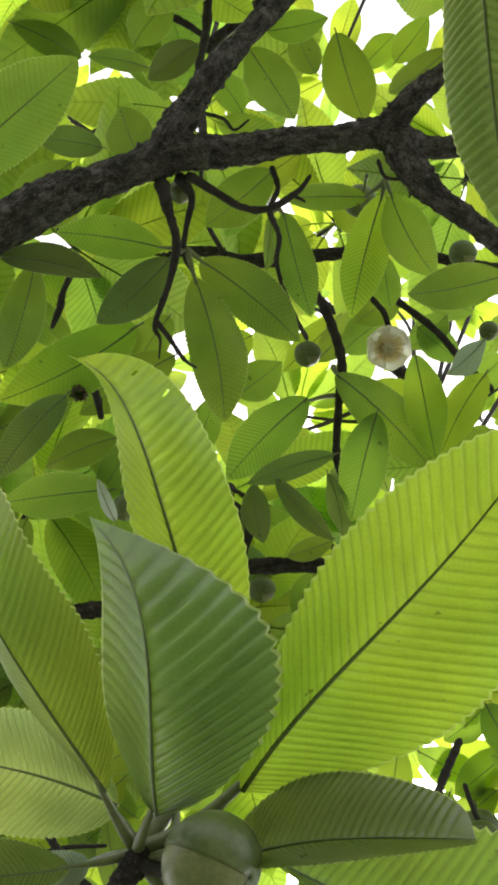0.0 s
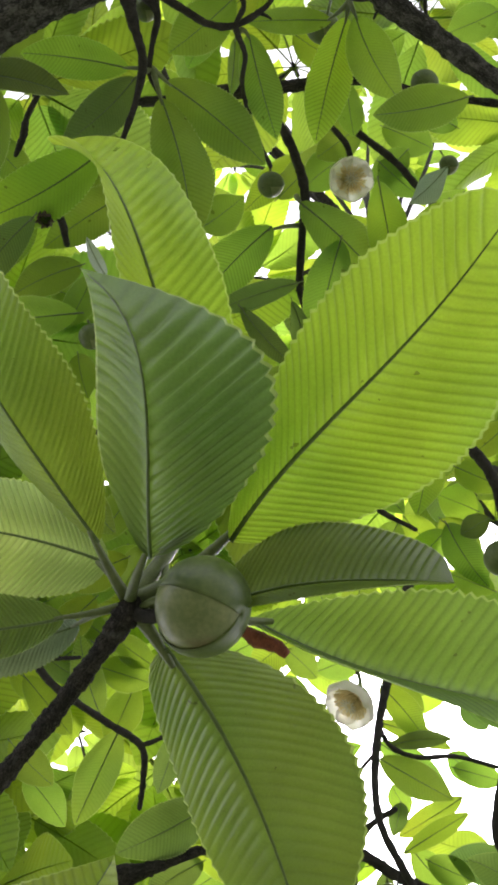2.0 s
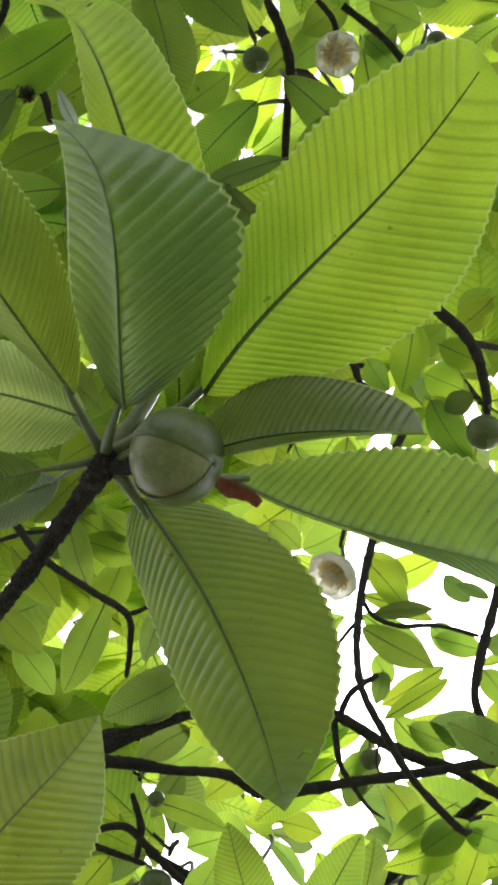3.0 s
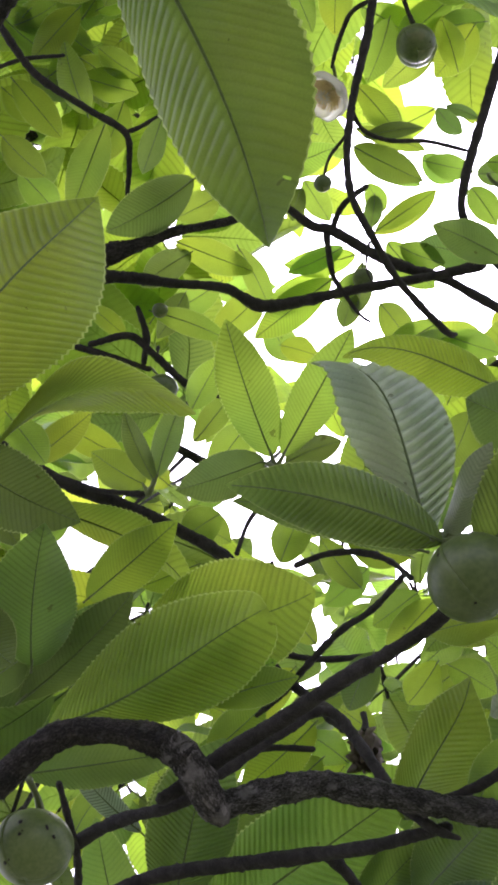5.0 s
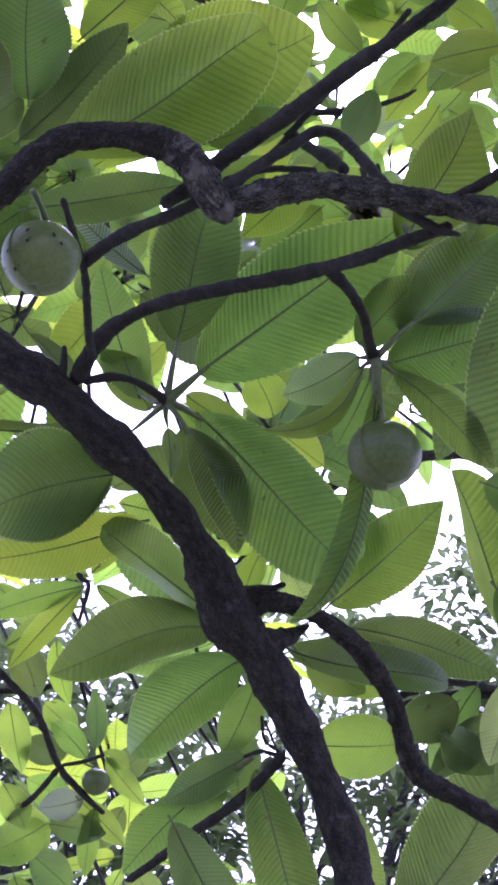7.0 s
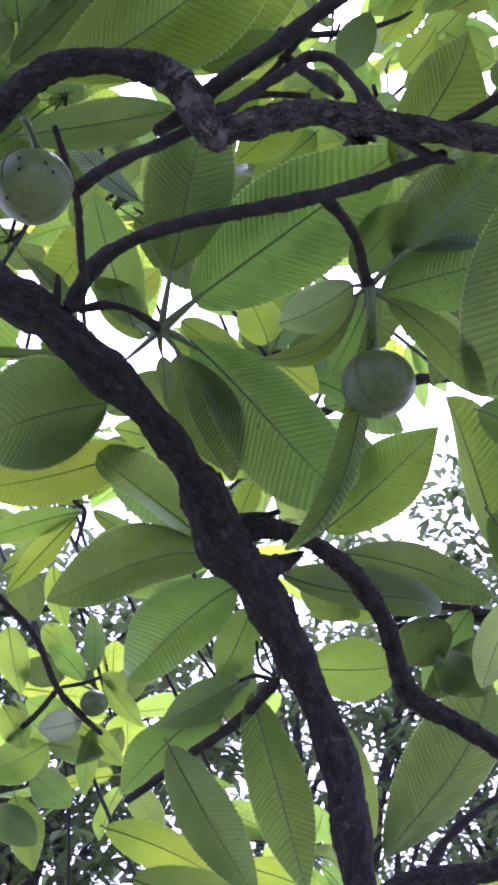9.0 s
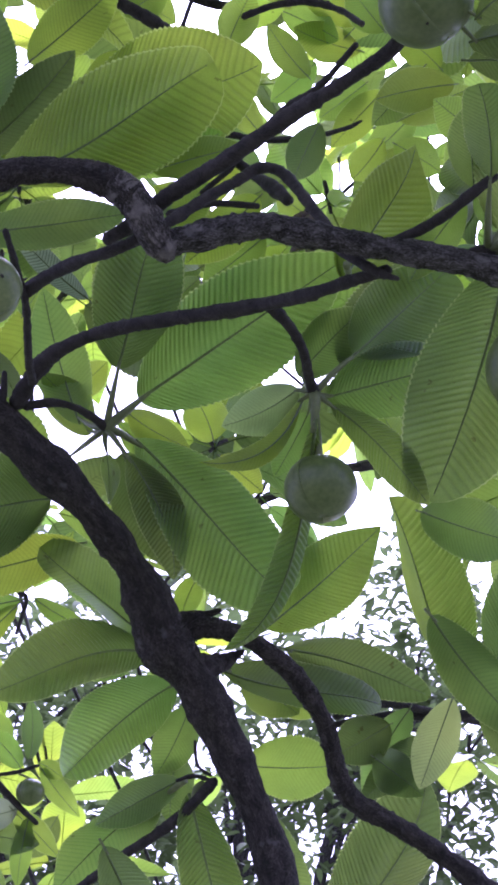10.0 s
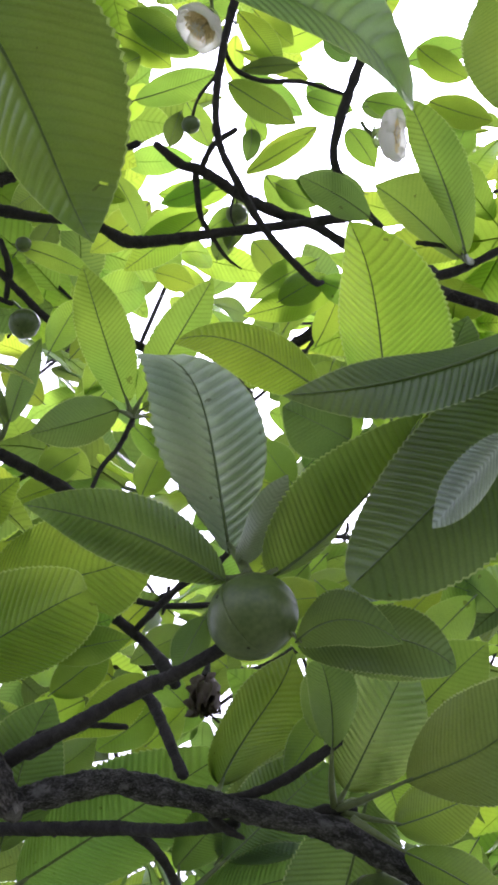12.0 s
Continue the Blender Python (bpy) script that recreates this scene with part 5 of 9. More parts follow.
leaf(middle_shoot, (0.351, 1.231, 2.586), (0.434, 1.225, 2.605), 0.030, (0.090, -0.757, -0.648), mat=BRIGHT, bend=0.03, side=0.043, fold=4, twist=-12, blunt=0.30191221351591213)
leaf(middle_shoot, (0.439, 1.082, 2.515), (0.517, 0.995, 2.523), 0.068, (-0.439, -0.464, -0.770), bend=0.07, fold=8, twist=12, fine=True, blunt=0.29222781934583864)
leaf(middle_shoot, (0.443, 0.900, 2.475), (0.393, 0.997, 2.458), 0.053, (0.774, 0.473, 0.420), mat=SHEEN, bend=0.01, fold=6, twist=-13, fine=True, blunt=0.2827494534239581, deep=3, veins=22)

right_shoot = thing("leafy_branch", (0.626, 0.934, 2.772), "overhanging shoot of dark ribbed leaves", "branch", "branches of the tree")
limb(right_shoot, [(0.710, 0.920, 2.782, 0.0114), (0.586, 0.934, 2.707, 0.0094), (0.533, 0.950, 2.668, 0.0076)], "stem")
# added behind the long blade that follows, to keep it in shade
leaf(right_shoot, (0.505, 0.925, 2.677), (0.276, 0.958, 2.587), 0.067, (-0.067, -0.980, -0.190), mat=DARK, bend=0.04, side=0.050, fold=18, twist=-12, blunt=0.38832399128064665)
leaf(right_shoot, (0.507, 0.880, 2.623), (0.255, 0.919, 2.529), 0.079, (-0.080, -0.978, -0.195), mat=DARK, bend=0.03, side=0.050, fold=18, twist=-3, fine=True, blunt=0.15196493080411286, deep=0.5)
leaf(right_shoot, (0.407, 1.211, 2.826), (0.354, 1.025, 2.982), 0.197, (-0.310, -0.525, -0.792), mat=BRIGHT, bend=-0.058, fold=40.000, twist=17.466, fine=True, blunt=0.767, side=0.053, hook=0.068, droop=0.312)
leaf(right_shoot, (0.312, 1.134, 2.809), (0.140, 1.113, 2.889), 0.078, (-0.091, -0.939, -0.332), mat=BRIGHT, bend=0.069, fold=1.809, twist=0.207, fine=True, blunt=0.768, side=-0.016, hook=0.088, droop=-0.212)
leaf(right_shoot, (0.344, 1.139, 2.733), (0.268, 1.118, 2.756), 0.080, (-0.055, -0.639, -0.767), mat=DARK, bend=0.05, side=-0.008, fold=4, twist=-5, blunt=0.2776610194002868)
leaf(right_shoot, (0.363, 1.174, 2.835), (0.319, 1.192, 2.791), 0.052, (0.197, -0.813, -0.548), mat=BRIGHT, bend=0.05, side=0.044, fold=13, twist=3, blunt=0.34670188703997296)
leaf(right_shoot, (0.514, 1.204, 3.210), (0.398, 1.149, 3.303), 0.131, (-0.669, 0.163, -0.725), hub=(0.529, 1.205, 3.202), bend=-0.003, side=0.008, fold=13.833, twist=1.239, blunt=0.206, hook=0.019, droop=0.061)
leaf(right_shoot, (0.390, 1.194, 3.281), (0.286, 1.161, 3.324), 0.057, (-0.166, -0.544, -0.822), mat=DARK, bend=0.05, side=-0.034, fold=7, twist=4, blunt=0.39867464888343496)
leaf(right_shoot, (0.505, 1.144, 3.125), (0.423, 1.010, 3.280), 0.080, (-0.646, -0.390, -0.656), hub=(0.529, 1.205, 3.202), bend=0.077, side=-0.008, fold=25.194, twist=-4.335, blunt=0.891, hook=-0.027, droop=0.024)
leaf(right_shoot, (0.497, 0.780, 3.174), (0.500, 0.909, 3.070), 0.105, (-0.181, -0.616, -0.766), bend=0.07, side=0.025, fold=5, twist=-11, blunt=0.48072212157365335)
leaf(right_shoot, (0.459, 1.075, 3.582), (0.538, 1.103, 3.548), 0.051, (-0.204, -0.448, -0.870), mat=BRIGHT, bend=0.02, side=-0.044, fold=11, twist=9, blunt=0.36302586066816867)
leaf(right_shoot, (0.482, 1.135, 3.529), (0.579, 1.149, 3.508), 0.051, (-0.128, -0.446, -0.886), mat=BRIGHT, bend=0.02, side=-0.020, fold=4, twist=-7, blunt=0.5241012527772129)
leaf(right_shoot, (0.388, 1.141, 3.526), (0.463, 1.138, 3.496), 0.043, (-0.345, -0.457, -0.820), bend=0.04, side=0.025, fold=9, twist=-7, blunt=0.24826407280599713)
limb(right_shoot, [(0.480, 1.223, 3.187, 0.0078), (0.518, 1.212, 3.196, 0.0062), (0.570, 1.188, 3.216, 0.0054), (0.644, 1.148, 3.249, 0.0070)], "branch")
limb(right_shoot, [(0.456, 1.200, 3.234, 0.0039), (0.504, 1.203, 3.231, 0.0035), (0.525, 1.205, 3.202, 0.0035)], "twig")
flower((0.415, 1.129, 3.403), 0.0359, (1.300, -0.400, -0.350), "open white flower with yellow heart, seen from beneath", stalk=(0.373, 1.117, 3.415))

elbow_limb = thing("leafy_branch", (-0.279, 1.437, 2.412), "crooked grey-brown limb with a sharp elbow and lichen", "branch", "branches of the tree")
limb(elbow_limb, [(-0.295, 1.464, 2.409, 0.0171), (-0.241, 1.428, 2.441, 0.0158), (-0.205, 1.403, 2.455, 0.0149), (-0.175, 1.378, 2.471, 0.0145), (-0.141, 1.367, 2.486, 0.0145), (-0.101, 1.361, 2.485, 0.0141), (-0.067, 1.360, 2.479, 0.0149), (-0.036, 1.366, 2.472, 0.0166), (-0.017, 1.371, 2.456, 0.0177)], "limb", rough=0.27, mat=BARK)
limb(elbow_limb, [(-0.036, 1.366, 2.472, 0.0166), (-0.017, 1.371, 2.456, 0.0177), (-0.003, 1.385, 2.439, 0.0177), (0.010, 1.398, 2.423, 0.0158), (0.0155, 1.402, 2.417, 0.0142), (0.018, 1.405, 2.414, 0.0115)], "limb", rough=0.27, mat=LICHEN)
limb(elbow_limb, [(0.000, 1.392, 2.436, 0.0135), (0.014, 1.399, 2.427, 0.0155), (0.035, 1.402, 2.434, 0.0150), (0.075, 1.398, 2.446, 0.0148), (0.115, 1.401, 2.459, 0.0143), (0.155, 1.405, 2.455, 0.0143), (0.201, 1.409, 2.450, 0.0143), (0.246, 1.413, 2.444, 0.0137), (0.293, 1.417, 2.440, 0.0137), (0.361, 1.425, 2.430, 0.0143), (0.435, 1.445, 2.404, 0.0157), (0.504, 1.466, 2.378, 0.0169), (0.590, 1.494, 2.343, 0.0183)], "limb", rough=0.27, mat=LIT_GREY_BARK)
limb(elbow_limb, [(-0.162, 1.478, 2.523, 0.0037), (-0.153, 1.513, 2.510, 0.0043), (-0.143, 1.562, 2.496, 0.0047), (-0.146, 1.650, 2.497, 0.0053), (-0.150, 1.727, 2.528, 0.0056)], "twig")
limb(elbow_limb, [(-0.143, 1.553, 2.508, 0.0082), (-0.115, 1.521, 2.500, 0.0078), (-0.080, 1.483, 2.483, 0.0072), (-0.042, 1.448, 2.464, 0.0065), (-0.012, 1.426, 2.460, 0.0064)], "branch")
limb(elbow_limb, [(0.012, 1.470, 2.534, 0.0067), (0.058, 1.463, 2.575, 0.0068), (0.089, 1.458, 2.598, 0.0062), (0.115, 1.454, 2.619, 0.0063), (0.140, 1.456, 2.617, 0.0069), (0.162, 1.445, 2.566, 0.0067), (0.188, 1.435, 2.497, 0.0071)], "branch")
limb(elbow_limb, [(0.014, 1.495, 2.582, 0.0044), (0.059, 1.487, 2.593, 0.0044), (0.116, 1.494, 2.601, 0.0038)], "twig")
limb(elbow_limb, [(0.194, 1.446, 2.483, 0.0059), (0.226, 1.438, 2.445, 0.0058), (0.242, 1.436, 2.431, 0.0052), (0.257, 1.432, 2.421, 0.0023)], "twig")
fruit((-0.180, 1.497, 2.449), 0.0426, (-0.100, 0.100, -1.000), "large pale green fruit with dark spots", stalk=(-0.188, 1.439, 2.492), spotted=True)

lower_limb = thing("leafy_branch", (0.234, 2.307, 1.869), "thick dark rough-barked limb rising to a fork", "branch", "branches of the tree")
limb(lower_limb, [(-0.388, 1.729, 2.607, 0.0321), (-0.315, 1.743, 2.572, 0.0312), (-0.256, 1.756, 2.540, 0.0297), (-0.199, 1.777, 2.513, 0.0286), (-0.144, 1.825, 2.485, 0.0275), (-0.085, 1.883, 2.460, 0.0262), (-0.032, 1.957, 2.430, 0.0279), (0.002, 2.012, 2.392, 0.0308), (0.024, 2.052, 2.357, 0.0351), (0.063, 2.088, 2.327, 0.0285), (0.105, 2.144, 2.273, 0.0252), (0.136, 2.181, 2.225, 0.0260), (0.163, 2.210, 2.172, 0.0258), (0.185, 2.233, 2.110, 0.0263), (0.194, 2.241, 2.035, 0.0242), (0.207, 2.271, 1.964, 0.0247), (0.234, 2.307, 1.869, 0.0268)], "limb", rough=0.15, knots=0.22)
limb(lower_limb, [(0.031, 2.037, 2.378, 0.0170), (0.055, 2.038, 2.391, 0.0120), (0.077, 2.043, 2.401, 0.0062), (0.095, 2.039, 2.406, 0.0040)], "stub")
limb(lower_limb, [(0.059, 2.079, 2.335, 0.0230), (0.084, 2.094, 2.350, 0.0170), (0.110, 2.105, 2.370, 0.0095), (0.131, 2.098, 2.380, 0.0022)], "stub")
limb(lower_limb, [(0.030, 2.055, 2.367, 0.0190), (0.069, 2.045, 2.382, 0.0142), (0.110, 2.064, 2.389, 0.0128), (0.144, 2.090, 2.389, 0.0120), (0.202, 2.151, 2.378, 0.0143), (0.250, 2.224, 2.349, 0.0137), (0.269, 2.271, 2.321, 0.0147), (0.286, 2.319, 2.292, 0.0157), (0.316, 2.355, 2.279, 0.0158), (0.373, 2.391, 2.266, 0.0151), (0.445, 2.435, 2.242, 0.0153), (0.569, 2.506, 2.185, 0.0171)], "branch")
limb(lower_limb, [(-0.171, 1.766, 2.527, 0.0120), (-0.151, 1.730, 2.541, 0.0112), (-0.126, 1.706, 2.556, 0.0097), (-0.083, 1.677, 2.560, 0.0089), (-0.034, 1.647, 2.551, 0.0088), (0.014, 1.619, 2.537, 0.0089), (0.066, 1.592, 2.523, 0.0091), (0.117, 1.565, 2.510, 0.0089), (0.169, 1.514, 2.477, 0.0077), (0.212, 1.469, 2.454, 0.0065), (0.249, 1.440, 2.442, 0.0058)], "branch")
limb(lower_limb, [(0.132, 1.557, 2.504, 0.0076), (0.157, 1.585, 2.501, 0.0064), (0.177, 1.625, 2.498, 0.0059), (0.187, 1.671, 2.504, 0.0060), (0.195, 1.697, 2.503, 0.0075), (0.198, 1.704, 2.494, 0.0068)], "branch")
limb(lower_limb, [(-0.160, 1.768, 2.524, 0.0064), (-0.129, 1.772, 2.535, 0.0053), (-0.102, 1.783, 2.539, 0.0050), (-0.078, 1.806, 2.542, 0.0054), (-0.062, 1.821, 2.539, 0.0073)], "branch")
limb(lower_limb, [(-0.189, 1.763, 2.514, 0.0049), (-0.187, 1.746, 2.536, 0.0049), (-0.187, 1.736, 2.550, 0.0039)], "stub")
limb(lower_limb, [(-0.113, 2.359, 2.127, 0.0056), (-0.073, 2.341, 2.149, 0.0064), (-0.033, 2.303, 2.166, 0.0067), (0.014, 2.274, 2.186, 0.0074), (0.057, 2.234, 2.205, 0.0078), (0.095, 2.190, 2.229, 0.0077)], "branch")
limb(lower_limb, [(0.045, 2.190, 2.229, 0.0023), (0.068, 2.186, 2.235, 0.0031), (0.095, 2.190, 2.229, 0.0031)], "twig")
limb(lower_limb, [(0.068, 2.175, 2.281, 0.0023), (0.072, 2.176, 2.247, 0.0023), (0.091, 2.185, 2.235, 0.0023)], "twig")
fruit((0.205, 1.747, 2.390), 0.0439, (0.030, 0.050, -1.000), "round green fruit hanging on a straight stalk", stalk=(0.197, 1.704, 2.494))
# second leaf added behind the next, to shade it from the sky
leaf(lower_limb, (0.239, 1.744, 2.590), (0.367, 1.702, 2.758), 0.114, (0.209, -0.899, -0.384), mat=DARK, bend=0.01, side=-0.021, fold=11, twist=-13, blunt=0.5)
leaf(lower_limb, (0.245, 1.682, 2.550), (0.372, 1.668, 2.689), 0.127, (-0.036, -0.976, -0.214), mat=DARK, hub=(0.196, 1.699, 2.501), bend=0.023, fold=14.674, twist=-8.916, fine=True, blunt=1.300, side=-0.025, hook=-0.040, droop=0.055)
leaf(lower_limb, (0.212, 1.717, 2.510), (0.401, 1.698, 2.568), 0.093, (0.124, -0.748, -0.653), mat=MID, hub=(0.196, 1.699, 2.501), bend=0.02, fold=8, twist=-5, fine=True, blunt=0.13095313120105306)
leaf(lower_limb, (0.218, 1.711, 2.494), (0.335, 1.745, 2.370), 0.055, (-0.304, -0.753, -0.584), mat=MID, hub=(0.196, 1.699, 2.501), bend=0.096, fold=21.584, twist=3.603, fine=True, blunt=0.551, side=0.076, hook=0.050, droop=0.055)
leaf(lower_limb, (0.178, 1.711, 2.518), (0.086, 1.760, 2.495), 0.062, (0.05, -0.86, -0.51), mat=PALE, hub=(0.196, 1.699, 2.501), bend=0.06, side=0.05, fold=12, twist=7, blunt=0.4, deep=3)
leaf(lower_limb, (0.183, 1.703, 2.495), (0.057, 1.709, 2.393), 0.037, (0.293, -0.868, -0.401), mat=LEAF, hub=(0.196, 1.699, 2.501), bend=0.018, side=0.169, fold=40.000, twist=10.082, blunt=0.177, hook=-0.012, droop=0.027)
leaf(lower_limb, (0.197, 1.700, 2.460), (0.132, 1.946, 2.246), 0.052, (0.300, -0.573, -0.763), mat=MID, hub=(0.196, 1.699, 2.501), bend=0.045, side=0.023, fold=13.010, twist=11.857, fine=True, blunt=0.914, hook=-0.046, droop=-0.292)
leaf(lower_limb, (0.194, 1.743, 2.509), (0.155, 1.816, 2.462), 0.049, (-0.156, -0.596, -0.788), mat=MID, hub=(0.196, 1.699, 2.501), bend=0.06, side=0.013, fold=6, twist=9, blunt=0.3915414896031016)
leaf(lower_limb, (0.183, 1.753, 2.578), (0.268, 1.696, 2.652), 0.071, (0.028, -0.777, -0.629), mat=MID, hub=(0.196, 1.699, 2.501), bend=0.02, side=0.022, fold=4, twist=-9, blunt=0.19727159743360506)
# cover leaf added above the next one, which it darkens
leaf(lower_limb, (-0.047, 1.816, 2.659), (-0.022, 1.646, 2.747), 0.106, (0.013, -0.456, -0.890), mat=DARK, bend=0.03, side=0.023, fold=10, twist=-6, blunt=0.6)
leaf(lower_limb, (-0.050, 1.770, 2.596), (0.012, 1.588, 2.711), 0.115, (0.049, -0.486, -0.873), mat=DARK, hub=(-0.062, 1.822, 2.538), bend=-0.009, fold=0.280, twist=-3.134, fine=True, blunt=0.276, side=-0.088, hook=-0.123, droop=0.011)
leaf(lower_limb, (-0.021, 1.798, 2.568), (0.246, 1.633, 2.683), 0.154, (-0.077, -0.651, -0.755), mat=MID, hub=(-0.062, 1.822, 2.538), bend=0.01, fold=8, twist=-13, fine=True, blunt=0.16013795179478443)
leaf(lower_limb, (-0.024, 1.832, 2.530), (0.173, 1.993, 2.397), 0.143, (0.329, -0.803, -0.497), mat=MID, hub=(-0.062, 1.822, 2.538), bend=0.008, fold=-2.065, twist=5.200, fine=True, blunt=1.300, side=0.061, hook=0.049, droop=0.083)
# added behind the next leaf and widened to shade all of it
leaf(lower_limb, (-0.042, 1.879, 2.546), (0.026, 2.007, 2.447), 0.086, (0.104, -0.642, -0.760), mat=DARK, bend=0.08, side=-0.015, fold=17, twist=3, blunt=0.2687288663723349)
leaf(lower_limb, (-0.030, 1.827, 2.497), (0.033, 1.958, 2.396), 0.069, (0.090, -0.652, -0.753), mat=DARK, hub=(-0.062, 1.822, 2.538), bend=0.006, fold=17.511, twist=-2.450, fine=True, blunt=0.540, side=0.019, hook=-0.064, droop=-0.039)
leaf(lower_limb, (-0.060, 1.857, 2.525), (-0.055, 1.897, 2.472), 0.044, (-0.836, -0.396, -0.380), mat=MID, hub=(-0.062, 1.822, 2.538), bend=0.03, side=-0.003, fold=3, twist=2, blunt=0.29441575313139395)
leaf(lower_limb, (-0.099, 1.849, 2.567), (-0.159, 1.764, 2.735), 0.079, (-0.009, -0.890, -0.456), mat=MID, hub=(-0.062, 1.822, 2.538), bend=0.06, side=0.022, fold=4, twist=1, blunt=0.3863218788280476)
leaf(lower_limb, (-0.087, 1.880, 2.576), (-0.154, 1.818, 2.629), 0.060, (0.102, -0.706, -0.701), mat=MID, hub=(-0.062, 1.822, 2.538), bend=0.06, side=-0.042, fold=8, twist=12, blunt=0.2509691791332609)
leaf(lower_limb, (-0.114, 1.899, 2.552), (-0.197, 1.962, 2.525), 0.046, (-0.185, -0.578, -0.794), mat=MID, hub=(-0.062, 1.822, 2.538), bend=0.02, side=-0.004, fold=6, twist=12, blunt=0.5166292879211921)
leaf(lower_limb, (-0.093, 1.733, 2.684), (-0.203, 1.677, 2.767), 0.034, (-0.089, -0.764, -0.639), mat=SHEEN, bend=0.04, side=0.035, fold=8, twist=7, blunt=0.36823691484683546, deep=3.5)
leaf(lower_limb, (0.081, 1.996, 2.672), (0.046, 1.987, 2.757), 0.068, (-0.260, -0.942, -0.215), mat=BRIGHT, bend=0.05, side=-0.044, fold=14, twist=3, blunt=0.46135306599000414)
leaf(lower_limb, (0.090, 2.010, 2.654), (0.154, 2.024, 2.602), 0.057, (-0.245, -0.822, -0.514), mat=BRIGHT, bend=0.07, side=-0.007, fold=8, twist=-13, blunt=0.3802567144901077)
# extra leaf that holds the light off the broad one after it
leaf(lower_limb, (-0.143, 1.988, 2.552), (-0.331, 1.983, 2.477), 0.124, (0.256, -0.768, -0.587), mat=DARK, bend=0.08, side=0.019, fold=3, twist=2, blunt=0.4028941382433904)
leaf(lower_limb, (-0.136, 1.935, 2.509), (-0.310, 1.926, 2.438), 0.184, (0.318, -0.351, -0.881), mat=DARK, bend=0.031, fold=10.811, twist=-6.003, fine=True, blunt=0.697, side=-0.036, hook=-0.016, droop=0.093)
leaf(lower_limb, (-0.105, 2.052, 2.519), (-0.337, 2.077, 2.465), 0.087, (0.059, -0.783, -0.619), mat=BRIGHT, bend=0.03, side=0.037, fold=5, twist=2, blunt=0.3041892602316133)
leaf(lower_limb, (-0.005, 2.077, 2.385), (-0.158, 2.050, 2.510), 0.093, (-0.490, -0.563, -0.665), mat=MID, hub=(0.013, 2.065, 2.356), bend=0.012, side=-0.031, fold=27.527, twist=-0.465, blunt=1.300, hook=-0.047, droop=0.011)
leaf(lower_limb, (0.002, 2.089, 2.367), (-0.238, 2.186, 2.343), 0.114, (-0.199, -0.694, -0.692), mat=MID, hub=(0.021, 2.070, 2.351), bend=0.098, side=-0.200, fold=19.430, twist=25.000, fine=True, blunt=0.346, hook=-0.152, droop=-0.090)
leaf(lower_limb, (0.040, 2.123, 2.342), (-0.119, 2.261, 2.253), 0.126, (-0.064, -0.602, -0.796), mat=MID, hub=(0.051, 2.092, 2.338), bend=-0.001, fold=28.851, twist=-5.876, fine=True, blunt=0.992, side=-0.078, hook=-0.032, droop=-0.120)
leaf(lower_limb, (0.060, 2.189, 2.344), (0.013, 2.270, 2.272), 0.064, (-0.114, -0.698, -0.707), mat=MID, bend=0.04, side=0.030, fold=5, twist=9, blunt=0.17642171175375618)
# small leaf added behind the next to put it in shade
leaf(lower_limb, (0.040, 2.291, 2.278), (-0.062, 2.327, 2.233), 0.049, (-0.069, -0.857, -0.511), mat=DARK, bend=0.04, side=0.030, fold=3, twist=-9, blunt=0.427848594722145)
leaf(lower_limb, (0.049, 2.226, 2.248), (-0.065, 2.246, 2.187), 0.059, (0.081, -0.896, -0.436), mat=DARK, bend=0.06, side=-0.006, fold=13, twist=-8, blunt=0.2645444323074656)
leaf(lower_limb, (0.018, 2.269, 2.242), (-0.127, 2.389, 2.147), 0.099, (0.085, -0.553, -0.829), mat=MID, hub=(0.056, 2.208, 2.239), bend=0.048, side=-0.020, fold=-7.114, twist=14.523, blunt=0.000, hook=-0.003, droop=-0.003)
leaf(lower_limb, (0.044, 2.259, 2.303), (0.037, 2.337, 2.235), 0.065, (-0.024, -0.656, -0.755), mat=DARK, bend=0.07, side=-0.032, fold=7, twist=-14, blunt=0.34136504440078963)
# hidden leaf added to shadow the drooping one that follows
leaf(lower_limb, (-0.043, 2.291, 2.164), (0.066, 2.407, 2.017), 0.065, (0.131, -0.825, -0.550), mat=DARK, bend=0.05, side=0.004, fold=9, twist=-9, blunt=0.3490727692035491)
leaf(lower_limb, (-0.049, 2.217, 2.145), (0.074, 2.348, 1.980), 0.079, (0.133, -0.822, -0.553), mat=DARK, bend=0.03, side=-0.015, fold=3, twist=-5, blunt=0.21141109891402943)
leaf(lower_limb, (0.062, 2.219, 2.225), (0.137, 2.291, 1.971), 0.085, (-0.064, -0.955, -0.290), mat=MID, hub=(0.084, 2.210, 2.236), bend=0.04, fold=8, twist=6, fine=True, blunt=0.21717044791788787)
leaf(lower_limb, (-0.148, 2.431, 2.115), (0.016, 2.476, 2.061), 0.067, (0.122, -0.912, -0.393), mat=BRIGHT, bend=0.08, side=0.028, fold=12, twist=12, blunt=0.17736772517154892)
leaf(lower_limb, (-0.100, 2.378, 2.020), (0.079, 2.429, 1.997), 0.086, (0.208, -0.904, -0.374), mat=MID, bend=0.06, side=-0.024, fold=9, twist=8, blunt=0.4778374942695981)
leaf(lower_limb, (0.039, 2.463, 2.075), (0.178, 2.492, 2.037), 0.049, (0.085, -0.919, -0.386), mat=BRIGHT, bend=0.05, side=0.026, fold=10, twist=1, blunt=0.41544056219508096)
leaf(lower_limb, (0.066, 2.076, 2.489), (0.043, 2.107, 2.437), 0.040, (0.027, -0.851, -0.524), mat=BRIGHT, bend=0.02, side=-0.043, fold=4, twist=-4, blunt=0.43903943428199343)
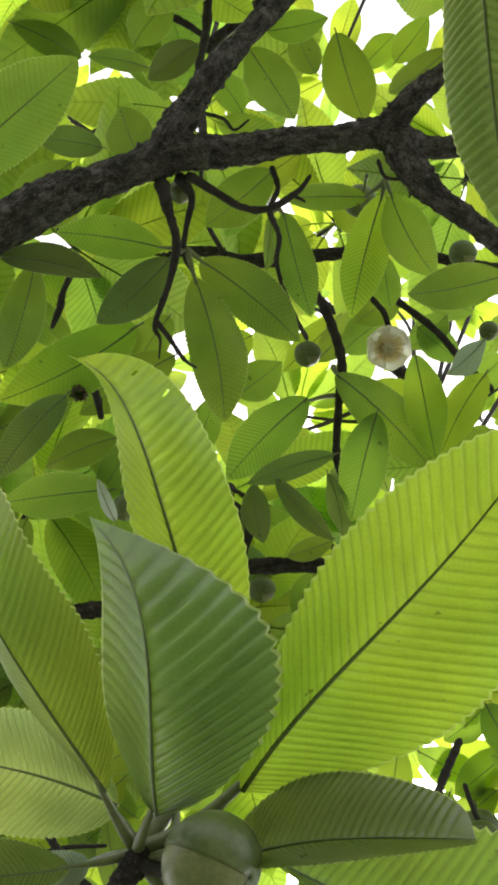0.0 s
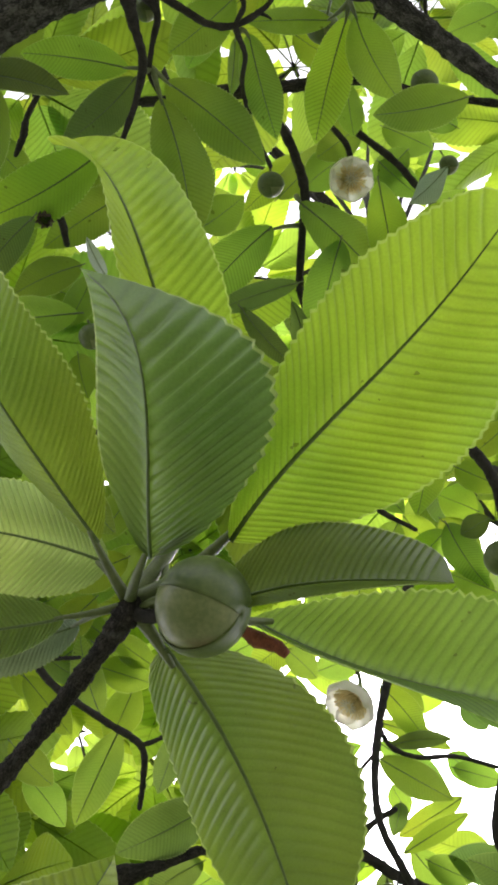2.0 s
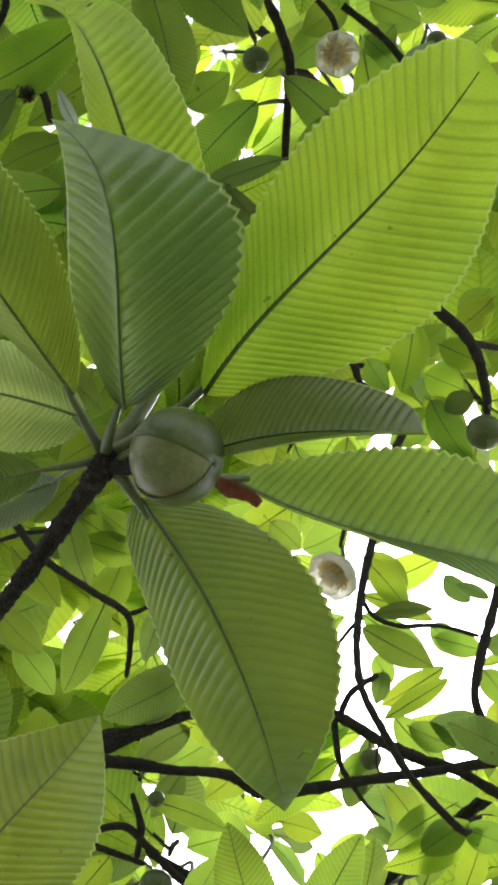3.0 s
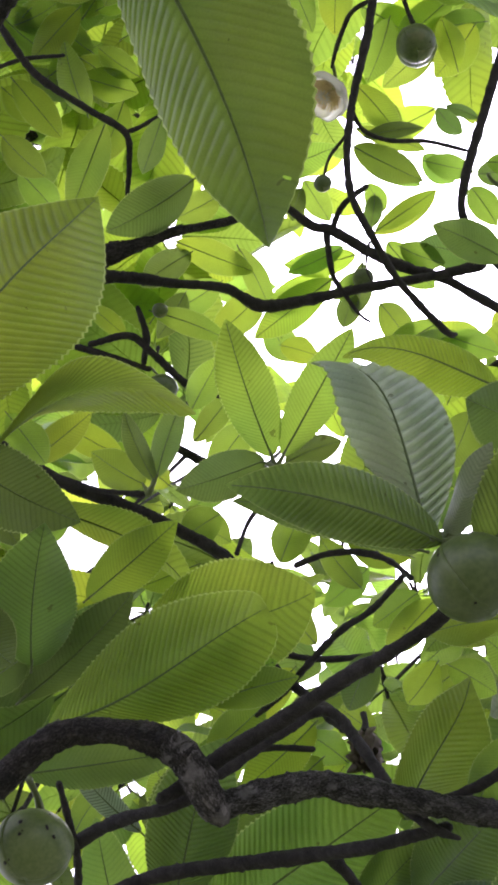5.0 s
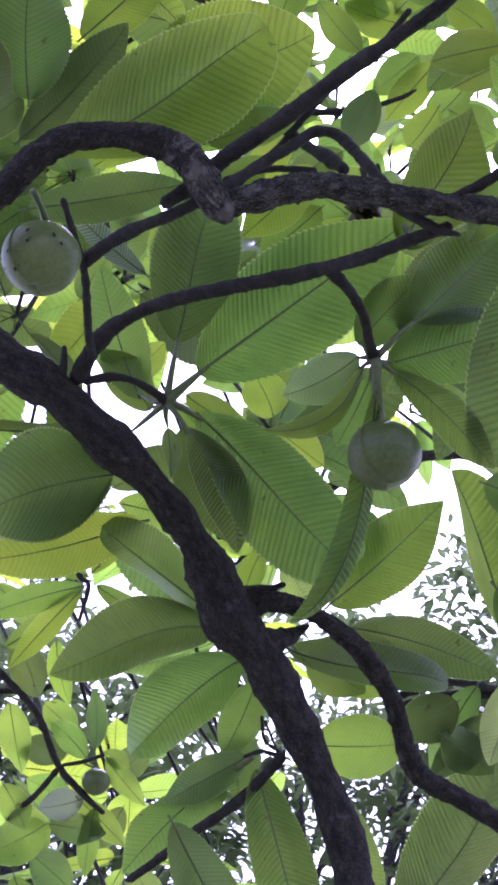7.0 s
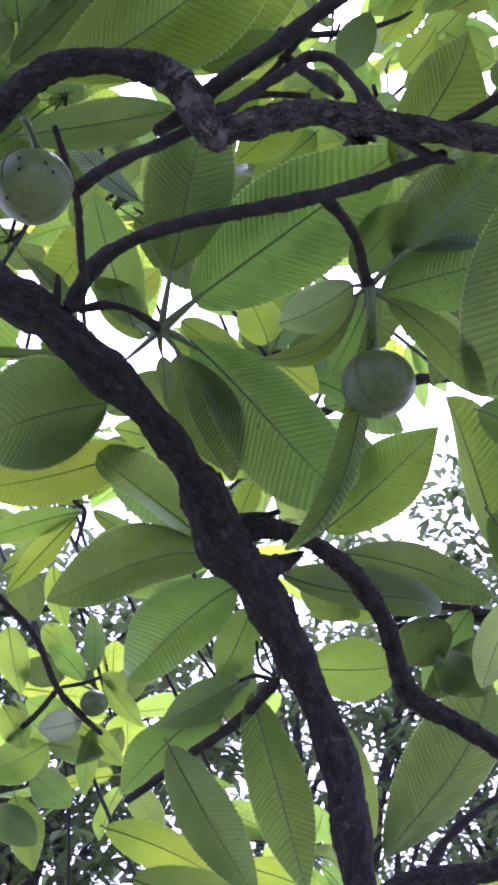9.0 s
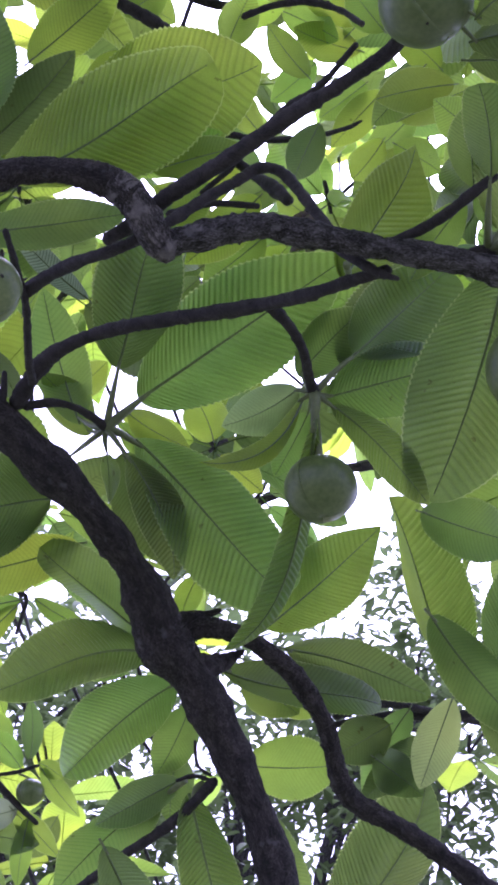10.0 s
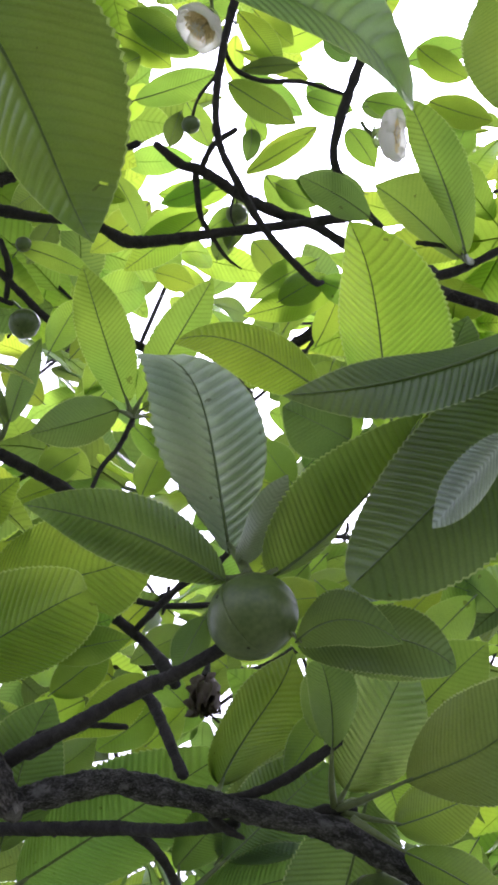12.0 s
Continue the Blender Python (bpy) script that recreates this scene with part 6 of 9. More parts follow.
leaf(lower_limb, (-0.006, 2.042, 2.532), (-0.035, 2.015, 2.593), 0.032, (-0.074, -0.900, -0.430), mat=BRIGHT, bend=0.06, side=0.043, fold=11, twist=-5, blunt=0.5493337911524127)
leaf(lower_limb, (0.127, 1.644, 2.798), (0.031, 1.732, 2.757), 0.067, (-0.128, -0.530, -0.838), mat=BRIGHT, bend=0.03, side=0.018, fold=11, twist=-12, blunt=0.16955716944746677)

right_boughs = thing("leafy_branch", (0.644, 2.790, 2.309), "leafy boughs of pale green leaves against the sky", "branch", "branches of the tree")
leaf(right_boughs, (0.169, 2.206, 2.488), (0.342, 2.148, 2.641), 0.111, (0.288, -0.729, -0.621), mat=LEAF, bend=0.061, fold=2.138, twist=11.119, fine=True, blunt=0.173, side=-0.041, droop=0.023)
leaf(right_boughs, (0.230, 2.159, 2.627), (0.222, 2.277, 2.543), 0.061, (-0.106, -0.580, -0.808), mat=MID, bend=0.06, side=0.031, fold=12, twist=7, blunt=0.23769284371899216)
# added above the next leaf as an occluder that shades it
leaf(right_boughs, (0.132, 2.351, 2.495), (0.357, 2.413, 2.497), 0.069, (0.227, -0.798, -0.558), mat=DARK, bend=0.05, side=0.013, fold=5, twist=0, blunt=0.5308980051015494)
leaf(right_boughs, (0.107, 2.292, 2.464), (0.377, 2.344, 2.465), 0.097, (0.239, -0.962, -0.134), mat=DARK, hub=(0.090, 2.110, 2.364), bend=0.087, side=-0.062, fold=-19.471, twist=8.077, blunt=1.036, hook=-0.041, droop=-0.211)
leaf(right_boughs, (0.209, 2.350, 2.541), (0.447, 2.442, 2.512), 0.084, (0.258, -0.890, -0.376), mat=DARK, bend=0.061, side=0.052, fold=5.119, twist=-13.857, blunt=0.903, hook=-0.013, droop=0.071)
leaf(right_boughs, (0.148, 2.421, 2.373), (0.303, 2.418, 2.377), 0.102, (-0.003, -0.875, -0.484), mat=LEAF, bend=0.04, side=-0.032, fold=5, twist=4, blunt=0.3942447757282438)
# deep colour stands in for shade, as nothing hangs over this leaf
leaf(right_boughs, (0.281, 2.649, 2.160), (0.444, 2.482, 2.388), 0.192, (-0.203, -0.864, -0.460), mat=DARK, bend=0.164, fold=40.000, twist=-25.000, fine=True, blunt=0.710, side=0.039, hook=0.115, droop=0.046)
leaf(right_boughs, (0.186, 2.376, 2.268), (0.249, 2.489, 2.125), 0.070, (0.002, -0.785, -0.620), mat=MID, bend=0.02, side=-0.030, fold=11, twist=1, blunt=0.3989620185289944)
leaf(right_boughs, (0.412, 2.407, 2.472), (0.345, 2.521, 2.371), 0.063, (-0.246, -0.722, -0.647), mat=MID, bend=0.04, side=-0.041, fold=13, twist=-8, blunt=0.19328588742080838)
leaf(right_boughs, (0.455, 2.432, 2.442), (0.337, 2.492, 2.351), 0.062, (0.055, -0.808, -0.587), mat=DARK, bend=0.030, side=-0.004, fold=11.933, twist=10.408, blunt=0.596, hook=-0.008, droop=-0.009)
limb(right_boughs, [(0.295, 2.416, 2.460, 0.0063), (0.374, 2.448, 2.502, 0.0064), (0.466, 2.498, 2.519, 0.0066), (0.581, 2.554, 2.529, 0.0077)], "branch")
limb(right_boughs, [(0.317, 2.487, 2.045, 0.0090), (0.348, 2.495, 2.116, 0.0075), (0.425, 2.504, 2.187, 0.0060), (0.502, 2.532, 2.232, 0.0053)], "branch")
limb(right_boughs, [(0.249, 2.394, 2.002, 0.0194), (0.302, 2.426, 2.042, 0.0159), (0.408, 2.469, 2.068, 0.0155), (0.545, 2.451, 2.092, 0.0163)], "branch")
leaf(right_boughs, (0.352, 2.586, 2.081), (0.489, 2.548, 2.103), 0.051, (-0.195, -0.915, -0.353), mat=BRIGHT, bend=0.05, side=-0.040, fold=11, twist=-8, blunt=0.3801022831152501)
leaf(right_boughs, (0.468, 2.295, 2.438), (0.367, 2.097, 2.667), 0.169, (-0.725, -0.310, -0.615), mat=LEAF, bend=0.002, fold=34.000, twist=-1.244, fine=True, blunt=1.074, side=0.037, hook=0.007, droop=0.080)
# shade of the leaves above is put into its deep colour
leaf(right_boughs, (0.403, 1.519, 2.551), (0.340, 1.766, 2.391), 0.157, (-0.226, -0.568, -0.791), mat=DARK, hub=(0.358, 1.411, 2.450), bend=0.07, side=0.030, fold=13, twist=6, fine=True, blunt=1.0)
leaf(right_boughs, (0.511, 2.219, 2.445), (0.627, 2.124, 2.612), 0.131, (-0.143, -0.900, -0.412), mat=MID, bend=0.04, fold=8, twist=1, fine=True, blunt=0.27569142374950617)
leaf(right_boughs, (0.404, 2.136, 2.472), (0.598, 2.304, 2.346), 0.087, (0.102, -0.669, -0.736), mat=MID, bend=0.07, side=-0.033, fold=6, twist=-6, blunt=0.32266820100378324)
leaf(right_boughs, (0.384, 2.035, 2.583), (0.553, 2.097, 2.575), 0.093, (0.233, -0.720, -0.653), mat=MID, bend=0.05, side=-0.017, fold=14, twist=-9, blunt=0.39008705165816476)
leaf(right_boughs, (0.460, 2.303, 2.433), (0.411, 2.376, 2.317), 0.068, (-0.171, -0.864, -0.474), mat=PALE, bend=0.02, side=-0.001, fold=9, twist=3, blunt=0.5254152049307667)
leaf(right_boughs, (0.503, 2.302, 2.430), (0.616, 2.372, 2.322), 0.068, (-0.074, -0.802, -0.593), mat=DARK, bend=0.02, side=-0.011, fold=10, twist=4, blunt=0.17230048816869367)
leaf(right_boughs, (0.374, 2.382, 2.429), (0.283, 2.448, 2.403), 0.079, (-0.377, -0.743, -0.553), mat=DARK, bend=0.06, side=0.018, fold=4, twist=-0, blunt=0.21044368317320403)
leaf(right_boughs, (0.351, 2.419, 2.391), (0.438, 2.488, 2.362), 0.071, (0.320, -0.678, -0.662), mat=MID, bend=0.08, side=0.012, fold=7, twist=10, blunt=0.35233764138888285)
limb(right_boughs, [(0.291, 2.526, 2.502, 0.0056), (0.403, 2.505, 2.515, 0.0075), (0.497, 2.501, 2.511, 0.0084), (0.561, 2.483, 2.524, 0.0075), (0.682, 2.458, 2.541, 0.0084)], "branch")

fruiting_shoot = thing("leafy_branch", (0.227, 1.416, 2.449), "leafy twig holding a large fruit beneath the limb", "branch", "branches of the tree")
limb(fruiting_shoot, [(0.215, 1.432, 2.462, 0.0060), (0.256, 1.416, 2.462, 0.0060), (0.296, 1.392, 2.469, 0.0059), (0.331, 1.362, 2.481, 0.0059), (0.351, 1.350, 2.492, 0.0047)], "branch")
limb(fruiting_shoot, [(0.299, 1.431, 2.444, 0.0054), (0.323, 1.425, 2.449, 0.0066), (0.352, 1.418, 2.453, 0.0077), (0.373, 1.416, 2.454, 0.0054)], "stem")
limb(fruiting_shoot, [(0.373, 1.419, 2.452, 0.0036), (0.393, 1.434, 2.435, 0.0042), (0.405, 1.467, 2.417, 0.0042)], "fruit_stalk", rough=0, mat=RIB)
fruit((0.417, 1.524, 2.388), 0.0547, (0.050, -0.050, -1.000), "large round green fruit below a thick limb", stalk=(0.403, 1.466, 2.431))
# extra leaf placed behind the next small one to darken it
leaf(fruiting_shoot, (0.340, 1.391, 2.523), (0.334, 1.312, 2.572), 0.053, (-0.103, -0.520, -0.848), mat=DARK, bend=0.06, side=0.037, fold=13, twist=-8, blunt=0.37195634707773817)
leaf(fruiting_shoot, (0.342, 1.335, 2.471), (0.322, 1.265, 2.529), 0.061, (-0.467, -0.387, -0.795), mat=DARK, hub=(0.352, 1.418, 2.453), bend=0.068, side=-0.002, fold=7.771, twist=-5.320, blunt=1.300, hook=0.029, droop=-0.021, deep=0.5)
leaf(fruiting_shoot, (0.363, 1.402, 2.468), (0.429, 1.326, 2.594), 0.112, (-0.043, -0.864, -0.502), mat=PALE, hub=(0.352, 1.418, 2.453), bend=0.02, fold=5, twist=-10, fine=True, blunt=0.21033505981509726, deep=2.6, veins=26)
leaf(fruiting_shoot, (0.416, 1.326, 2.429), (0.523, 1.208, 2.454), 0.119, (-0.470, -0.549, -0.692), mat=DARK, hub=(0.352, 1.418, 2.453), bend=-0.012, fold=3.666, twist=3.547, fine=True, blunt=1.300, side=0.065, hook=0.158, droop=0.057, deep=0.5)
leaf(fruiting_shoot, (0.421, 1.392, 2.391), (0.545, 1.447, 2.357), 0.055, (0.092, -0.662, -0.743), hub=(0.367, 1.389, 2.425), bend=0.02, side=0.023, fold=11, twist=7, blunt=0.35679828219146426)
leaf(fruiting_shoot, (0.417, 1.416, 2.437), (0.517, 1.409, 2.487), 0.072, (0.195, -0.836, -0.513), hub=(0.352, 1.418, 2.453), bend=0.07, side=-0.033, fold=11, twist=12, blunt=0.24376812536568232)
leaf(fruiting_shoot, (0.396, 1.399, 2.525), (0.441, 1.497, 2.492), 0.068, (0.041, -0.339, -0.940), bend=0.05, side=-0.012, fold=14, twist=-11, blunt=0.44470115717918757)
leaf(fruiting_shoot, (0.446, 1.482, 2.301), (0.482, 1.594, 2.260), 0.049, (-0.034, -0.339, -0.940), mat=DARK, bend=0.02, side=-0.029, fold=4, twist=-8, blunt=0.43531852370110535)
leaf(fruiting_shoot, (0.537, 1.620, 2.441), (0.495, 1.670, 2.394), 0.072, (-0.248, -0.759, -0.602), bend=0.04, side=0.014, fold=10, twist=7, blunt=0.18409734241135575)
leaf(fruiting_shoot, (0.434, 1.419, 2.573), (0.517, 1.328, 2.624), 0.094, (-0.241, -0.630, -0.738), mat=LEAF, bend=0.04, side=0.015, fold=9, twist=-3, blunt=0.18647130985076693)
leaf(fruiting_shoot, (0.231, 1.627, 2.622), (0.331, 1.505, 2.727), 0.157, (0.522, -0.307, -0.796), hub=(0.220, 1.530, 2.548), bend=0.200, fold=-5.645, twist=-7.054, fine=True, blunt=0.000, side=-0.078, hook=0.056, droop=-0.186)
leaf(fruiting_shoot, (0.367, 1.418, 2.648), (0.314, 1.406, 2.698), 0.053, (-0.346, -0.759, -0.552), bend=0.04, side=0.008, fold=14, twist=12, blunt=0.24543403801277908)
leaf(fruiting_shoot, (0.294, 1.609, 2.886), (0.251, 1.635, 2.830), 0.054, (0.147, -0.851, -0.504), mat=BRIGHT, bend=0.06, side=0.034, fold=11, twist=-6, blunt=0.34218717206508087)
leaf(fruiting_shoot, (0.199, 1.538, 2.821), (0.167, 1.579, 2.755), 0.051, (0.084, -0.831, -0.550), mat=DARK, bend=0.04, side=-0.016, fold=7, twist=7, blunt=0.468585433157392)

far_shoot = thing("leafy_branch", (-0.512, 3.079, 2.734), "distant drooping twig with small leaves and a fruit", "branch", "branches of the tree")
limb(far_shoot, [(-0.527, 2.957, 2.894, 0.0083), (-0.443, 3.009, 2.824, 0.0077), (-0.383, 3.048, 2.772, 0.0071), (-0.340, 3.108, 2.692, 0.0071), (-0.286, 3.145, 2.643, 0.0065), (-0.244, 3.168, 2.613, 0.0047)], "branch")
limb(far_shoot, [(-0.328, 3.110, 2.690, 0.0041), (-0.287, 3.105, 2.696, 0.0041), (-0.245, 3.096, 2.707, 0.0036)], "twig")
limb(far_shoot, [(-0.439, 3.178, 2.603, 0.0071), (-0.380, 3.145, 2.645, 0.0059), (-0.340, 3.115, 2.683, 0.0059)], "twig")
fruit((-0.260, 3.130, 2.663), 0.0296, (0.000, 0.050, -1.000), "small round fruit on a distant twig", stalk=(-0.286, 3.107, 2.693))
leaf(far_shoot, (-0.281, 3.100, 2.702), (-0.363, 3.094, 2.783), 0.055, (-0.151, -0.962, -0.225), bend=0.04, side=-0.042, fold=6, twist=-0, blunt=0.44000266308969094)
leaf(far_shoot, (-0.263, 3.089, 2.716), (-0.270, 3.035, 2.829), 0.046, (0.101, -0.901, -0.423), mat=DARK, bend=0.07, side=-0.040, fold=9, twist=-6, blunt=0.21032042486852257)
leaf(far_shoot, (-0.245, 3.092, 2.712), (-0.192, 3.109, 2.684), 0.038, (0.051, -0.898, -0.437), bend=0.07, side=0.041, fold=9, twist=-13, blunt=0.4224450224471301)
leaf(far_shoot, (-0.239, 3.099, 2.702), (-0.156, 3.161, 2.625), 0.049, (0.155, -0.843, -0.514), bend=0.03, side=-0.025, fold=10, twist=-12, blunt=0.19643110955887172)
leaf(far_shoot, (-0.285, 3.150, 2.636), (-0.377, 3.156, 2.616), 0.068, (0.039, -0.893, -0.448), mat=SHEEN, bend=0.02, side=0.043, fold=8, twist=14, blunt=0.4160251006229094)
leaf(far_shoot, (-0.362, 3.184, 2.594), (-0.502, 3.239, 2.546), 0.096, (-0.146, -0.833, -0.533), bend=0.04, side=0.029, fold=13, twist=-11, blunt=0.20590608925071224)
leaf(far_shoot, (-0.356, 3.184, 2.594), (-0.236, 3.192, 2.578), 0.063, (0.012, -0.916, -0.402), mat=DARK, bend=0.07, side=0.011, fold=3, twist=7, blunt=0.2917193050259864)
leaf(far_shoot, (-0.261, 3.161, 2.622), (-0.279, 3.248, 2.506), 0.046, (0.078, -0.790, -0.608), bend=0.01, side=-0.024, fold=6, twist=-1, blunt=0.28330603221219774)
leaf(far_shoot, (-0.297, 3.151, 2.636), (-0.196, 3.210, 2.558), 0.054, (0.154, -0.873, -0.463), bend=0.05, side=0.010, fold=4, twist=-8, blunt=0.28946869610560383)
leaf(far_shoot, (-0.442, 3.034, 2.791), (-0.421, 3.166, 2.697), 0.069, (0.233, -0.589, -0.774), bend=0.04, side=-0.010, fold=8, twist=-12, blunt=0.20457016146994386)
leaf(far_shoot, (-0.432, 2.955, 2.894), (-0.383, 3.020, 2.796), 0.082, (0.145, -0.858, -0.493), mat=DARK, bend=0.08, side=0.030, fold=11, twist=0, blunt=0.40915587930653274)
leaf(far_shoot, (-0.452, 3.135, 2.659), (-0.400, 3.167, 2.574), 0.068, (0.082, -0.949, -0.303), bend=0.04, side=0.027, fold=12, twist=-2, blunt=0.32335779953374666)
leaf(far_shoot, (-0.425, 3.250, 2.509), (-0.386, 3.363, 2.389), 0.082, (0.235, -0.745, -0.625), bend=0.07, side=0.032, fold=10, twist=4, blunt=0.3569964856992679)
leaf(far_shoot, (-0.472, 3.265, 2.490), (-0.374, 3.285, 2.417), 0.081, (0.007, -0.966, -0.259), mat=DARK, bend=0.01, side=0.008, fold=11, twist=-2, blunt=0.3793033814873721)
bough_to(near_shoot, (-0.404, 0.999, 2.811, 0.0127), [(-1.0, 0.9, 2.2, 0.018), (-2.25, 0.92, 1.6, 0.03)])
bough_to(upper_limb, (-0.559, 0.204, 3.646, 0.0372), [(-0.9, 0.3, 3.3, 0.045), (-2.3, 0.9, 2.6, 0.06)])
bough_to(upper_limb, (0.303, 0.000, 3.816, 0.0188), [(0.8, 0.2, 3.75, 0.015), (1.2, 0.2, 3.9, 0.006)])
bough_to(upper_boughs, (0.407, 0.207, 4.083, 0.0075), [(1.2, 0.8, 4.0, 0.018), (2.38, 1.45, 3.6, 0.03)])
bough_to(sky_boughs, (0.528, 1.348, 3.330, 0.0094), [(1.2, 1.5, 3.3, 0.016), (2.36, 1.45, 3.0, 0.03)])
bough_to(left_boughs, (-0.372, 1.428, 3.159, 0.0106), [(-1.0, 1.2, 2.9, 0.016), (-2.3, 0.92, 2.4, 0.03)])
bough_to(left_shoot, (-0.465, 1.514, 2.642, 0.0135), [(-1.1, 1.2, 2.3, 0.018), (-2.28, 0.95, 1.9, 0.03)])
bough_to(right_shoot, (0.710, 0.920, 2.782, 0.0114), [(1.4, 1.2, 2.8, 0.018), (2.38, 1.45, 2.5, 0.03)])
bough_to(elbow_limb, (0.590, 1.494, 2.343, 0.0200), [(1.4, 1.5, 2.2, 0.028), (2.4, 1.5, 1.9, 0.04)])
bough_to(elbow_limb, (-0.295, 1.464, 2.409, 0.0191), [(-0.5, 1.4, 2.2, 0.016), (-0.7, 1.3, 2.3, 0.006)])
bough_to(lower_limb, (0.234, 2.307, 1.869, 0.0300), [(0.6, 1.9, 1.35, 0.034), (1.5, 1.7, 1.1, 0.045), (2.4, 1.5, 0.8, 0.06)])
bough_to(right_boughs, (0.545, 2.451, 2.092, 0.0163), [(1.3, 1.9, 1.7, 0.025), (2.4, 1.5, 1.4, 0.04)])
bough_to(far_shoot, (-0.527, 2.957, 2.894, 0.0083), [(-1.2, 2.4, 2.9, 0.012), (-2.3, 0.95, 2.8, 0.025)])

gap_twigs = thing("leafy_branch", (0.511, 0.895, 3.641), "twigs with bright leaves beside a gap of sky", "branch", "branches of the tree")
limb(gap_twigs, [(0.244, 0.651, 3.674, 0.0067), (0.279, 0.675, 3.665, 0.0092), (0.309, 0.699, 3.657, 0.0092), (0.333, 0.733, 3.656, 0.0084), (0.352, 0.790, 3.657, 0.0068), (0.371, 0.852, 3.656, 0.0060), (0.468, 0.897, 3.641, 0.0077)], "branch")
limb(gap_twigs, [(0.318, 0.711, 3.653, 0.0059), (0.374, 0.731, 3.699, 0.0051)], "twig")
limb(gap_twigs, [(0.152, 0.765, 3.687, 0.0069), (0.167, 0.793, 3.677, 0.0051), (0.224, 0.819, 3.668, 0.0034)], "twig")
fruit((0.352, 0.846, 3.637), 0.0280, (0.000, 0.050, -1.000), "round green fruit beside a dark twig", stalk=(0.357, 0.806, 3.651))
leaf(gap_twigs, (0.245, 0.710, 3.759), (0.235, 0.829, 3.760), 0.062, (-0.148, -0.008, -0.989), mat=BRIGHT, bend=0.07, side=0.022, fold=13, twist=-3, blunt=0.30820395965362024)
leaf(gap_twigs, (0.284, 0.841, 3.766), (0.365, 0.953, 3.780), 0.060, (0.124, 0.030, -0.992), bend=0.06, side=-0.036, fold=13, twist=-10, blunt=0.1632662361453227)
leaf(gap_twigs, (0.180, 0.786, 3.786), (0.220, 0.841, 3.801), 0.045, (0.218, 0.106, -0.970), bend=0.04, side=-0.027, fold=14, twist=14, blunt=0.1657812460959826)
leaf(gap_twigs, (0.366, 0.671, 3.772), (0.305, 0.720, 3.742), 0.049, (0.068, -0.465, -0.883), mat=BRIGHT, bend=0.04, side=0.035, fold=6, twist=-1, blunt=0.34239682752265743)
leaf(gap_twigs, (0.335, 0.733, 3.857), (0.379, 0.677, 3.869), 0.055, (-0.126, -0.301, -0.945), bend=0.06, side=0.023, fold=4, twist=-9, blunt=0.15017585285600327)
leaf(gap_twigs, (0.351, 0.829, 3.770), (0.308, 0.859, 3.767), 0.041, (-0.152, -0.322, -0.935), mat=DARK, bend=0.02, side=-0.003, fold=7, twist=11, blunt=0.5059107540089065)
leaf(gap_twigs, (0.232, 0.779, 4.000), (0.172, 0.718, 4.065), 0.069, (-0.330, -0.515, -0.791), bend=0.02, side=0.011, fold=3, twist=9, blunt=0.32145793534296296)
leaf(gap_twigs, (0.308, 0.784, 3.892), (0.404, 0.829, 3.926), 0.057, (0.362, -0.081, -0.929), mat=BRIGHT, bend=0.05, side=-0.003, fold=4, twist=-7, blunt=0.18989937958598707)
leaf(gap_twigs, (0.326, 0.701, 4.027), (0.236, 0.791, 4.042), 0.079, (-0.269, -0.110, -0.957), bend=0.08, side=-0.031, fold=3, twist=-9, blunt=0.21361641010996832)
leaf(gap_twigs, (0.374, 0.957, 3.778), (0.300, 0.936, 3.791), 0.046, (-0.059, -0.331, -0.942), bend=0.03, side=-0.011, fold=11, twist=-4, blunt=0.3042629923490181)
leaf(gap_twigs, (0.218, 0.876, 3.860), (0.177, 0.952, 3.867), 0.057, (-0.267, -0.048, -0.963), bend=0.02, side=0.034, fold=9, twist=13, blunt=0.21084556744117458)
leaf(upper_boughs, (-0.241, 0.363, 4.016), (-0.399, 0.472, 4.011), 0.080, (-0.019, -0.074, -0.997), bend=0.02, side=-0.022, fold=4, twist=4, blunt=0.2609726632190522)
leaf(upper_boughs, (-0.259, 0.306, 4.080), (-0.312, 0.393, 4.058), 0.067, (0.132, -0.166, -0.977), bend=0.04, side=-0.030, fold=8, twist=2, blunt=0.2648211856841624)
leaf(upper_boughs, (-0.292, 0.580, 4.017), (-0.398, 0.548, 4.067), 0.068, (-0.291, -0.402, -0.868), bend=0.03, side=-0.024, fold=9, twist=-7, blunt=0.3428143706809229)
leaf(upper_boughs, (-0.217, 0.548, 4.028), (-0.177, 0.436, 4.069), 0.058, (0.118, -0.303, -0.946), bend=0.06, side=-0.042, fold=4, twist=-1, blunt=0.5198079340219446)
leaf(upper_boughs, (0.097, -0.128, 4.143), (0.151, -0.206, 4.190), 0.057, (0.250, -0.369, -0.895), mat=BRIGHT, bend=0.01, side=-0.012, fold=11, twist=-2, blunt=0.5251768203344752)
leaf(upper_boughs, (-0.033, -0.104, 4.131), (-0.075, -0.177, 4.155), 0.056, (-0.151, -0.239, -0.959), bend=0.05, side=0.017, fold=12, twist=-12, blunt=0.4195254965324946)
leaf(upper_boughs, (0.044, -0.122, 4.241), (0.099, -0.183, 4.268), 0.049, (0.224, -0.211, -0.952), mat=BRIGHT, bend=0.01, side=-0.003, fold=7, twist=-4, blunt=0.5281617497085613)
leaf(upper_boughs, (-0.151, -0.035, 4.110), (-0.199, -0.096, 4.092), 0.056, (0.172, 0.150, -0.974), bend=0.03, side=-0.034, fold=8, twist=4, blunt=0.4174261877664631)
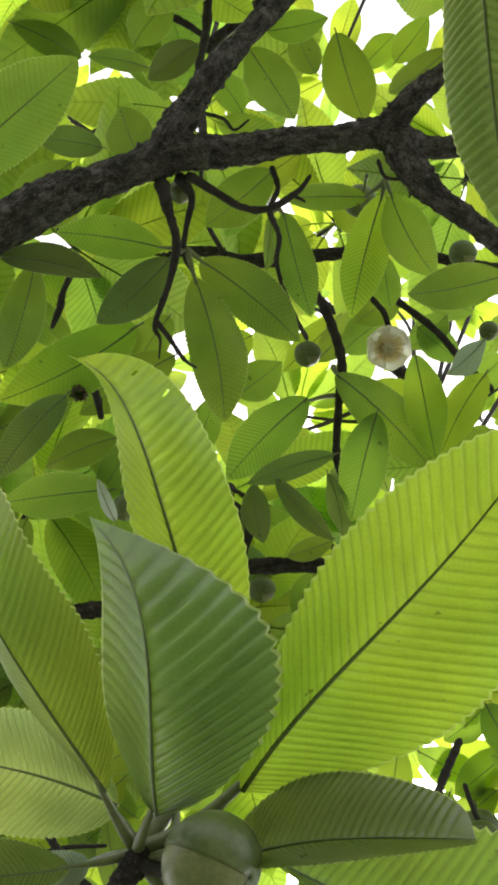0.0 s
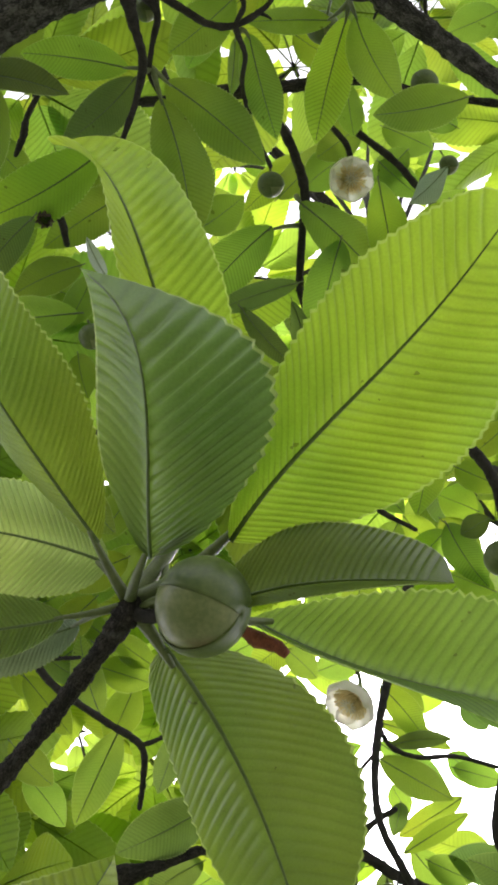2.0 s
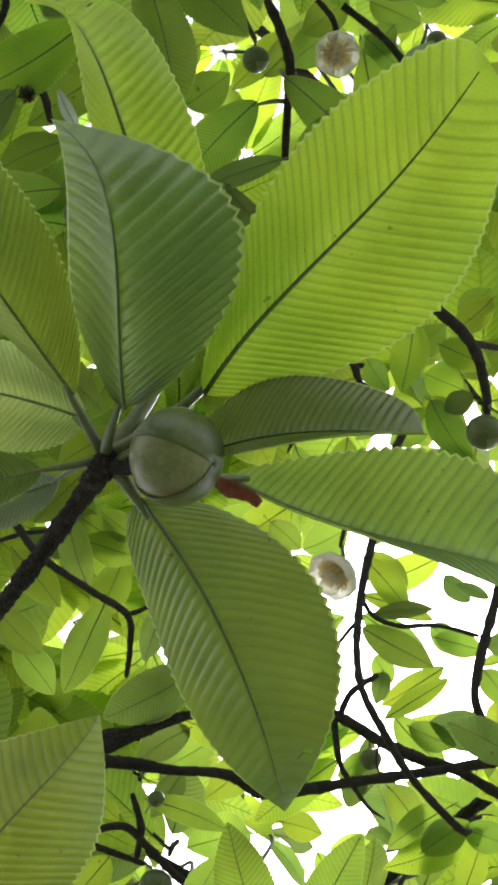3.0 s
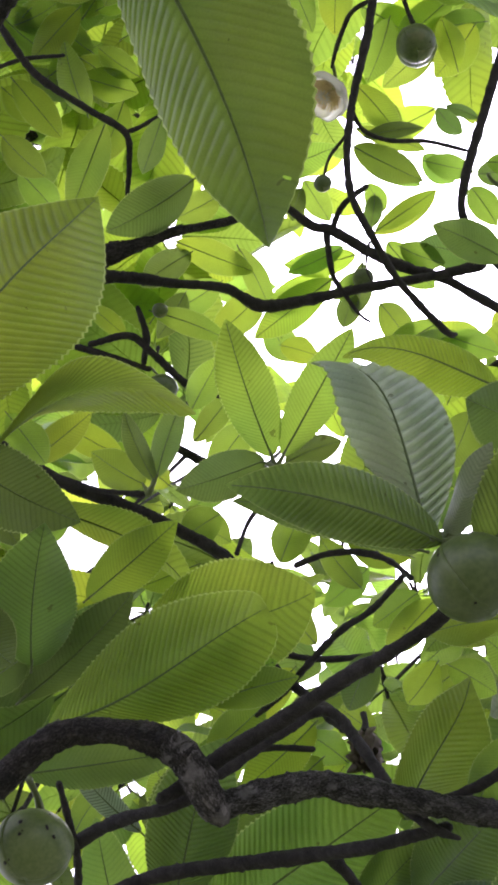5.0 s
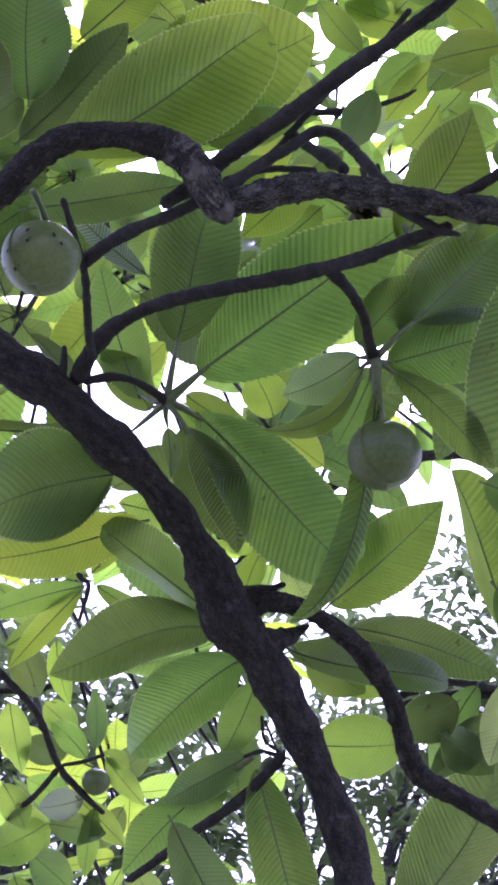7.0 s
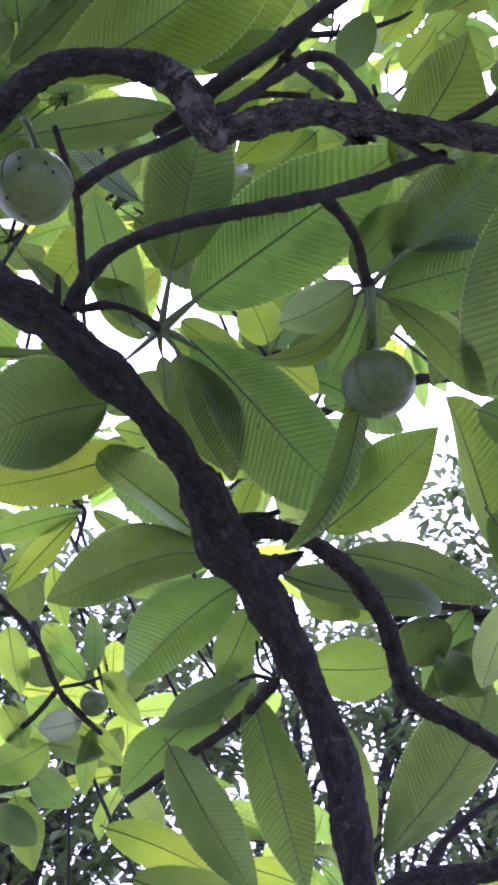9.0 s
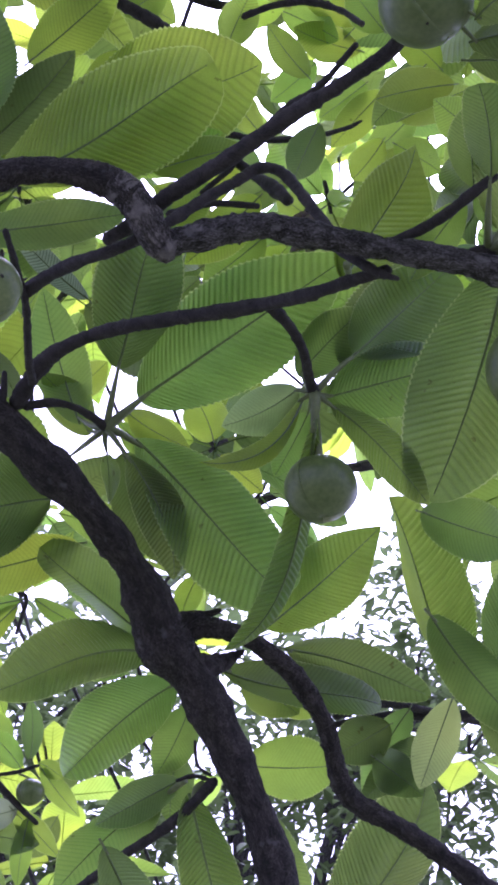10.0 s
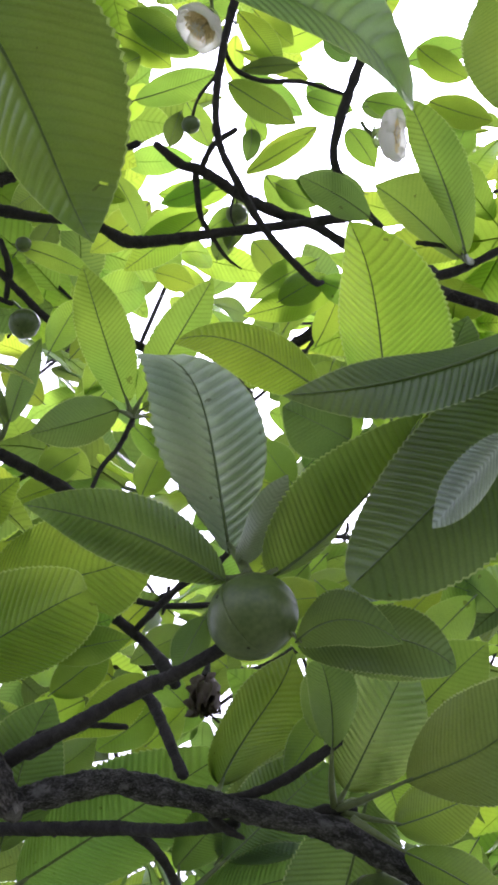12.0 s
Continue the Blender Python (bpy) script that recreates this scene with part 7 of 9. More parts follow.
leaf(upper_boughs, (-0.125, 0.083, 4.085), (-0.171, 0.171, 4.108), 0.057, (-0.077, 0.220, -0.973), bend=0.04, side=-0.019, fold=9, twist=6, blunt=0.4197861648796468)
leaf(upper_boughs, (0.214, 0.292, 4.157), (0.151, 0.359, 4.186), 0.059, (-0.311, 0.108, -0.944), bend=0.08, side=0.021, fold=14, twist=-6, blunt=0.21529144356707372)
leaf(upper_boughs, (0.300, 0.250, 4.171), (0.218, 0.214, 4.158), 0.059, (0.150, 0.017, -0.988), bend=0.08, side=-0.027, fold=4, twist=-1, blunt=0.15997212998485585)
leaf(upper_boughs, (-0.073, 0.774, 4.036), (-0.128, 0.698, 4.080), 0.059, (-0.068, -0.462, -0.884), mat=DARK, bend=0.05, side=-0.024, fold=7, twist=12, blunt=0.1812813300418302)
leaf(upper_boughs, (-0.022, 0.810, 4.031), (0.013, 0.730, 4.044), 0.049, (-0.057, -0.188, -0.981), bend=0.05, side=-0.009, fold=12, twist=-10, blunt=0.5394376567206157)
fruit((-0.078, 0.769, 4.037), 0.0235, (0.000, 0.050, -1.000), "small dark fruit among leaves", stalk=(-0.075, 0.736, 4.044))
fruit((0.281, 1.014, 3.692), 0.0326, (0.000, 0.050, -1.000), "round dark green fruit near a twig", stalk=(0.270, 0.973, 3.701))
leaf(sky_boughs, (0.033, 1.186, 3.561), (0.160, 1.144, 3.592), 0.054, (0.067, -0.456, -0.887), bend=0.04, side=-0.012, fold=9, twist=-8, blunt=0.27473572547577685)
leaf(sky_boughs, (0.191, 1.166, 3.642), (0.298, 1.215, 3.605), 0.047, (-0.080, -0.482, -0.872), bend=0.01, side=-0.003, fold=4, twist=-4, blunt=0.26325728317164976)
leaf(sky_boughs, (0.189, 1.141, 3.663), (0.302, 1.159, 3.620), 0.032, (-0.243, -0.484, -0.841), mat=BRIGHT, bend=0.08, side=0.021, fold=6, twist=-6, blunt=0.43717135926496387)
leaf(sky_boughs, (0.300, 1.173, 3.632), (0.357, 1.219, 3.634), 0.045, (0.235, -0.245, -0.941), bend=0.06, side=-0.030, fold=6, twist=9, blunt=0.24621326379670344)
leaf(sky_boughs, (0.320, 1.223, 3.588), (0.224, 1.284, 3.565), 0.040, (-0.068, -0.457, -0.887), mat=BRIGHT, bend=0.04, side=0.015, fold=10, twist=-7, blunt=0.5261927158949408)
leaf(sky_boughs, (0.107, 1.230, 3.654), (0.151, 1.279, 3.598), 0.046, (-0.132, -0.688, -0.713), bend=0.07, side=0.013, fold=8, twist=11, blunt=0.32225918390280683)
leaf(sky_boughs, (0.192, 1.303, 3.522), (0.074, 1.312, 3.496), 0.047, (0.146, -0.525, -0.838), mat=BRIGHT, bend=0.02, side=0.043, fold=4, twist=7, blunt=0.15250907379959314)
leaf(sky_boughs, (0.243, 1.286, 3.536), (0.323, 1.348, 3.499), 0.056, (-0.009, -0.496, -0.868), bend=0.01, side=-0.040, fold=3, twist=9, blunt=0.4617053260842777)
leaf(sky_boughs, (0.388, 1.195, 3.611), (0.462, 1.189, 3.627), 0.045, (0.148, -0.484, -0.862), mat=DARK, bend=0.07, side=-0.008, fold=3, twist=2, blunt=0.1679793299235989)
leaf(sky_boughs, (0.456, 1.136, 3.661), (0.550, 1.101, 3.662), 0.054, (-0.143, -0.411, -0.900), bend=0.06, side=0.004, fold=10, twist=3, blunt=0.5458422268547628)
leaf(sky_boughs, (0.488, 1.189, 3.615), (0.597, 1.191, 3.594), 0.056, (-0.158, -0.450, -0.879), mat=BRIGHT, bend=0.08, side=0.002, fold=4, twist=-12, blunt=0.2900053201303025)
leaf(sky_boughs, (0.193, 1.377, 3.457), (0.205, 1.321, 3.538), 0.040, (0.055, -0.819, -0.571), mat=DARK, bend=0.02, side=-0.037, fold=4, twist=-1, blunt=0.17848734628258683)
leaf(sky_boughs, (0.053, 1.376, 3.462), (0.159, 1.344, 3.516), 0.054, (0.218, -0.597, -0.772), mat=BRIGHT, bend=0.07, side=0.036, fold=11, twist=-12, blunt=0.3464640828727086)
leaf(sky_boughs, (0.368, 1.378, 3.386), (0.223, 1.440, 3.364), 0.058, (-0.107, -0.546, -0.831), mat=BRIGHT, bend=0.07, side=0.039, fold=4, twist=7, blunt=0.171504594930383)
leaf(sky_boughs, (0.333, 1.382, 3.450), (0.230, 1.431, 3.398), 0.050, (0.094, -0.629, -0.772), bend=0.03, side=-0.023, fold=3, twist=7, blunt=0.17018309681838165)
leaf(sky_boughs, (0.288, 1.473, 3.372), (0.335, 1.402, 3.448), 0.045, (0.039, -0.716, -0.697), bend=0.07, side=-0.009, fold=8, twist=-10, blunt=0.17405549898118097)
leaf(sky_boughs, (0.343, 1.483, 3.362), (0.372, 1.413, 3.405), 0.045, (-0.081, -0.550, -0.831), mat=BRIGHT, bend=0.03, side=-0.022, fold=13, twist=-8, blunt=0.3129887832578329)
leaf(sky_boughs, (0.537, 1.247, 3.563), (0.556, 1.187, 3.584), 0.054, (-0.178, -0.378, -0.909), bend=0.03, side=-0.017, fold=4, twist=-2, blunt=0.17053648196185933)
leaf(sky_boughs, (0.322, 1.111, 3.686), (0.366, 1.151, 3.676), 0.036, (0.072, -0.309, -0.948), mat=DARK, bend=0.06, side=-0.042, fold=5, twist=-10, blunt=0.5386498755052602)
leaf(sky_boughs, (0.207, 1.133, 3.802), (0.277, 1.176, 3.776), 0.056, (-0.065, -0.444, -0.894), mat=BRIGHT, bend=0.06, side=-0.029, fold=8, twist=2, blunt=0.3534516711251551)
leaf(sky_boughs, (0.020, 1.145, 3.796), (0.096, 1.195, 3.808), 0.057, (0.320, -0.268, -0.909), bend=0.02, side=-0.009, fold=6, twist=-0, blunt=0.36252363393820297)
leaf(sky_boughs, (0.072, 1.206, 3.742), (0.012, 1.180, 3.783), 0.047, (-0.253, -0.605, -0.755), bend=0.07, side=-0.037, fold=9, twist=5, blunt=0.27555517193913187)
leaf(sky_boughs, (0.102, 1.220, 3.596), (0.088, 1.264, 3.563), 0.036, (0.084, -0.582, -0.809), mat=DARK, bend=0.06, side=-0.035, fold=12, twist=-6, blunt=0.36677483315815157)
leaf(sky_boughs, (0.239, 1.245, 3.571), (0.209, 1.203, 3.580), 0.036, (0.128, -0.295, -0.947), bend=0.03, side=0.038, fold=7, twist=11, blunt=0.3893146040301656)
leaf(left_boughs, (-0.345, 0.763, 3.688), (-0.229, 0.844, 3.650), 0.068, (-0.006, -0.416, -0.909), bend=0.05, side=0.032, fold=10, twist=13, blunt=0.23576390333458264)
leaf(left_boughs, (-0.215, 0.897, 3.694), (-0.298, 0.942, 3.657), 0.061, (0.184, -0.407, -0.895), mat=BRIGHT, bend=0.06, side=-0.043, fold=7, twist=-11, blunt=0.365853233211082)
leaf(left_boughs, (-0.185, 0.896, 3.748), (-0.228, 0.973, 3.742), 0.054, (-0.065, -0.104, -0.993), bend=0.07, side=-0.001, fold=9, twist=-13, blunt=0.3785688154939411)
leaf(left_boughs, (-0.281, 0.917, 3.793), (-0.371, 0.920, 3.843), 0.065, (-0.450, -0.399, -0.799), bend=0.04, side=-0.011, fold=10, twist=6, blunt=0.40003970900993535)
leaf(left_boughs, (-0.141, 0.877, 3.754), (-0.197, 0.826, 3.762), 0.054, (0.118, -0.282, -0.952), mat=BRIGHT, bend=0.04, side=0.020, fold=7, twist=-11, blunt=0.5151994727736076)
leaf(left_boughs, (-0.197, 1.015, 3.706), (-0.109, 0.951, 3.702), 0.063, (-0.200, -0.215, -0.956), bend=0.06, side=-0.017, fold=8, twist=10, blunt=0.3296167817458776)
leaf(left_boughs, (-0.267, 1.044, 3.696), (-0.182, 1.089, 3.654), 0.054, (-0.120, -0.551, -0.826), mat=BRIGHT, bend=0.03, side=0.029, fold=5, twist=12, blunt=0.23958941565294567)
leaf(left_boughs, (-0.347, 1.064, 3.689), (-0.277, 1.118, 3.705), 0.045, (0.398, -0.250, -0.883), mat=DARK, bend=0.07, side=-0.035, fold=9, twist=-11, blunt=0.27468701745040097)
leaf(left_boughs, (-0.387, 0.990, 3.715), (-0.304, 1.047, 3.698), 0.063, (0.111, -0.422, -0.900), bend=0.03, side=-0.037, fold=3, twist=2, blunt=0.4589619853004243)
leaf(left_boughs, (0.033, 0.956, 3.514), (0.079, 0.990, 3.495), 0.041, (-0.055, -0.432, -0.900), bend=0.02, side=0.029, fold=9, twist=12, blunt=0.27515039781531075)
leaf(left_boughs, (-0.316, 0.613, 3.846), (-0.301, 0.692, 3.867), 0.054, (0.236, 0.208, -0.949), mat=BRIGHT, bend=0.04, side=-0.033, fold=4, twist=8, blunt=0.18279398522260717)
leaf(left_boughs, (-0.351, 0.592, 3.960), (-0.306, 0.498, 3.971), 0.056, (0.084, -0.073, -0.994), bend=0.05, side=-0.023, fold=4, twist=14, blunt=0.18372988640907142)
leaf(gap_twigs, (0.365, 0.884, 3.963), (0.296, 0.864, 3.984), 0.069, (-0.195, -0.321, -0.927), mat=BRIGHT, bend=0.04, side=-0.006, fold=6, twist=1, blunt=0.38079312046259295)
leaf(gap_twigs, (0.429, 0.807, 3.990), (0.371, 0.880, 4.015), 0.069, (-0.415, -0.017, -0.910), bend=0.04, side=-0.023, fold=5, twist=0, blunt=0.17457693366009078)
leaf(gap_twigs, (0.286, 0.862, 4.077), (0.350, 0.813, 4.140), 0.062, (0.243, -0.630, -0.737), bend=0.04, side=0.018, fold=10, twist=12, blunt=0.1692124447333881)
leaf(gap_twigs, (0.238, 0.899, 3.958), (0.299, 0.951, 3.936), 0.059, (-0.089, -0.304, -0.949), mat=BRIGHT, bend=0.07, side=-0.027, fold=9, twist=-10, blunt=0.26440732444125314)
leaf(gap_twigs, (0.421, 1.030, 3.912), (0.339, 1.033, 3.884), 0.058, (0.280, -0.431, -0.858), bend=0.08, side=-0.011, fold=8, twist=-2, blunt=0.18941238841973312)
leaf(gap_twigs, (0.202, 0.827, 4.089), (0.270, 0.876, 4.118), 0.062, (0.381, 0.018, -0.924), mat=BRIGHT, bend=0.05, side=-0.007, fold=9, twist=-6, blunt=0.27557179146964667)
leaf(sky_boughs, (0.006, 1.104, 3.699), (0.107, 1.162, 3.686), 0.058, (0.105, -0.397, -0.912), bend=0.03, side=0.023, fold=8, twist=7, blunt=0.37243366539500744)
leaf(sky_boughs, (-0.010, 1.154, 3.723), (0.080, 1.198, 3.706), 0.055, (0.055, -0.440, -0.897), mat=BRIGHT, bend=0.02, side=0.036, fold=5, twist=5, blunt=0.4116392461667031)
leaf(sky_boughs, (0.125, 1.168, 3.708), (0.028, 1.160, 3.754), 0.048, (-0.345, -0.496, -0.797), bend=0.02, side=0.023, fold=14, twist=-10, blunt=0.37989157148694686)
leaf(sky_boughs, (-0.033, 1.204, 3.680), (0.030, 1.172, 3.684), 0.055, (-0.109, -0.348, -0.931), bend=0.02, side=-0.005, fold=8, twist=3, blunt=0.4767202755438562)
leaf(sky_boughs, (0.038, 1.237, 3.716), (-0.018, 1.308, 3.706), 0.047, (-0.115, -0.225, -0.968), mat=BRIGHT, bend=0.02, side=0.014, fold=11, twist=-11, blunt=0.5319058329424684)
limb(elbow_limb, [(0.051, 1.693, 2.861, 0.0039), (0.085, 1.667, 2.877, 0.0047), (0.115, 1.637, 2.897, 0.0050), (0.161, 1.594, 2.925, 0.0054), (0.206, 1.567, 2.943, 0.0050), (0.246, 1.493, 2.931, 0.0042)], "branch")
limb(elbow_limb, [(0.055, 1.625, 2.904, 0.0070), (0.077, 1.641, 2.894, 0.0085), (0.116, 1.667, 2.878, 0.0070), (0.145, 1.651, 2.829, 0.0098), (0.165, 1.634, 2.781, 0.0081)], "branch")
limb(elbow_limb, [(0.091, 1.327, 2.724, 0.0039), (0.127, 1.316, 2.733, 0.0042), (0.164, 1.302, 2.719, 0.0042), (0.195, 1.297, 2.698, 0.0038), (0.213, 1.275, 2.639, 0.0031)], "twig")
leaf(left_boughs, (-0.239, 2.551, 2.773), (-0.376, 2.528, 2.829), 0.044, (-0.065, -0.854, -0.516), mat=BRIGHT, bend=0.03, side=0.021, fold=7, twist=-13, blunt=0.43047069140552074)
leaf(left_boughs, (-0.249, 2.561, 2.760), (-0.439, 2.620, 2.729), 0.055, (-0.132, -0.761, -0.635), bend=0.02, side=-0.021, fold=11, twist=-5, blunt=0.4748304033436026)
leaf(left_boughs, (-0.254, 2.567, 2.752), (-0.384, 2.669, 2.650), 0.049, (-0.018, -0.721, -0.693), mat=BRIGHT, bend=0.05, side=-0.011, fold=8, twist=10, blunt=0.20209781325244336)
leaf(left_boughs, (-0.235, 2.643, 2.818), (-0.128, 2.715, 2.797), 0.039, (0.338, -0.688, -0.642), bend=0.03, side=-0.039, fold=7, twist=11, blunt=0.21774510186114945)
leaf(left_boughs, (-0.421, 2.800, 2.779), (-0.295, 2.728, 2.840), 0.051, (-0.082, -0.724, -0.685), bend=0.04, side=-0.021, fold=8, twist=13, blunt=0.4203586349583083)
leaf(left_boughs, (-0.245, 2.630, 2.835), (-0.165, 2.548, 2.907), 0.041, (-0.033, -0.682, -0.731), mat=BRIGHT, bend=0.06, side=-0.019, fold=11, twist=6, blunt=0.1754093812179261)
leaf(left_boughs, (-0.462, 2.807, 2.932), (-0.371, 2.834, 2.849), 0.057, (-0.061, -0.926, -0.371), bend=0.08, side=0.024, fold=6, twist=10, blunt=0.37289000757900737)
leaf(left_boughs, (-0.322, 2.792, 2.789), (-0.296, 2.889, 2.703), 0.048, (0.185, -0.681, -0.708), mat=BRIGHT, bend=0.04, side=-0.043, fold=12, twist=5, blunt=0.17025222769240758)
limb(left_boughs, [(-0.275, 2.523, 2.808, 0.0041), (-0.254, 2.551, 2.772, 0.0051), (-0.239, 2.561, 2.760, 0.0046), (-0.254, 2.599, 2.712, 0.0031)], "twig")
leaf(right_boughs, (0.381, 1.570, 2.716), (0.316, 1.642, 2.644), 0.057, (-0.092, -0.745, -0.661), mat=LEAF, bend=0.06, side=-0.033, fold=9, twist=6, blunt=0.2928593529342266)
leaf(right_boughs, (0.370, 1.611, 2.675), (0.448, 1.657, 2.650), 0.047, (0.105, -0.609, -0.787), mat=DARK, bend=0.07, side=0.032, fold=5, twist=-0, blunt=0.5296878992064568)
leaf(right_boughs, (0.316, 1.594, 2.910), (0.406, 1.540, 2.916), 0.050, (-0.286, -0.553, -0.783), mat=LEAF, bend=0.07, side=0.010, fold=11, twist=9, blunt=0.2424388573391368)
leaf(right_boughs, (0.532, 1.424, 2.781), (0.462, 1.461, 2.711), 0.059, (0.070, -0.853, -0.518), mat=LEAF, bend=0.05, side=-0.006, fold=8, twist=-11, blunt=0.29496449590082474)
leaf(right_boughs, (0.441, 1.538, 2.815), (0.507, 1.472, 2.857), 0.053, (-0.171, -0.647, -0.743), mat=BRIGHT, bend=0.08, side=-0.015, fold=12, twist=-7, blunt=0.1549783651926969)
leaf(right_boughs, (0.382, 2.071, 2.707), (0.337, 2.044, 2.790), 0.056, (-0.212, -0.888, -0.408), mat=LEAF, bend=0.06, side=0.008, fold=7, twist=4, blunt=0.4807692115401171)
leaf(right_boughs, (0.592, 1.801, 2.680), (0.528, 1.865, 2.603), 0.061, (-0.166, -0.821, -0.547), mat=LEAF, bend=0.03, side=0.020, fold=3, twist=4, blunt=0.1881188102607724)
leaf(right_boughs, (0.343, 1.681, 2.963), (0.267, 1.742, 2.930), 0.047, (-0.163, -0.615, -0.771), mat=LEAF, bend=0.06, side=0.003, fold=9, twist=-2, blunt=0.21847816893627603)
leaf(right_boughs, (0.584, 2.264, 2.639), (0.689, 2.187, 2.700), 0.071, (-0.257, -0.795, -0.549), mat=BRIGHT, bend=0.06, side=0.019, fold=7, twist=3, blunt=0.3284860901972163)
leaf(upper_boughs, (0.306, 0.909, 3.922), (0.242, 0.982, 3.934), 0.061, (-0.351, -0.156, -0.923), bend=0.04, side=0.039, fold=11, twist=-12, blunt=0.4679102791233577)
leaf(upper_boughs, (0.363, 1.023, 4.002), (0.230, 1.067, 3.977), 0.070, (0.017, -0.469, -0.883), mat=BRIGHT, bend=0.07, side=-0.034, fold=5, twist=-12, blunt=0.27682993842908743)
leaf(upper_boughs, (0.206, 1.030, 3.993), (0.329, 1.095, 3.955), 0.070, (-0.066, -0.407, -0.911), bend=0.06, side=0.037, fold=4, twist=-1, blunt=0.3343988495952691)
leaf(upper_boughs, (0.340, 1.068, 3.940), (0.249, 1.156, 3.921), 0.062, (-0.188, -0.386, -0.903), bend=0.07, side=-0.006, fold=8, twist=1, blunt=0.3265698791993539)
leaf(upper_boughs, (-0.566, -0.172, 4.222), (-0.436, -0.116, 4.187), 0.056, (-0.207, -0.119, -0.971), bend=0.07, side=0.024, fold=11, twist=3, blunt=0.5245185081976252)
leaf(upper_boughs, (-0.541, -0.216, 4.284), (-0.604, -0.081, 4.289), 0.065, (0.191, 0.121, -0.974), mat=BRIGHT, bend=0.05, side=0.003, fold=11, twist=10, blunt=0.5378660872323019)
leaf(upper_boughs, (-0.470, -0.200, 4.284), (-0.381, -0.132, 4.293), 0.058, (0.095, 0.010, -0.995), bend=0.01, side=0.009, fold=13, twist=14, blunt=0.19142521955632846)
leaf(upper_boughs, (0.353, 1.205, 3.961), (0.233, 1.251, 3.931), 0.063, (0.009, -0.537, -0.844), mat=BRIGHT, bend=0.01, side=0.028, fold=7, twist=-11, blunt=0.3177829137012308)
leaf(upper_boughs, (-0.521, 0.286, 4.122), (-0.430, 0.377, 4.106), 0.063, (0.083, -0.254, -0.964), bend=0.02, side=-0.040, fold=5, twist=-14, blunt=0.5412039876016493)
leaf(upper_boughs, (-0.564, 0.430, 4.140), (-0.456, 0.377, 4.161), 0.065, (0.133, -0.127, -0.983), mat=BRIGHT, bend=0.03, side=-0.042, fold=11, twist=-3, blunt=0.38079629610724686)
leaf(upper_boughs, (-0.007, 0.394, 4.226), (0.089, 0.288, 4.237), 0.066, (-0.025, -0.126, -0.992), bend=0.08, side=-0.002, fold=13, twist=5, blunt=0.5027156780787908)
leaf(upper_boughs, (0.097, 0.429, 4.224), (0.201, 0.472, 4.206), 0.066, (-0.085, -0.190, -0.978), mat=BRIGHT, bend=0.04, side=-0.010, fold=8, twist=-3, blunt=0.23624791562952643)
leaf(upper_boughs, (0.261, 0.442, 4.229), (0.332, 0.360, 4.222), 0.066, (-0.187, -0.080, -0.979), bend=0.04, side=-0.020, fold=11, twist=5, blunt=0.23046256692179004)
leaf(upper_boughs, (0.030, 0.319, 4.296), (-0.069, 0.431, 4.306), 0.060, (-0.112, -0.011, -0.994), mat=BRIGHT, bend=0.06, side=0.006, fold=11, twist=10, blunt=0.2927956961529451)
leaf(left_boughs, (0.312, 1.718, 3.342), (0.196, 1.708, 3.408), 0.055, (-0.361, -0.590, -0.722), mat=BRIGHT, bend=0.07, side=0.023, fold=8, twist=4, blunt=0.2466232876975829)
leaf(left_boughs, (0.280, 1.768, 3.364), (0.353, 1.716, 3.440), 0.056, (0.130, -0.759, -0.637), mat=LEAF, bend=0.07, side=-0.013, fold=11, twist=-2, blunt=0.24929568712184252)
leaf(left_boughs, (0.179, 1.691, 3.364), (0.086, 1.719, 3.319), 0.054, (0.179, -0.627, -0.758), mat=BRIGHT, bend=0.03, side=0.043, fold=6, twist=5, blunt=0.48608396622066974)
leaf(left_boughs, (0.212, 1.731, 3.196), (0.145, 1.690, 3.274), 0.052, (-0.276, -0.731, -0.624), mat=LEAF, bend=0.02, side=0.031, fold=9, twist=10, blunt=0.3972616806458727)
leaf(left_boughs, (0.329, 1.743, 3.186), (0.252, 1.810, 3.125), 0.058, (-0.022, -0.685, -0.728), mat=BRIGHT, bend=0.02, side=-0.009, fold=10, twist=-4, blunt=0.20722166044362234)
leaf(left_boughs, (0.384, 1.762, 3.169), (0.305, 1.810, 3.102), 0.058, (0.077, -0.768, -0.636), mat=LEAF, bend=0.03, side=0.030, fold=3, twist=-10, blunt=0.34604520315400633)
leaf(left_boughs, (0.418, 1.715, 3.212), (0.339, 1.676, 3.251), 0.058, (-0.135, -0.554, -0.822), mat=BRIGHT, bend=0.02, side=-0.042, fold=3, twist=1, blunt=0.21782242178020234)
leaf(left_boughs, (-0.060, 2.208, 2.906), (0.046, 2.287, 2.899), 0.061, (0.381, -0.577, -0.723), mat=BRIGHT, bend=0.07, side=-0.036, fold=7, twist=12, blunt=0.43707670951321065)
leaf(left_boughs, (0.006, 2.310, 2.883), (-0.078, 2.239, 2.914), 0.048, (0.256, -0.622, -0.740), mat=LEAF, bend=0.02, side=0.036, fold=3, twist=-12, blunt=0.229726805676437)
leaf(left_boughs, (0.142, 1.799, 3.136), (0.073, 1.743, 3.209), 0.052, (-0.149, -0.712, -0.686), mat=LEAF, bend=0.06, side=0.027, fold=8, twist=8, blunt=0.279624195328803)
leaf(left_boughs, (0.007, 1.696, 3.492), (-0.077, 1.765, 3.439), 0.056, (0.068, -0.557, -0.828), mat=LEAF, bend=0.07, side=0.016, fold=10, twist=1, blunt=0.49524775306512525)
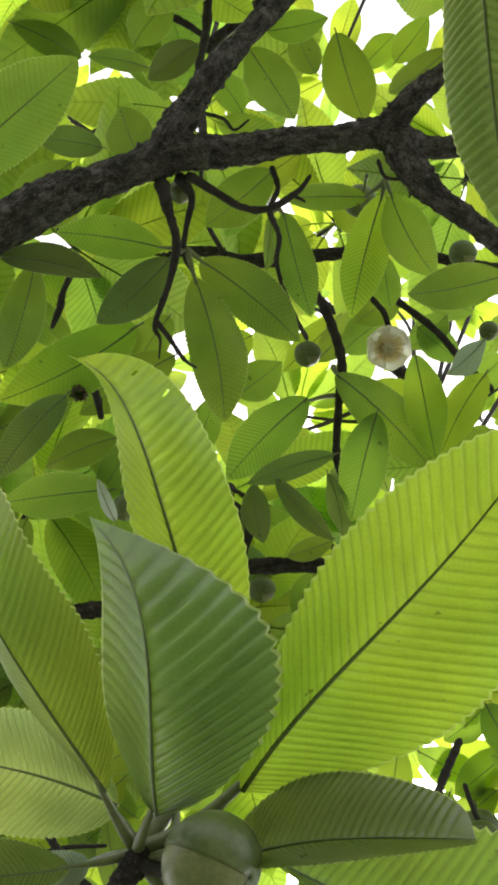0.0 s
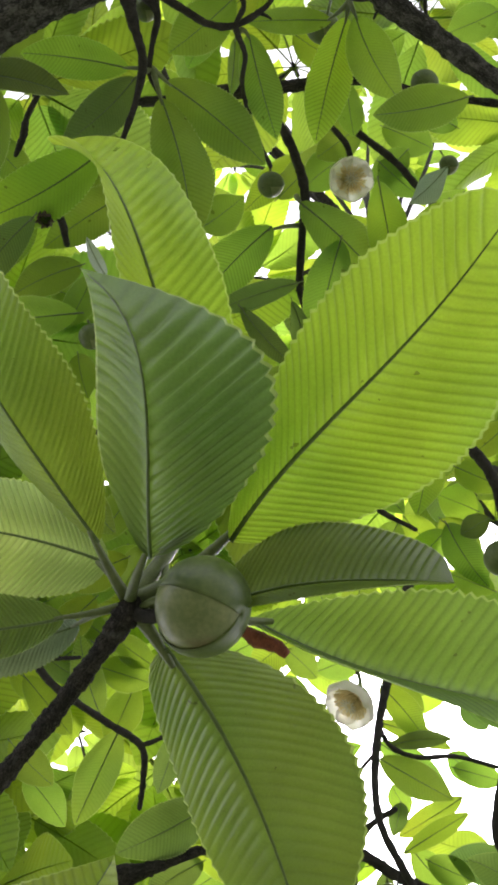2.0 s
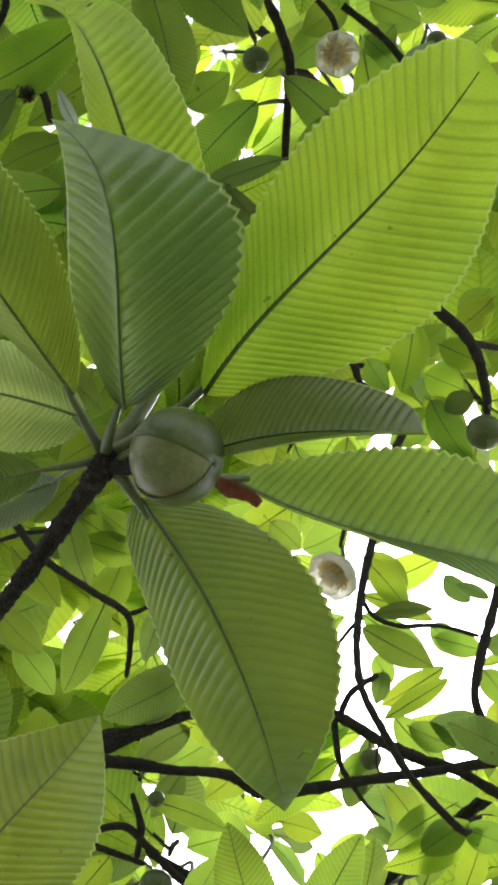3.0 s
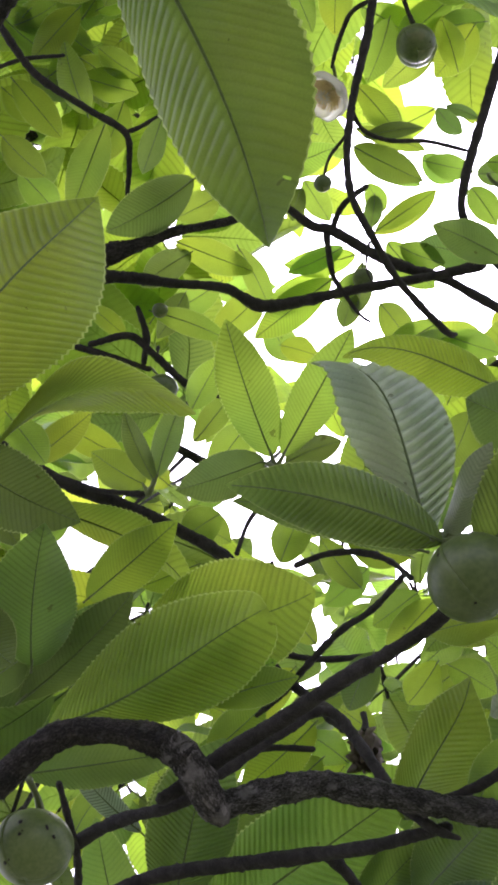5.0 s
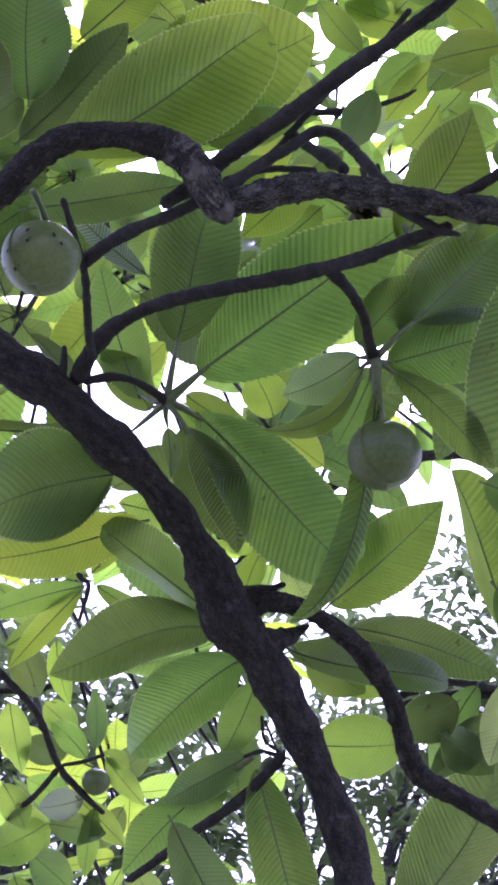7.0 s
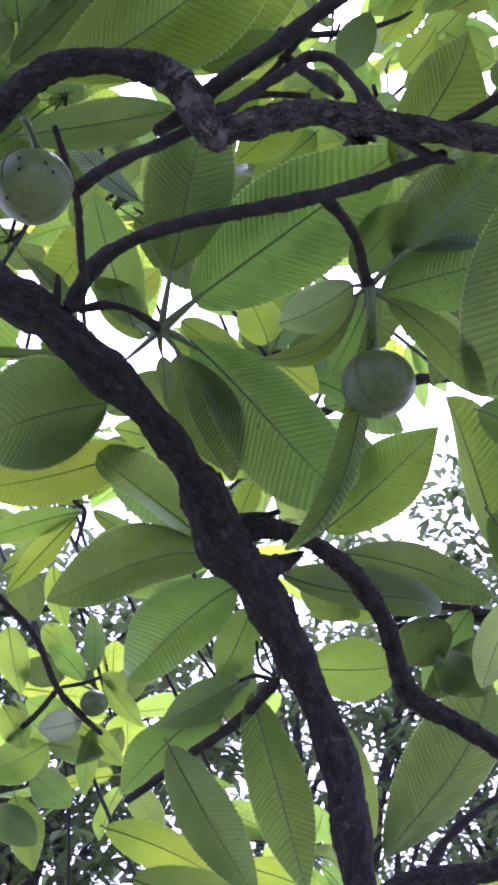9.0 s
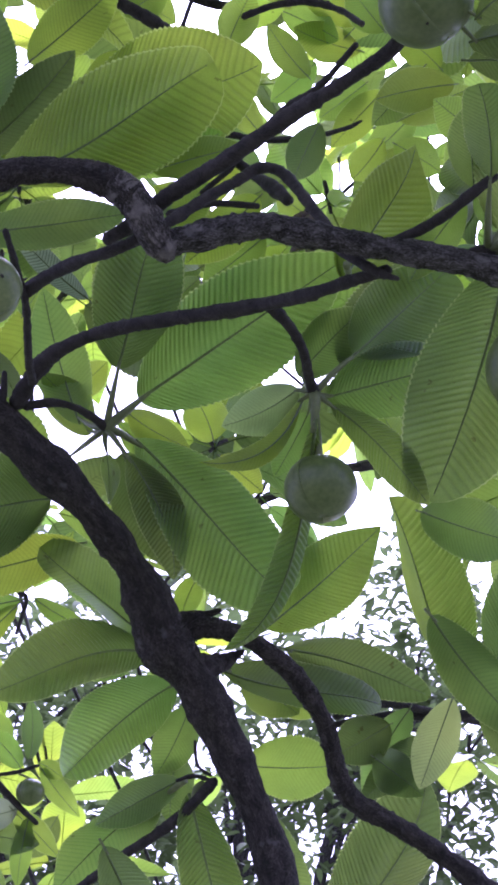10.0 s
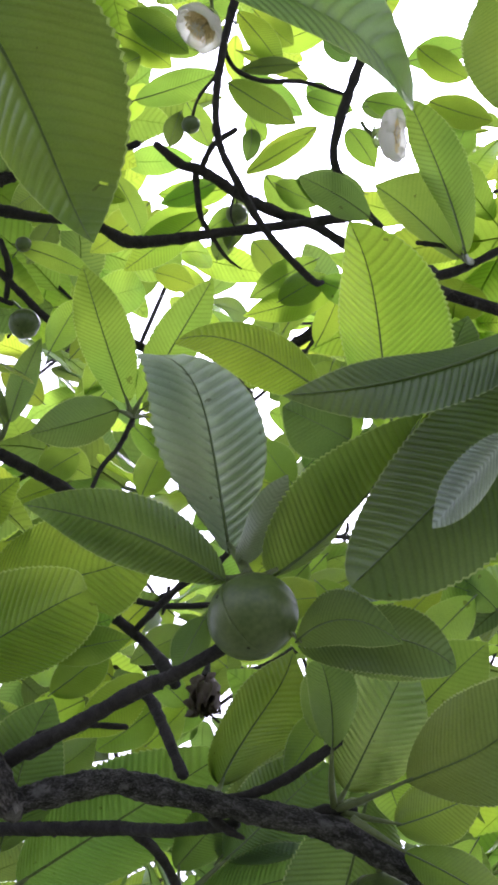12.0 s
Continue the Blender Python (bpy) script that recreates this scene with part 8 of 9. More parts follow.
leaf(left_boughs, (0.142, 1.585, 3.592), (0.192, 1.649, 3.513), 0.049, (-0.195, -0.693, -0.694), mat=BRIGHT, bend=0.04, side=0.011, fold=8, twist=9, blunt=0.4701482629745658)
leaf(left_boughs, (-0.072, 1.668, 3.517), (0.000, 1.588, 3.572), 0.049, (0.072, -0.526, -0.848), mat=LEAF, bend=0.03, side=-0.011, fold=12, twist=-12, blunt=0.15403285057407115)
leaf(far_shoot, (-0.329, 3.142, 2.730), (-0.427, 3.141, 2.755), 0.068, (-0.092, -0.906, -0.414), mat=DARK, bend=0.03, side=0.001, fold=10, twist=3, blunt=0.3846707034735169)
leaf(far_shoot, (-0.321, 3.254, 2.666), (-0.416, 3.198, 2.704), 0.073, (0.282, -0.819, -0.499), bend=0.06, side=-0.028, fold=7, twist=-5, blunt=0.3056376964515969)
leaf(far_shoot, (-0.236, 3.208, 2.725), (-0.154, 3.211, 2.782), 0.069, (0.271, -0.902, -0.335), mat=DARK, bend=0.06, side=-0.016, fold=6, twist=5, blunt=0.16081972602081648)
leaf(far_shoot, (-0.385, 3.121, 2.841), (-0.309, 3.139, 2.783), 0.066, (-0.050, -0.933, -0.355), bend=0.05, side=-0.017, fold=4, twist=4, blunt=0.30313470811005205)
leaf(far_shoot, (-0.405, 3.315, 2.588), (-0.324, 3.400, 2.547), 0.086, (0.435, -0.696, -0.571), mat=DARK, bend=0.05, side=-0.002, fold=3, twist=0, blunt=0.43133878615680477)
leaf(far_shoot, (-0.456, 3.256, 2.665), (-0.370, 3.314, 2.601), 0.086, (0.221, -0.855, -0.470), bend=0.04, side=-0.009, fold=5, twist=-6, blunt=0.5429549538720085)
leaf(far_shoot, (-0.215, 3.298, 2.689), (-0.277, 3.358, 2.621), 0.062, (-0.077, -0.779, -0.622), mat=DARK, bend=0.01, side=0.028, fold=10, twist=-7, blunt=0.5195553509436941)
leaf(right_boughs, (0.141, 1.730, 2.820), (0.058, 1.778, 2.771), 0.064, (-0.042, -0.747, -0.663), bend=0.02, side=0.017, fold=6, twist=12, blunt=0.41807031649688386)
leaf(right_boughs, (0.032, 1.771, 2.853), (-0.053, 1.802, 2.819), 0.065, (-0.014, -0.754, -0.657), mat=BRIGHT, bend=0.02, side=0.003, fold=7, twist=12, blunt=0.46947272544108476)
leaf(right_boughs, (-0.017, 1.768, 2.857), (0.062, 1.696, 2.887), 0.065, (-0.204, -0.562, -0.802), bend=0.03, side=-0.012, fold=5, twist=5, blunt=0.38742234116839647)
leaf(right_boughs, (-0.052, 1.832, 2.802), (-0.091, 1.785, 2.853), 0.057, (0.147, -0.779, -0.610), bend=0.02, side=0.016, fold=12, twist=-5, blunt=0.35888328911896783)
leaf(right_boughs, (0.126, 1.815, 2.813), (0.179, 1.788, 2.868), 0.057, (0.114, -0.847, -0.520), mat=BRIGHT, bend=0.04, side=-0.019, fold=13, twist=-12, blunt=0.18109890230696846)
leaf(right_boughs, (0.067, 1.784, 2.908), (-0.018, 1.742, 2.930), 0.058, (0.179, -0.728, -0.662), mat=BRIGHT, bend=0.03, side=-0.037, fold=6, twist=9, blunt=0.292346833976162)
leaf(right_boughs, (0.322, 1.654, 3.213), (0.264, 1.610, 3.266), 0.063, (-0.097, -0.712, -0.695), bend=0.03, side=0.007, fold=9, twist=10, blunt=0.4538450716166902)
leaf(right_boughs, (0.082, 1.683, 3.194), (0.120, 1.623, 3.266), 0.063, (0.089, -0.741, -0.665), bend=0.04, side=0.019, fold=10, twist=3, blunt=0.27271700194068305)
leaf(right_boughs, (0.364, 1.441, 3.265), (0.327, 1.510, 3.210), 0.069, (-0.053, -0.646, -0.762), bend=0.04, side=0.039, fold=4, twist=-2, blunt=0.25983962395549043)
leaf(right_boughs, (0.591, 1.661, 2.803), (0.532, 1.656, 2.863), 0.071, (-0.381, -0.806, -0.453), bend=0.03, side=0.019, fold=7, twist=3, blunt=0.1788132072621341)
leaf(right_boughs, (0.454, 1.529, 2.921), (0.584, 1.563, 2.912), 0.070, (0.120, -0.670, -0.732), bend=0.02, side=0.023, fold=8, twist=7, blunt=0.41797641206337055)
limb(elbow_limb, [(0.032, 1.676, 2.950, 0.0103), (0.044, 1.669, 2.959, 0.0080), (0.069, 1.665, 2.961, 0.0056), (0.132, 1.669, 2.953, 0.0048), (0.200, 1.663, 2.955, 0.0044), (0.251, 1.652, 2.965, 0.0032), (0.273, 1.644, 2.973, 0.0016)], "twig")
leaf(left_boughs, (0.308, 1.782, 3.350), (0.193, 1.748, 3.356), 0.065, (0.106, -0.503, -0.858), mat=BRIGHT, bend=0.02, side=0.041, fold=11, twist=11, blunt=0.5088609199267687)
leaf(left_boughs, (0.175, 1.746, 3.401), (0.268, 1.758, 3.343), 0.060, (-0.362, -0.606, -0.708), bend=0.02, side=0.017, fold=10, twist=-6, blunt=0.4853018430834649)
leaf(left_boughs, (0.234, 1.798, 3.336), (0.162, 1.858, 3.305), 0.057, (-0.093, -0.547, -0.832), bend=0.01, side=0.021, fold=8, twist=-9, blunt=0.39439236987224835)
leaf(left_boughs, (-0.150, 2.102, 2.846), (-0.089, 2.062, 2.885), 0.054, (0.004, -0.687, -0.726), mat=BRIGHT, bend=0.06, side=-0.026, fold=9, twist=10, blunt=0.3566762152073941)
leaf(left_boughs, (-0.226, 2.025, 2.942), (-0.179, 2.002, 3.025), 0.054, (0.323, -0.845, -0.426), bend=0.05, side=0.036, fold=12, twist=-9, blunt=0.24563425583231058)
leaf(left_boughs, (-0.348, 0.977, 3.727), (-0.427, 1.036, 3.718), 0.063, (-0.066, -0.241, -0.968), bend=0.03, side=0.043, fold=10, twist=-11, blunt=0.36758329696530373)
leaf(left_boughs, (-0.362, 1.047, 3.707), (-0.288, 1.016, 3.759), 0.060, (0.345, -0.507, -0.790), mat=BRIGHT, bend=0.04, side=-0.010, fold=12, twist=12, blunt=0.15118403038727127)
leaf(left_boughs, (-0.255, 1.042, 3.709), (-0.301, 1.151, 3.724), 0.058, (-0.122, 0.084, -0.989), bend=0.04, side=-0.010, fold=12, twist=14, blunt=0.2212533764565031)
leaf(left_boughs, (-0.201, 1.130, 3.735), (-0.240, 1.220, 3.688), 0.064, (0.073, -0.438, -0.896), mat=BRIGHT, bend=0.06, side=0.014, fold=11, twist=-1, blunt=0.509814626595922)
leaf(left_boughs, (-0.273, 0.975, 3.780), (-0.338, 0.940, 3.782), 0.055, (0.161, -0.350, -0.923), bend=0.02, side=0.037, fold=8, twist=12, blunt=0.3954119244855909)
leaf(left_boughs, (-0.404, 1.113, 3.739), (-0.338, 1.164, 3.727), 0.055, (0.164, -0.432, -0.887), mat=BRIGHT, bend=0.03, side=-0.010, fold=10, twist=-2, blunt=0.1935618395898345)
leaf(left_boughs, (-0.250, 1.002, 3.825), (-0.197, 0.979, 3.851), 0.047, (0.241, -0.448, -0.861), mat=BRIGHT, bend=0.04, side=0.017, fold=6, twist=-13, blunt=0.3713687082777349)
leaf(left_boughs, (0.342, 0.054, 4.105), (0.262, 0.094, 4.130), 0.066, (-0.262, 0.079, -0.962), bend=0.06, side=0.019, fold=6, twist=-0, blunt=0.2996070571214361)
leaf(left_boughs, (-0.501, 0.167, 4.173), (-0.428, 0.107, 4.208), 0.069, (0.334, -0.140, -0.932), bend=0.05, side=0.035, fold=13, twist=8, blunt=0.23508331863241513)
leaf(left_boughs, (0.006, 0.106, 4.193), (0.086, 0.149, 4.174), 0.068, (-0.176, -0.084, -0.981), mat=BRIGHT, bend=0.03, side=-0.017, fold=10, twist=-9, blunt=0.25706517039887106)
leaf(left_boughs, (0.131, 0.251, 4.150), (0.057, 0.314, 4.178), 0.069, (-0.263, 0.112, -0.958), bend=0.01, side=0.011, fold=8, twist=-6, blunt=0.5089043168738129)
leaf(left_boughs, (-0.120, 0.338, 4.124), (-0.196, 0.399, 4.118), 0.069, (0.015, -0.074, -0.997), mat=BRIGHT, bend=0.01, side=-0.030, fold=5, twist=14, blunt=0.4031229955346488)
leaf(left_boughs, (-0.219, 0.305, 4.133), (-0.145, 0.265, 4.180), 0.059, (0.409, -0.254, -0.877), bend=0.03, side=0.024, fold=8, twist=-13, blunt=0.23985949354133887)
leaf(left_boughs, (0.105, 1.209, 3.974), (0.183, 1.157, 3.968), 0.071, (-0.268, -0.304, -0.914), bend=0.02, side=-0.039, fold=14, twist=-5, blunt=0.376357047636714)
leaf(left_boughs, (0.302, 0.901, 3.960), (0.372, 0.970, 3.930), 0.068, (-0.114, -0.303, -0.946), mat=BRIGHT, bend=0.01, side=0.030, fold=4, twist=14, blunt=0.5014338986454016)
leaf(left_boughs, (-0.208, 0.783, 3.683), (-0.271, 0.877, 3.682), 0.057, (-0.084, -0.066, -0.994), bend=0.07, side=0.021, fold=12, twist=8, blunt=0.31673958966363236)
leaf(left_boughs, (-0.261, 0.959, 3.677), (-0.335, 1.033, 3.642), 0.058, (0.082, -0.358, -0.930), mat=BRIGHT, bend=0.02, side=-0.007, fold=6, twist=-12, blunt=0.3615078854448288)
leaf(left_boughs, (-0.246, 1.037, 3.703), (-0.318, 0.975, 3.708), 0.054, (0.218, -0.316, -0.924), bend=0.06, side=0.036, fold=8, twist=-14, blunt=0.2709293616362637)
leaf(left_boughs, (0.066, 0.994, 3.665), (-0.019, 1.054, 3.639), 0.061, (-0.017, -0.420, -0.907), mat=BRIGHT, bend=0.07, side=-0.020, fold=12, twist=6, blunt=0.39214736190262833)
leaf(left_boughs, (-0.316, 1.074, 3.691), (-0.231, 1.031, 3.736), 0.054, (0.212, -0.469, -0.857), bend=0.07, side=0.042, fold=9, twist=-3, blunt=0.22489366359059554)
leaf(left_boughs, (-0.373, 1.000, 3.716), (-0.305, 0.969, 3.743), 0.054, (0.176, -0.401, -0.899), bend=0.03, side=-0.042, fold=3, twist=-7, blunt=0.1962385305632825)
leaf(left_boughs, (-0.067, 1.106, 3.786), (0.025, 1.060, 3.808), 0.056, (0.011, -0.420, -0.907), bend=0.02, side=0.006, fold=4, twist=-7, blunt=0.3913792388539802)
leaf(right_boughs, (0.353, 1.445, 2.784), (0.257, 1.463, 2.771), 0.056, (-0.017, -0.619, -0.785), mat=LEAF, bend=0.08, side=-0.028, fold=8, twist=9, blunt=0.22611325480358704)
leaf(right_boughs, (0.331, 1.490, 2.884), (0.271, 1.563, 2.854), 0.052, (-0.194, -0.507, -0.840), mat=MID, bend=0.05, side=0.009, fold=7, twist=-3, blunt=0.4085434400640473)
leaf(right_boughs, (0.311, 1.620, 2.893), (0.374, 1.639, 2.860), 0.054, (-0.192, -0.646, -0.739), mat=LEAF, bend=0.05, side=0.017, fold=12, twist=8, blunt=0.44156942092242235)
leaf(right_boughs, (0.143, 2.378, 2.527), (0.236, 2.420, 2.464), 0.081, (0.020, -0.847, -0.531), mat=MID, bend=0.02, side=-0.039, fold=3, twist=2, blunt=0.34387877326520644)
leaf(right_boughs, (0.283, 2.425, 2.539), (0.212, 2.463, 2.486), 0.073, (-0.094, -0.861, -0.499), mat=LEAF, bend=0.01, side=0.030, fold=6, twist=-8, blunt=0.5328840645336792)
leaf(right_boughs, (0.528, 2.419, 2.597), (0.613, 2.451, 2.535), 0.084, (-0.108, -0.817, -0.566), mat=MID, bend=0.06, side=-0.016, fold=9, twist=-6, blunt=0.49013504525419604)
leaf(right_boughs, (0.040, 1.860, 2.804), (-0.012, 1.851, 2.861), 0.049, (-0.305, -0.854, -0.421), mat=LEAF, bend=0.02, side=0.013, fold=13, twist=-11, blunt=0.520685386365349)
leaf(right_boughs, (0.414, 1.825, 2.808), (0.371, 1.891, 2.766), 0.066, (-0.215, -0.621, -0.753), mat=MID, bend=0.06, side=-0.024, fold=11, twist=-0, blunt=0.42872039561059083)
leaf(right_boughs, (0.352, 1.584, 3.273), (0.295, 1.565, 3.344), 0.063, (-0.346, -0.799, -0.492), bend=0.05, side=0.031, fold=11, twist=-12, blunt=0.34068388593170096)
leaf(right_boughs, (0.338, 1.633, 3.232), (0.387, 1.572, 3.263), 0.063, (-0.159, -0.553, -0.818), mat=MID, bend=0.04, side=-0.036, fold=9, twist=-11, blunt=0.22741097412215225)
leaf(right_boughs, (-0.004, 1.812, 2.752), (0.054, 1.796, 2.804), 0.056, (0.203, -0.848, -0.490), mat=MID, bend=0.03, side=-0.031, fold=8, twist=1, blunt=0.18713194529931548)
leaf(right_boughs, (0.179, 1.768, 2.853), (0.117, 1.764, 2.907), 0.049, (-0.291, -0.870, -0.398), bend=0.03, side=-0.031, fold=9, twist=3, blunt=0.3962928556216248)
leaf(right_boughs, (0.597, 1.561, 2.890), (0.535, 1.541, 2.939), 0.062, (-0.251, -0.738, -0.627), mat=MID, bend=0.03, side=-0.036, fold=6, twist=-1, blunt=0.45322683883054093)
leaf(right_boughs, (0.418, 1.643, 2.823), (0.486, 1.689, 2.806), 0.055, (0.212, -0.605, -0.767), mat=MID, bend=0.06, side=0.021, fold=4, twist=-2, blunt=0.4765471779393802)
leaf(upper_boughs, (-0.234, 0.946, 3.868), (-0.305, 1.056, 3.855), 0.062, (-0.062, -0.152, -0.986), bend=0.02, side=0.027, fold=4, twist=12, blunt=0.4352397677113343)
leaf(upper_boughs, (-0.277, 1.021, 3.849), (-0.203, 0.934, 3.842), 0.056, (-0.190, -0.084, -0.978), mat=BRIGHT, bend=0.04, side=0.038, fold=6, twist=-13, blunt=0.5327604460132322)
leaf(upper_boughs, (0.365, 1.004, 3.971), (0.271, 1.082, 3.942), 0.068, (-0.086, -0.443, -0.893), bend=0.02, side=0.011, fold=7, twist=11, blunt=0.5360383745147145)
leaf(upper_boughs, (0.303, 1.112, 3.944), (0.383, 1.022, 3.943), 0.068, (-0.298, -0.253, -0.920), mat=BRIGHT, bend=0.03, side=-0.036, fold=11, twist=3, blunt=0.19115286414086724)
leaf(upper_boughs, (0.117, 0.311, 4.231), (0.038, 0.370, 4.186), 0.071, (0.254, -0.347, -0.903), bend=0.03, side=-0.039, fold=6, twist=11, blunt=0.23256727553658574)
leaf(upper_boughs, (-0.062, 0.031, 4.293), (-0.141, 0.094, 4.282), 0.072, (0.098, -0.056, -0.994), mat=BRIGHT, bend=0.03, side=-0.011, fold=8, twist=-0, blunt=0.3334695365753636)
leaf(upper_boughs, (0.175, 0.258, 4.245), (0.267, 0.292, 4.221), 0.071, (-0.208, -0.133, -0.969), bend=0.06, side=0.016, fold=11, twist=-1, blunt=0.4471725903909911)
leaf(right_boughs, (0.179, 1.764, 2.989), (0.087, 1.815, 2.963), 0.057, (-0.174, -0.667, -0.725), mat=MID, bend=0.06, side=-0.037, fold=14, twist=3, blunt=0.3112985966844021)
leaf(right_boughs, (0.210, 1.827, 2.933), (0.148, 1.861, 2.870), 0.056, (0.090, -0.836, -0.541), bend=0.05, side=0.004, fold=10, twist=-5, blunt=0.30007277132755417)
leaf(right_boughs, (0.105, 1.773, 3.048), (0.039, 1.857, 3.010), 0.055, (-0.168, -0.518, -0.839), mat=BRIGHT, bend=0.04, side=-0.034, fold=10, twist=3, blunt=0.38883422899871534)
leaf(right_boughs, (0.051, 1.869, 2.900), (0.115, 1.851, 2.945), 0.052, (0.159, -0.821, -0.549), mat=MID, bend=0.07, side=-0.011, fold=11, twist=6, blunt=0.4234895020821208)
leaf(right_boughs, (0.235, 1.877, 3.021), (0.168, 1.861, 3.072), 0.054, (-0.191, -0.832, -0.521), bend=0.03, side=-0.000, fold=10, twist=3, blunt=0.5350791285711505)
leaf(left_boughs, (0.047, 1.463, 3.719), (-0.052, 1.530, 3.645), 0.067, (0.191, -0.585, -0.788), mat=BRIGHT, bend=0.06, side=0.040, fold=5, twist=-0, blunt=0.17887783494796455)
leaf(left_boughs, (-0.035, 1.455, 3.722), (-0.136, 1.514, 3.698), 0.065, (-0.016, -0.409, -0.912), bend=0.06, side=0.023, fold=11, twist=-1, blunt=0.4385012588273005)
leaf(left_boughs, (0.024, 1.617, 3.501), (-0.044, 1.726, 3.485), 0.065, (-0.176, -0.256, -0.951), bend=0.04, side=-0.018, fold=9, twist=14, blunt=0.19673894289000887)
leaf(left_boughs, (-0.058, 1.825, 3.368), (-0.155, 1.857, 3.341), 0.059, (0.019, -0.601, -0.799), mat=BRIGHT, bend=0.06, side=-0.002, fold=14, twist=-12, blunt=0.2916557244984367)
leaf(left_boughs, (0.101, 1.574, 3.649), (0.048, 1.521, 3.720), 0.062, (-0.208, -0.704, -0.679), bend=0.06, side=0.021, fold=9, twist=8, blunt=0.5173569510687489)
leaf(left_boughs, (-0.111, 1.710, 3.440), (-0.194, 1.683, 3.503), 0.059, (-0.252, -0.716, -0.651), mat=BRIGHT, bend=0.02, side=-0.011, fold=8, twist=3, blunt=0.2662369635871995)
leaf(left_boughs, (0.302, 1.735, 3.193), (0.234, 1.798, 3.182), 0.060, (-0.304, -0.465, -0.832), bend=0.08, side=-0.000, fold=12, twist=9, blunt=0.4287462138120146)
leaf(left_boughs, (-0.272, 1.688, 3.334), (-0.323, 1.722, 3.283), 0.056, (0.265, -0.667, -0.696), bend=0.04, side=0.026, fold=13, twist=12, blunt=0.38027226659622826)

withered((0.204, 1.751, 2.895), 0.042, "withered brown flower hanging in the fork of a bough", 3)
withered((-0.366, 0.398, 3.844), 0.022, "small dark withered flower at a twig end", 8)

# ---- shoots further up in the crown ----
def crown_shoot(at, seed, label, mats):
    """A rosette of leaves on a twig that hangs from above."""
    rng = random.Random(seed)
    ob = thing("leafy_shoot", at, label, "leaves", "shoots high in the crown")
    at = Vector(at)
    limb(ob, [(at.x, at.y, at.z + 0.05, 0.005), (at.x + 0.004, at.y, at.z + 0.02, 0.006), (at.x, at.y, at.z - 0.02, 0.004)], "bud")
    count = rng.randint(7, 10)
    for k in range(count):
        a = 2 * math.pi * (k + rng.uniform(-0.3, 0.3)) / count
        rise = rng.uniform(-0.75, 0.25)
        way = Vector((math.cos(a), math.sin(a), rise)).normalized()
        size = rng.uniform(0.17, 0.31)
        base = at + way * 0.05
        leaf(ob, base, base + way * size, size * rng.uniform(0.40, 0.5), Vector((0, 0, -1)) + Vector((rng.uniform(-0.5, 0.5), rng.uniform(-0.5, 0.5), 0)),
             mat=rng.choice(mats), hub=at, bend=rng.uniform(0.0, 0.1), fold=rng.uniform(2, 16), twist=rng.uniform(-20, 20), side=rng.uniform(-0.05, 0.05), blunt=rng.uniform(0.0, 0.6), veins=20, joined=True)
    return ob


# the first four shoots carry extra daylight in their leaf colours
shoots = [crown_shoot((0.35 * k - 1.2, 0.9, 4.9 + 0.05 * k), 40 + k, "bright green rosette of ribbed leaves high in the crown", (LEAF, LEAF, BRIGHT, BRIGHT, BRIGHT) if k < 4 else (LEAF, LEAF, MID, MID, BRIGHT, DARK)) for k in range(7)]
middle = Vector((0.05, 0.2, 1.5))  # middle of the camera's walk; shoots are laid out by direction from here
# boughs of the upper crown, out of which the shoots hang
crown = thing("elephant_apple_tree", (2.4, 1.5, 0), "tall tree with dark bark and spreading boughs", "tree", "trees overhead")
limb(crown, [(2.4, 1.5, -0.1, 0.20), (2.42, 1.5, 1.4, 0.17), (2.36, 1.45, 3.0, 0.14), (2.4, 1.4, 4.6, 0.11), (2.3, 1.4, 6.4, 0.05)], "trunk")
left_tree = thing("elephant_apple_tree", (-2.3, 0.9, 0), "tall tree with dark bark and spreading boughs", "tree", "trees overhead")
limb(left_tree, [(-2.3, 0.9, -0.1, 0.20), (-2.28, 0.95, 1.5, 0.17), (-2.35, 0.9, 3.2, 0.13), (-2.3, 0.9, 5.0, 0.09), (-2.2, 0.9, 6.4, 0.04)], "trunk")
held = []
# each bough crosses the camera's field at a set elevation
for owner, side, rise, far in ((crown, 1, 30, 4.4), (left_tree, -1, 44, 3.7), (crown, 1, 57, 3.6), (left_tree, -1, 71, 3.3), (crown, 1, 84, 3.5), (left_tree, -1, 97, 3.4), (crown, 1, 108, 3.6)):
    line = []
    for k in range(8):
        turn = side * (24 - 7 * k)
        lift = radians(rise + 5 * math.sin(1.3 * k + rise))
        way = Vector((math.tan(radians(turn)), math.cos(lift), math.sin(lift))).normalized()
        line.append((*(middle + way * (far + 0.2 * math.sin(2.1 * k + rise)) + Vector((0, 0, 0.12))), 0.020 - 0.0021 * k))
    start = (side * 2.35, 1.5 if side > 0 else 0.9, min(line[0][2] - 0.5, 5.2), 0.032)
    limb(owner, [start, *line], "bough")
    held += [Vector(p[:3]) for p in spline([start, *line], 8)]
# sky gaps in the camera's view: elevation, turn to the right, half-width, in degrees
VIEW_GAPS = ((67, 6.5, 5), (64, 8, 4.5), (62.8, 0, 3.2), (57.5, 3.5, 3.2), (34.2, 6.9, 4), (28.9, -8.5, 2.4), (36.5, -3.4, 2.5), (97, 1.5, 1.7))
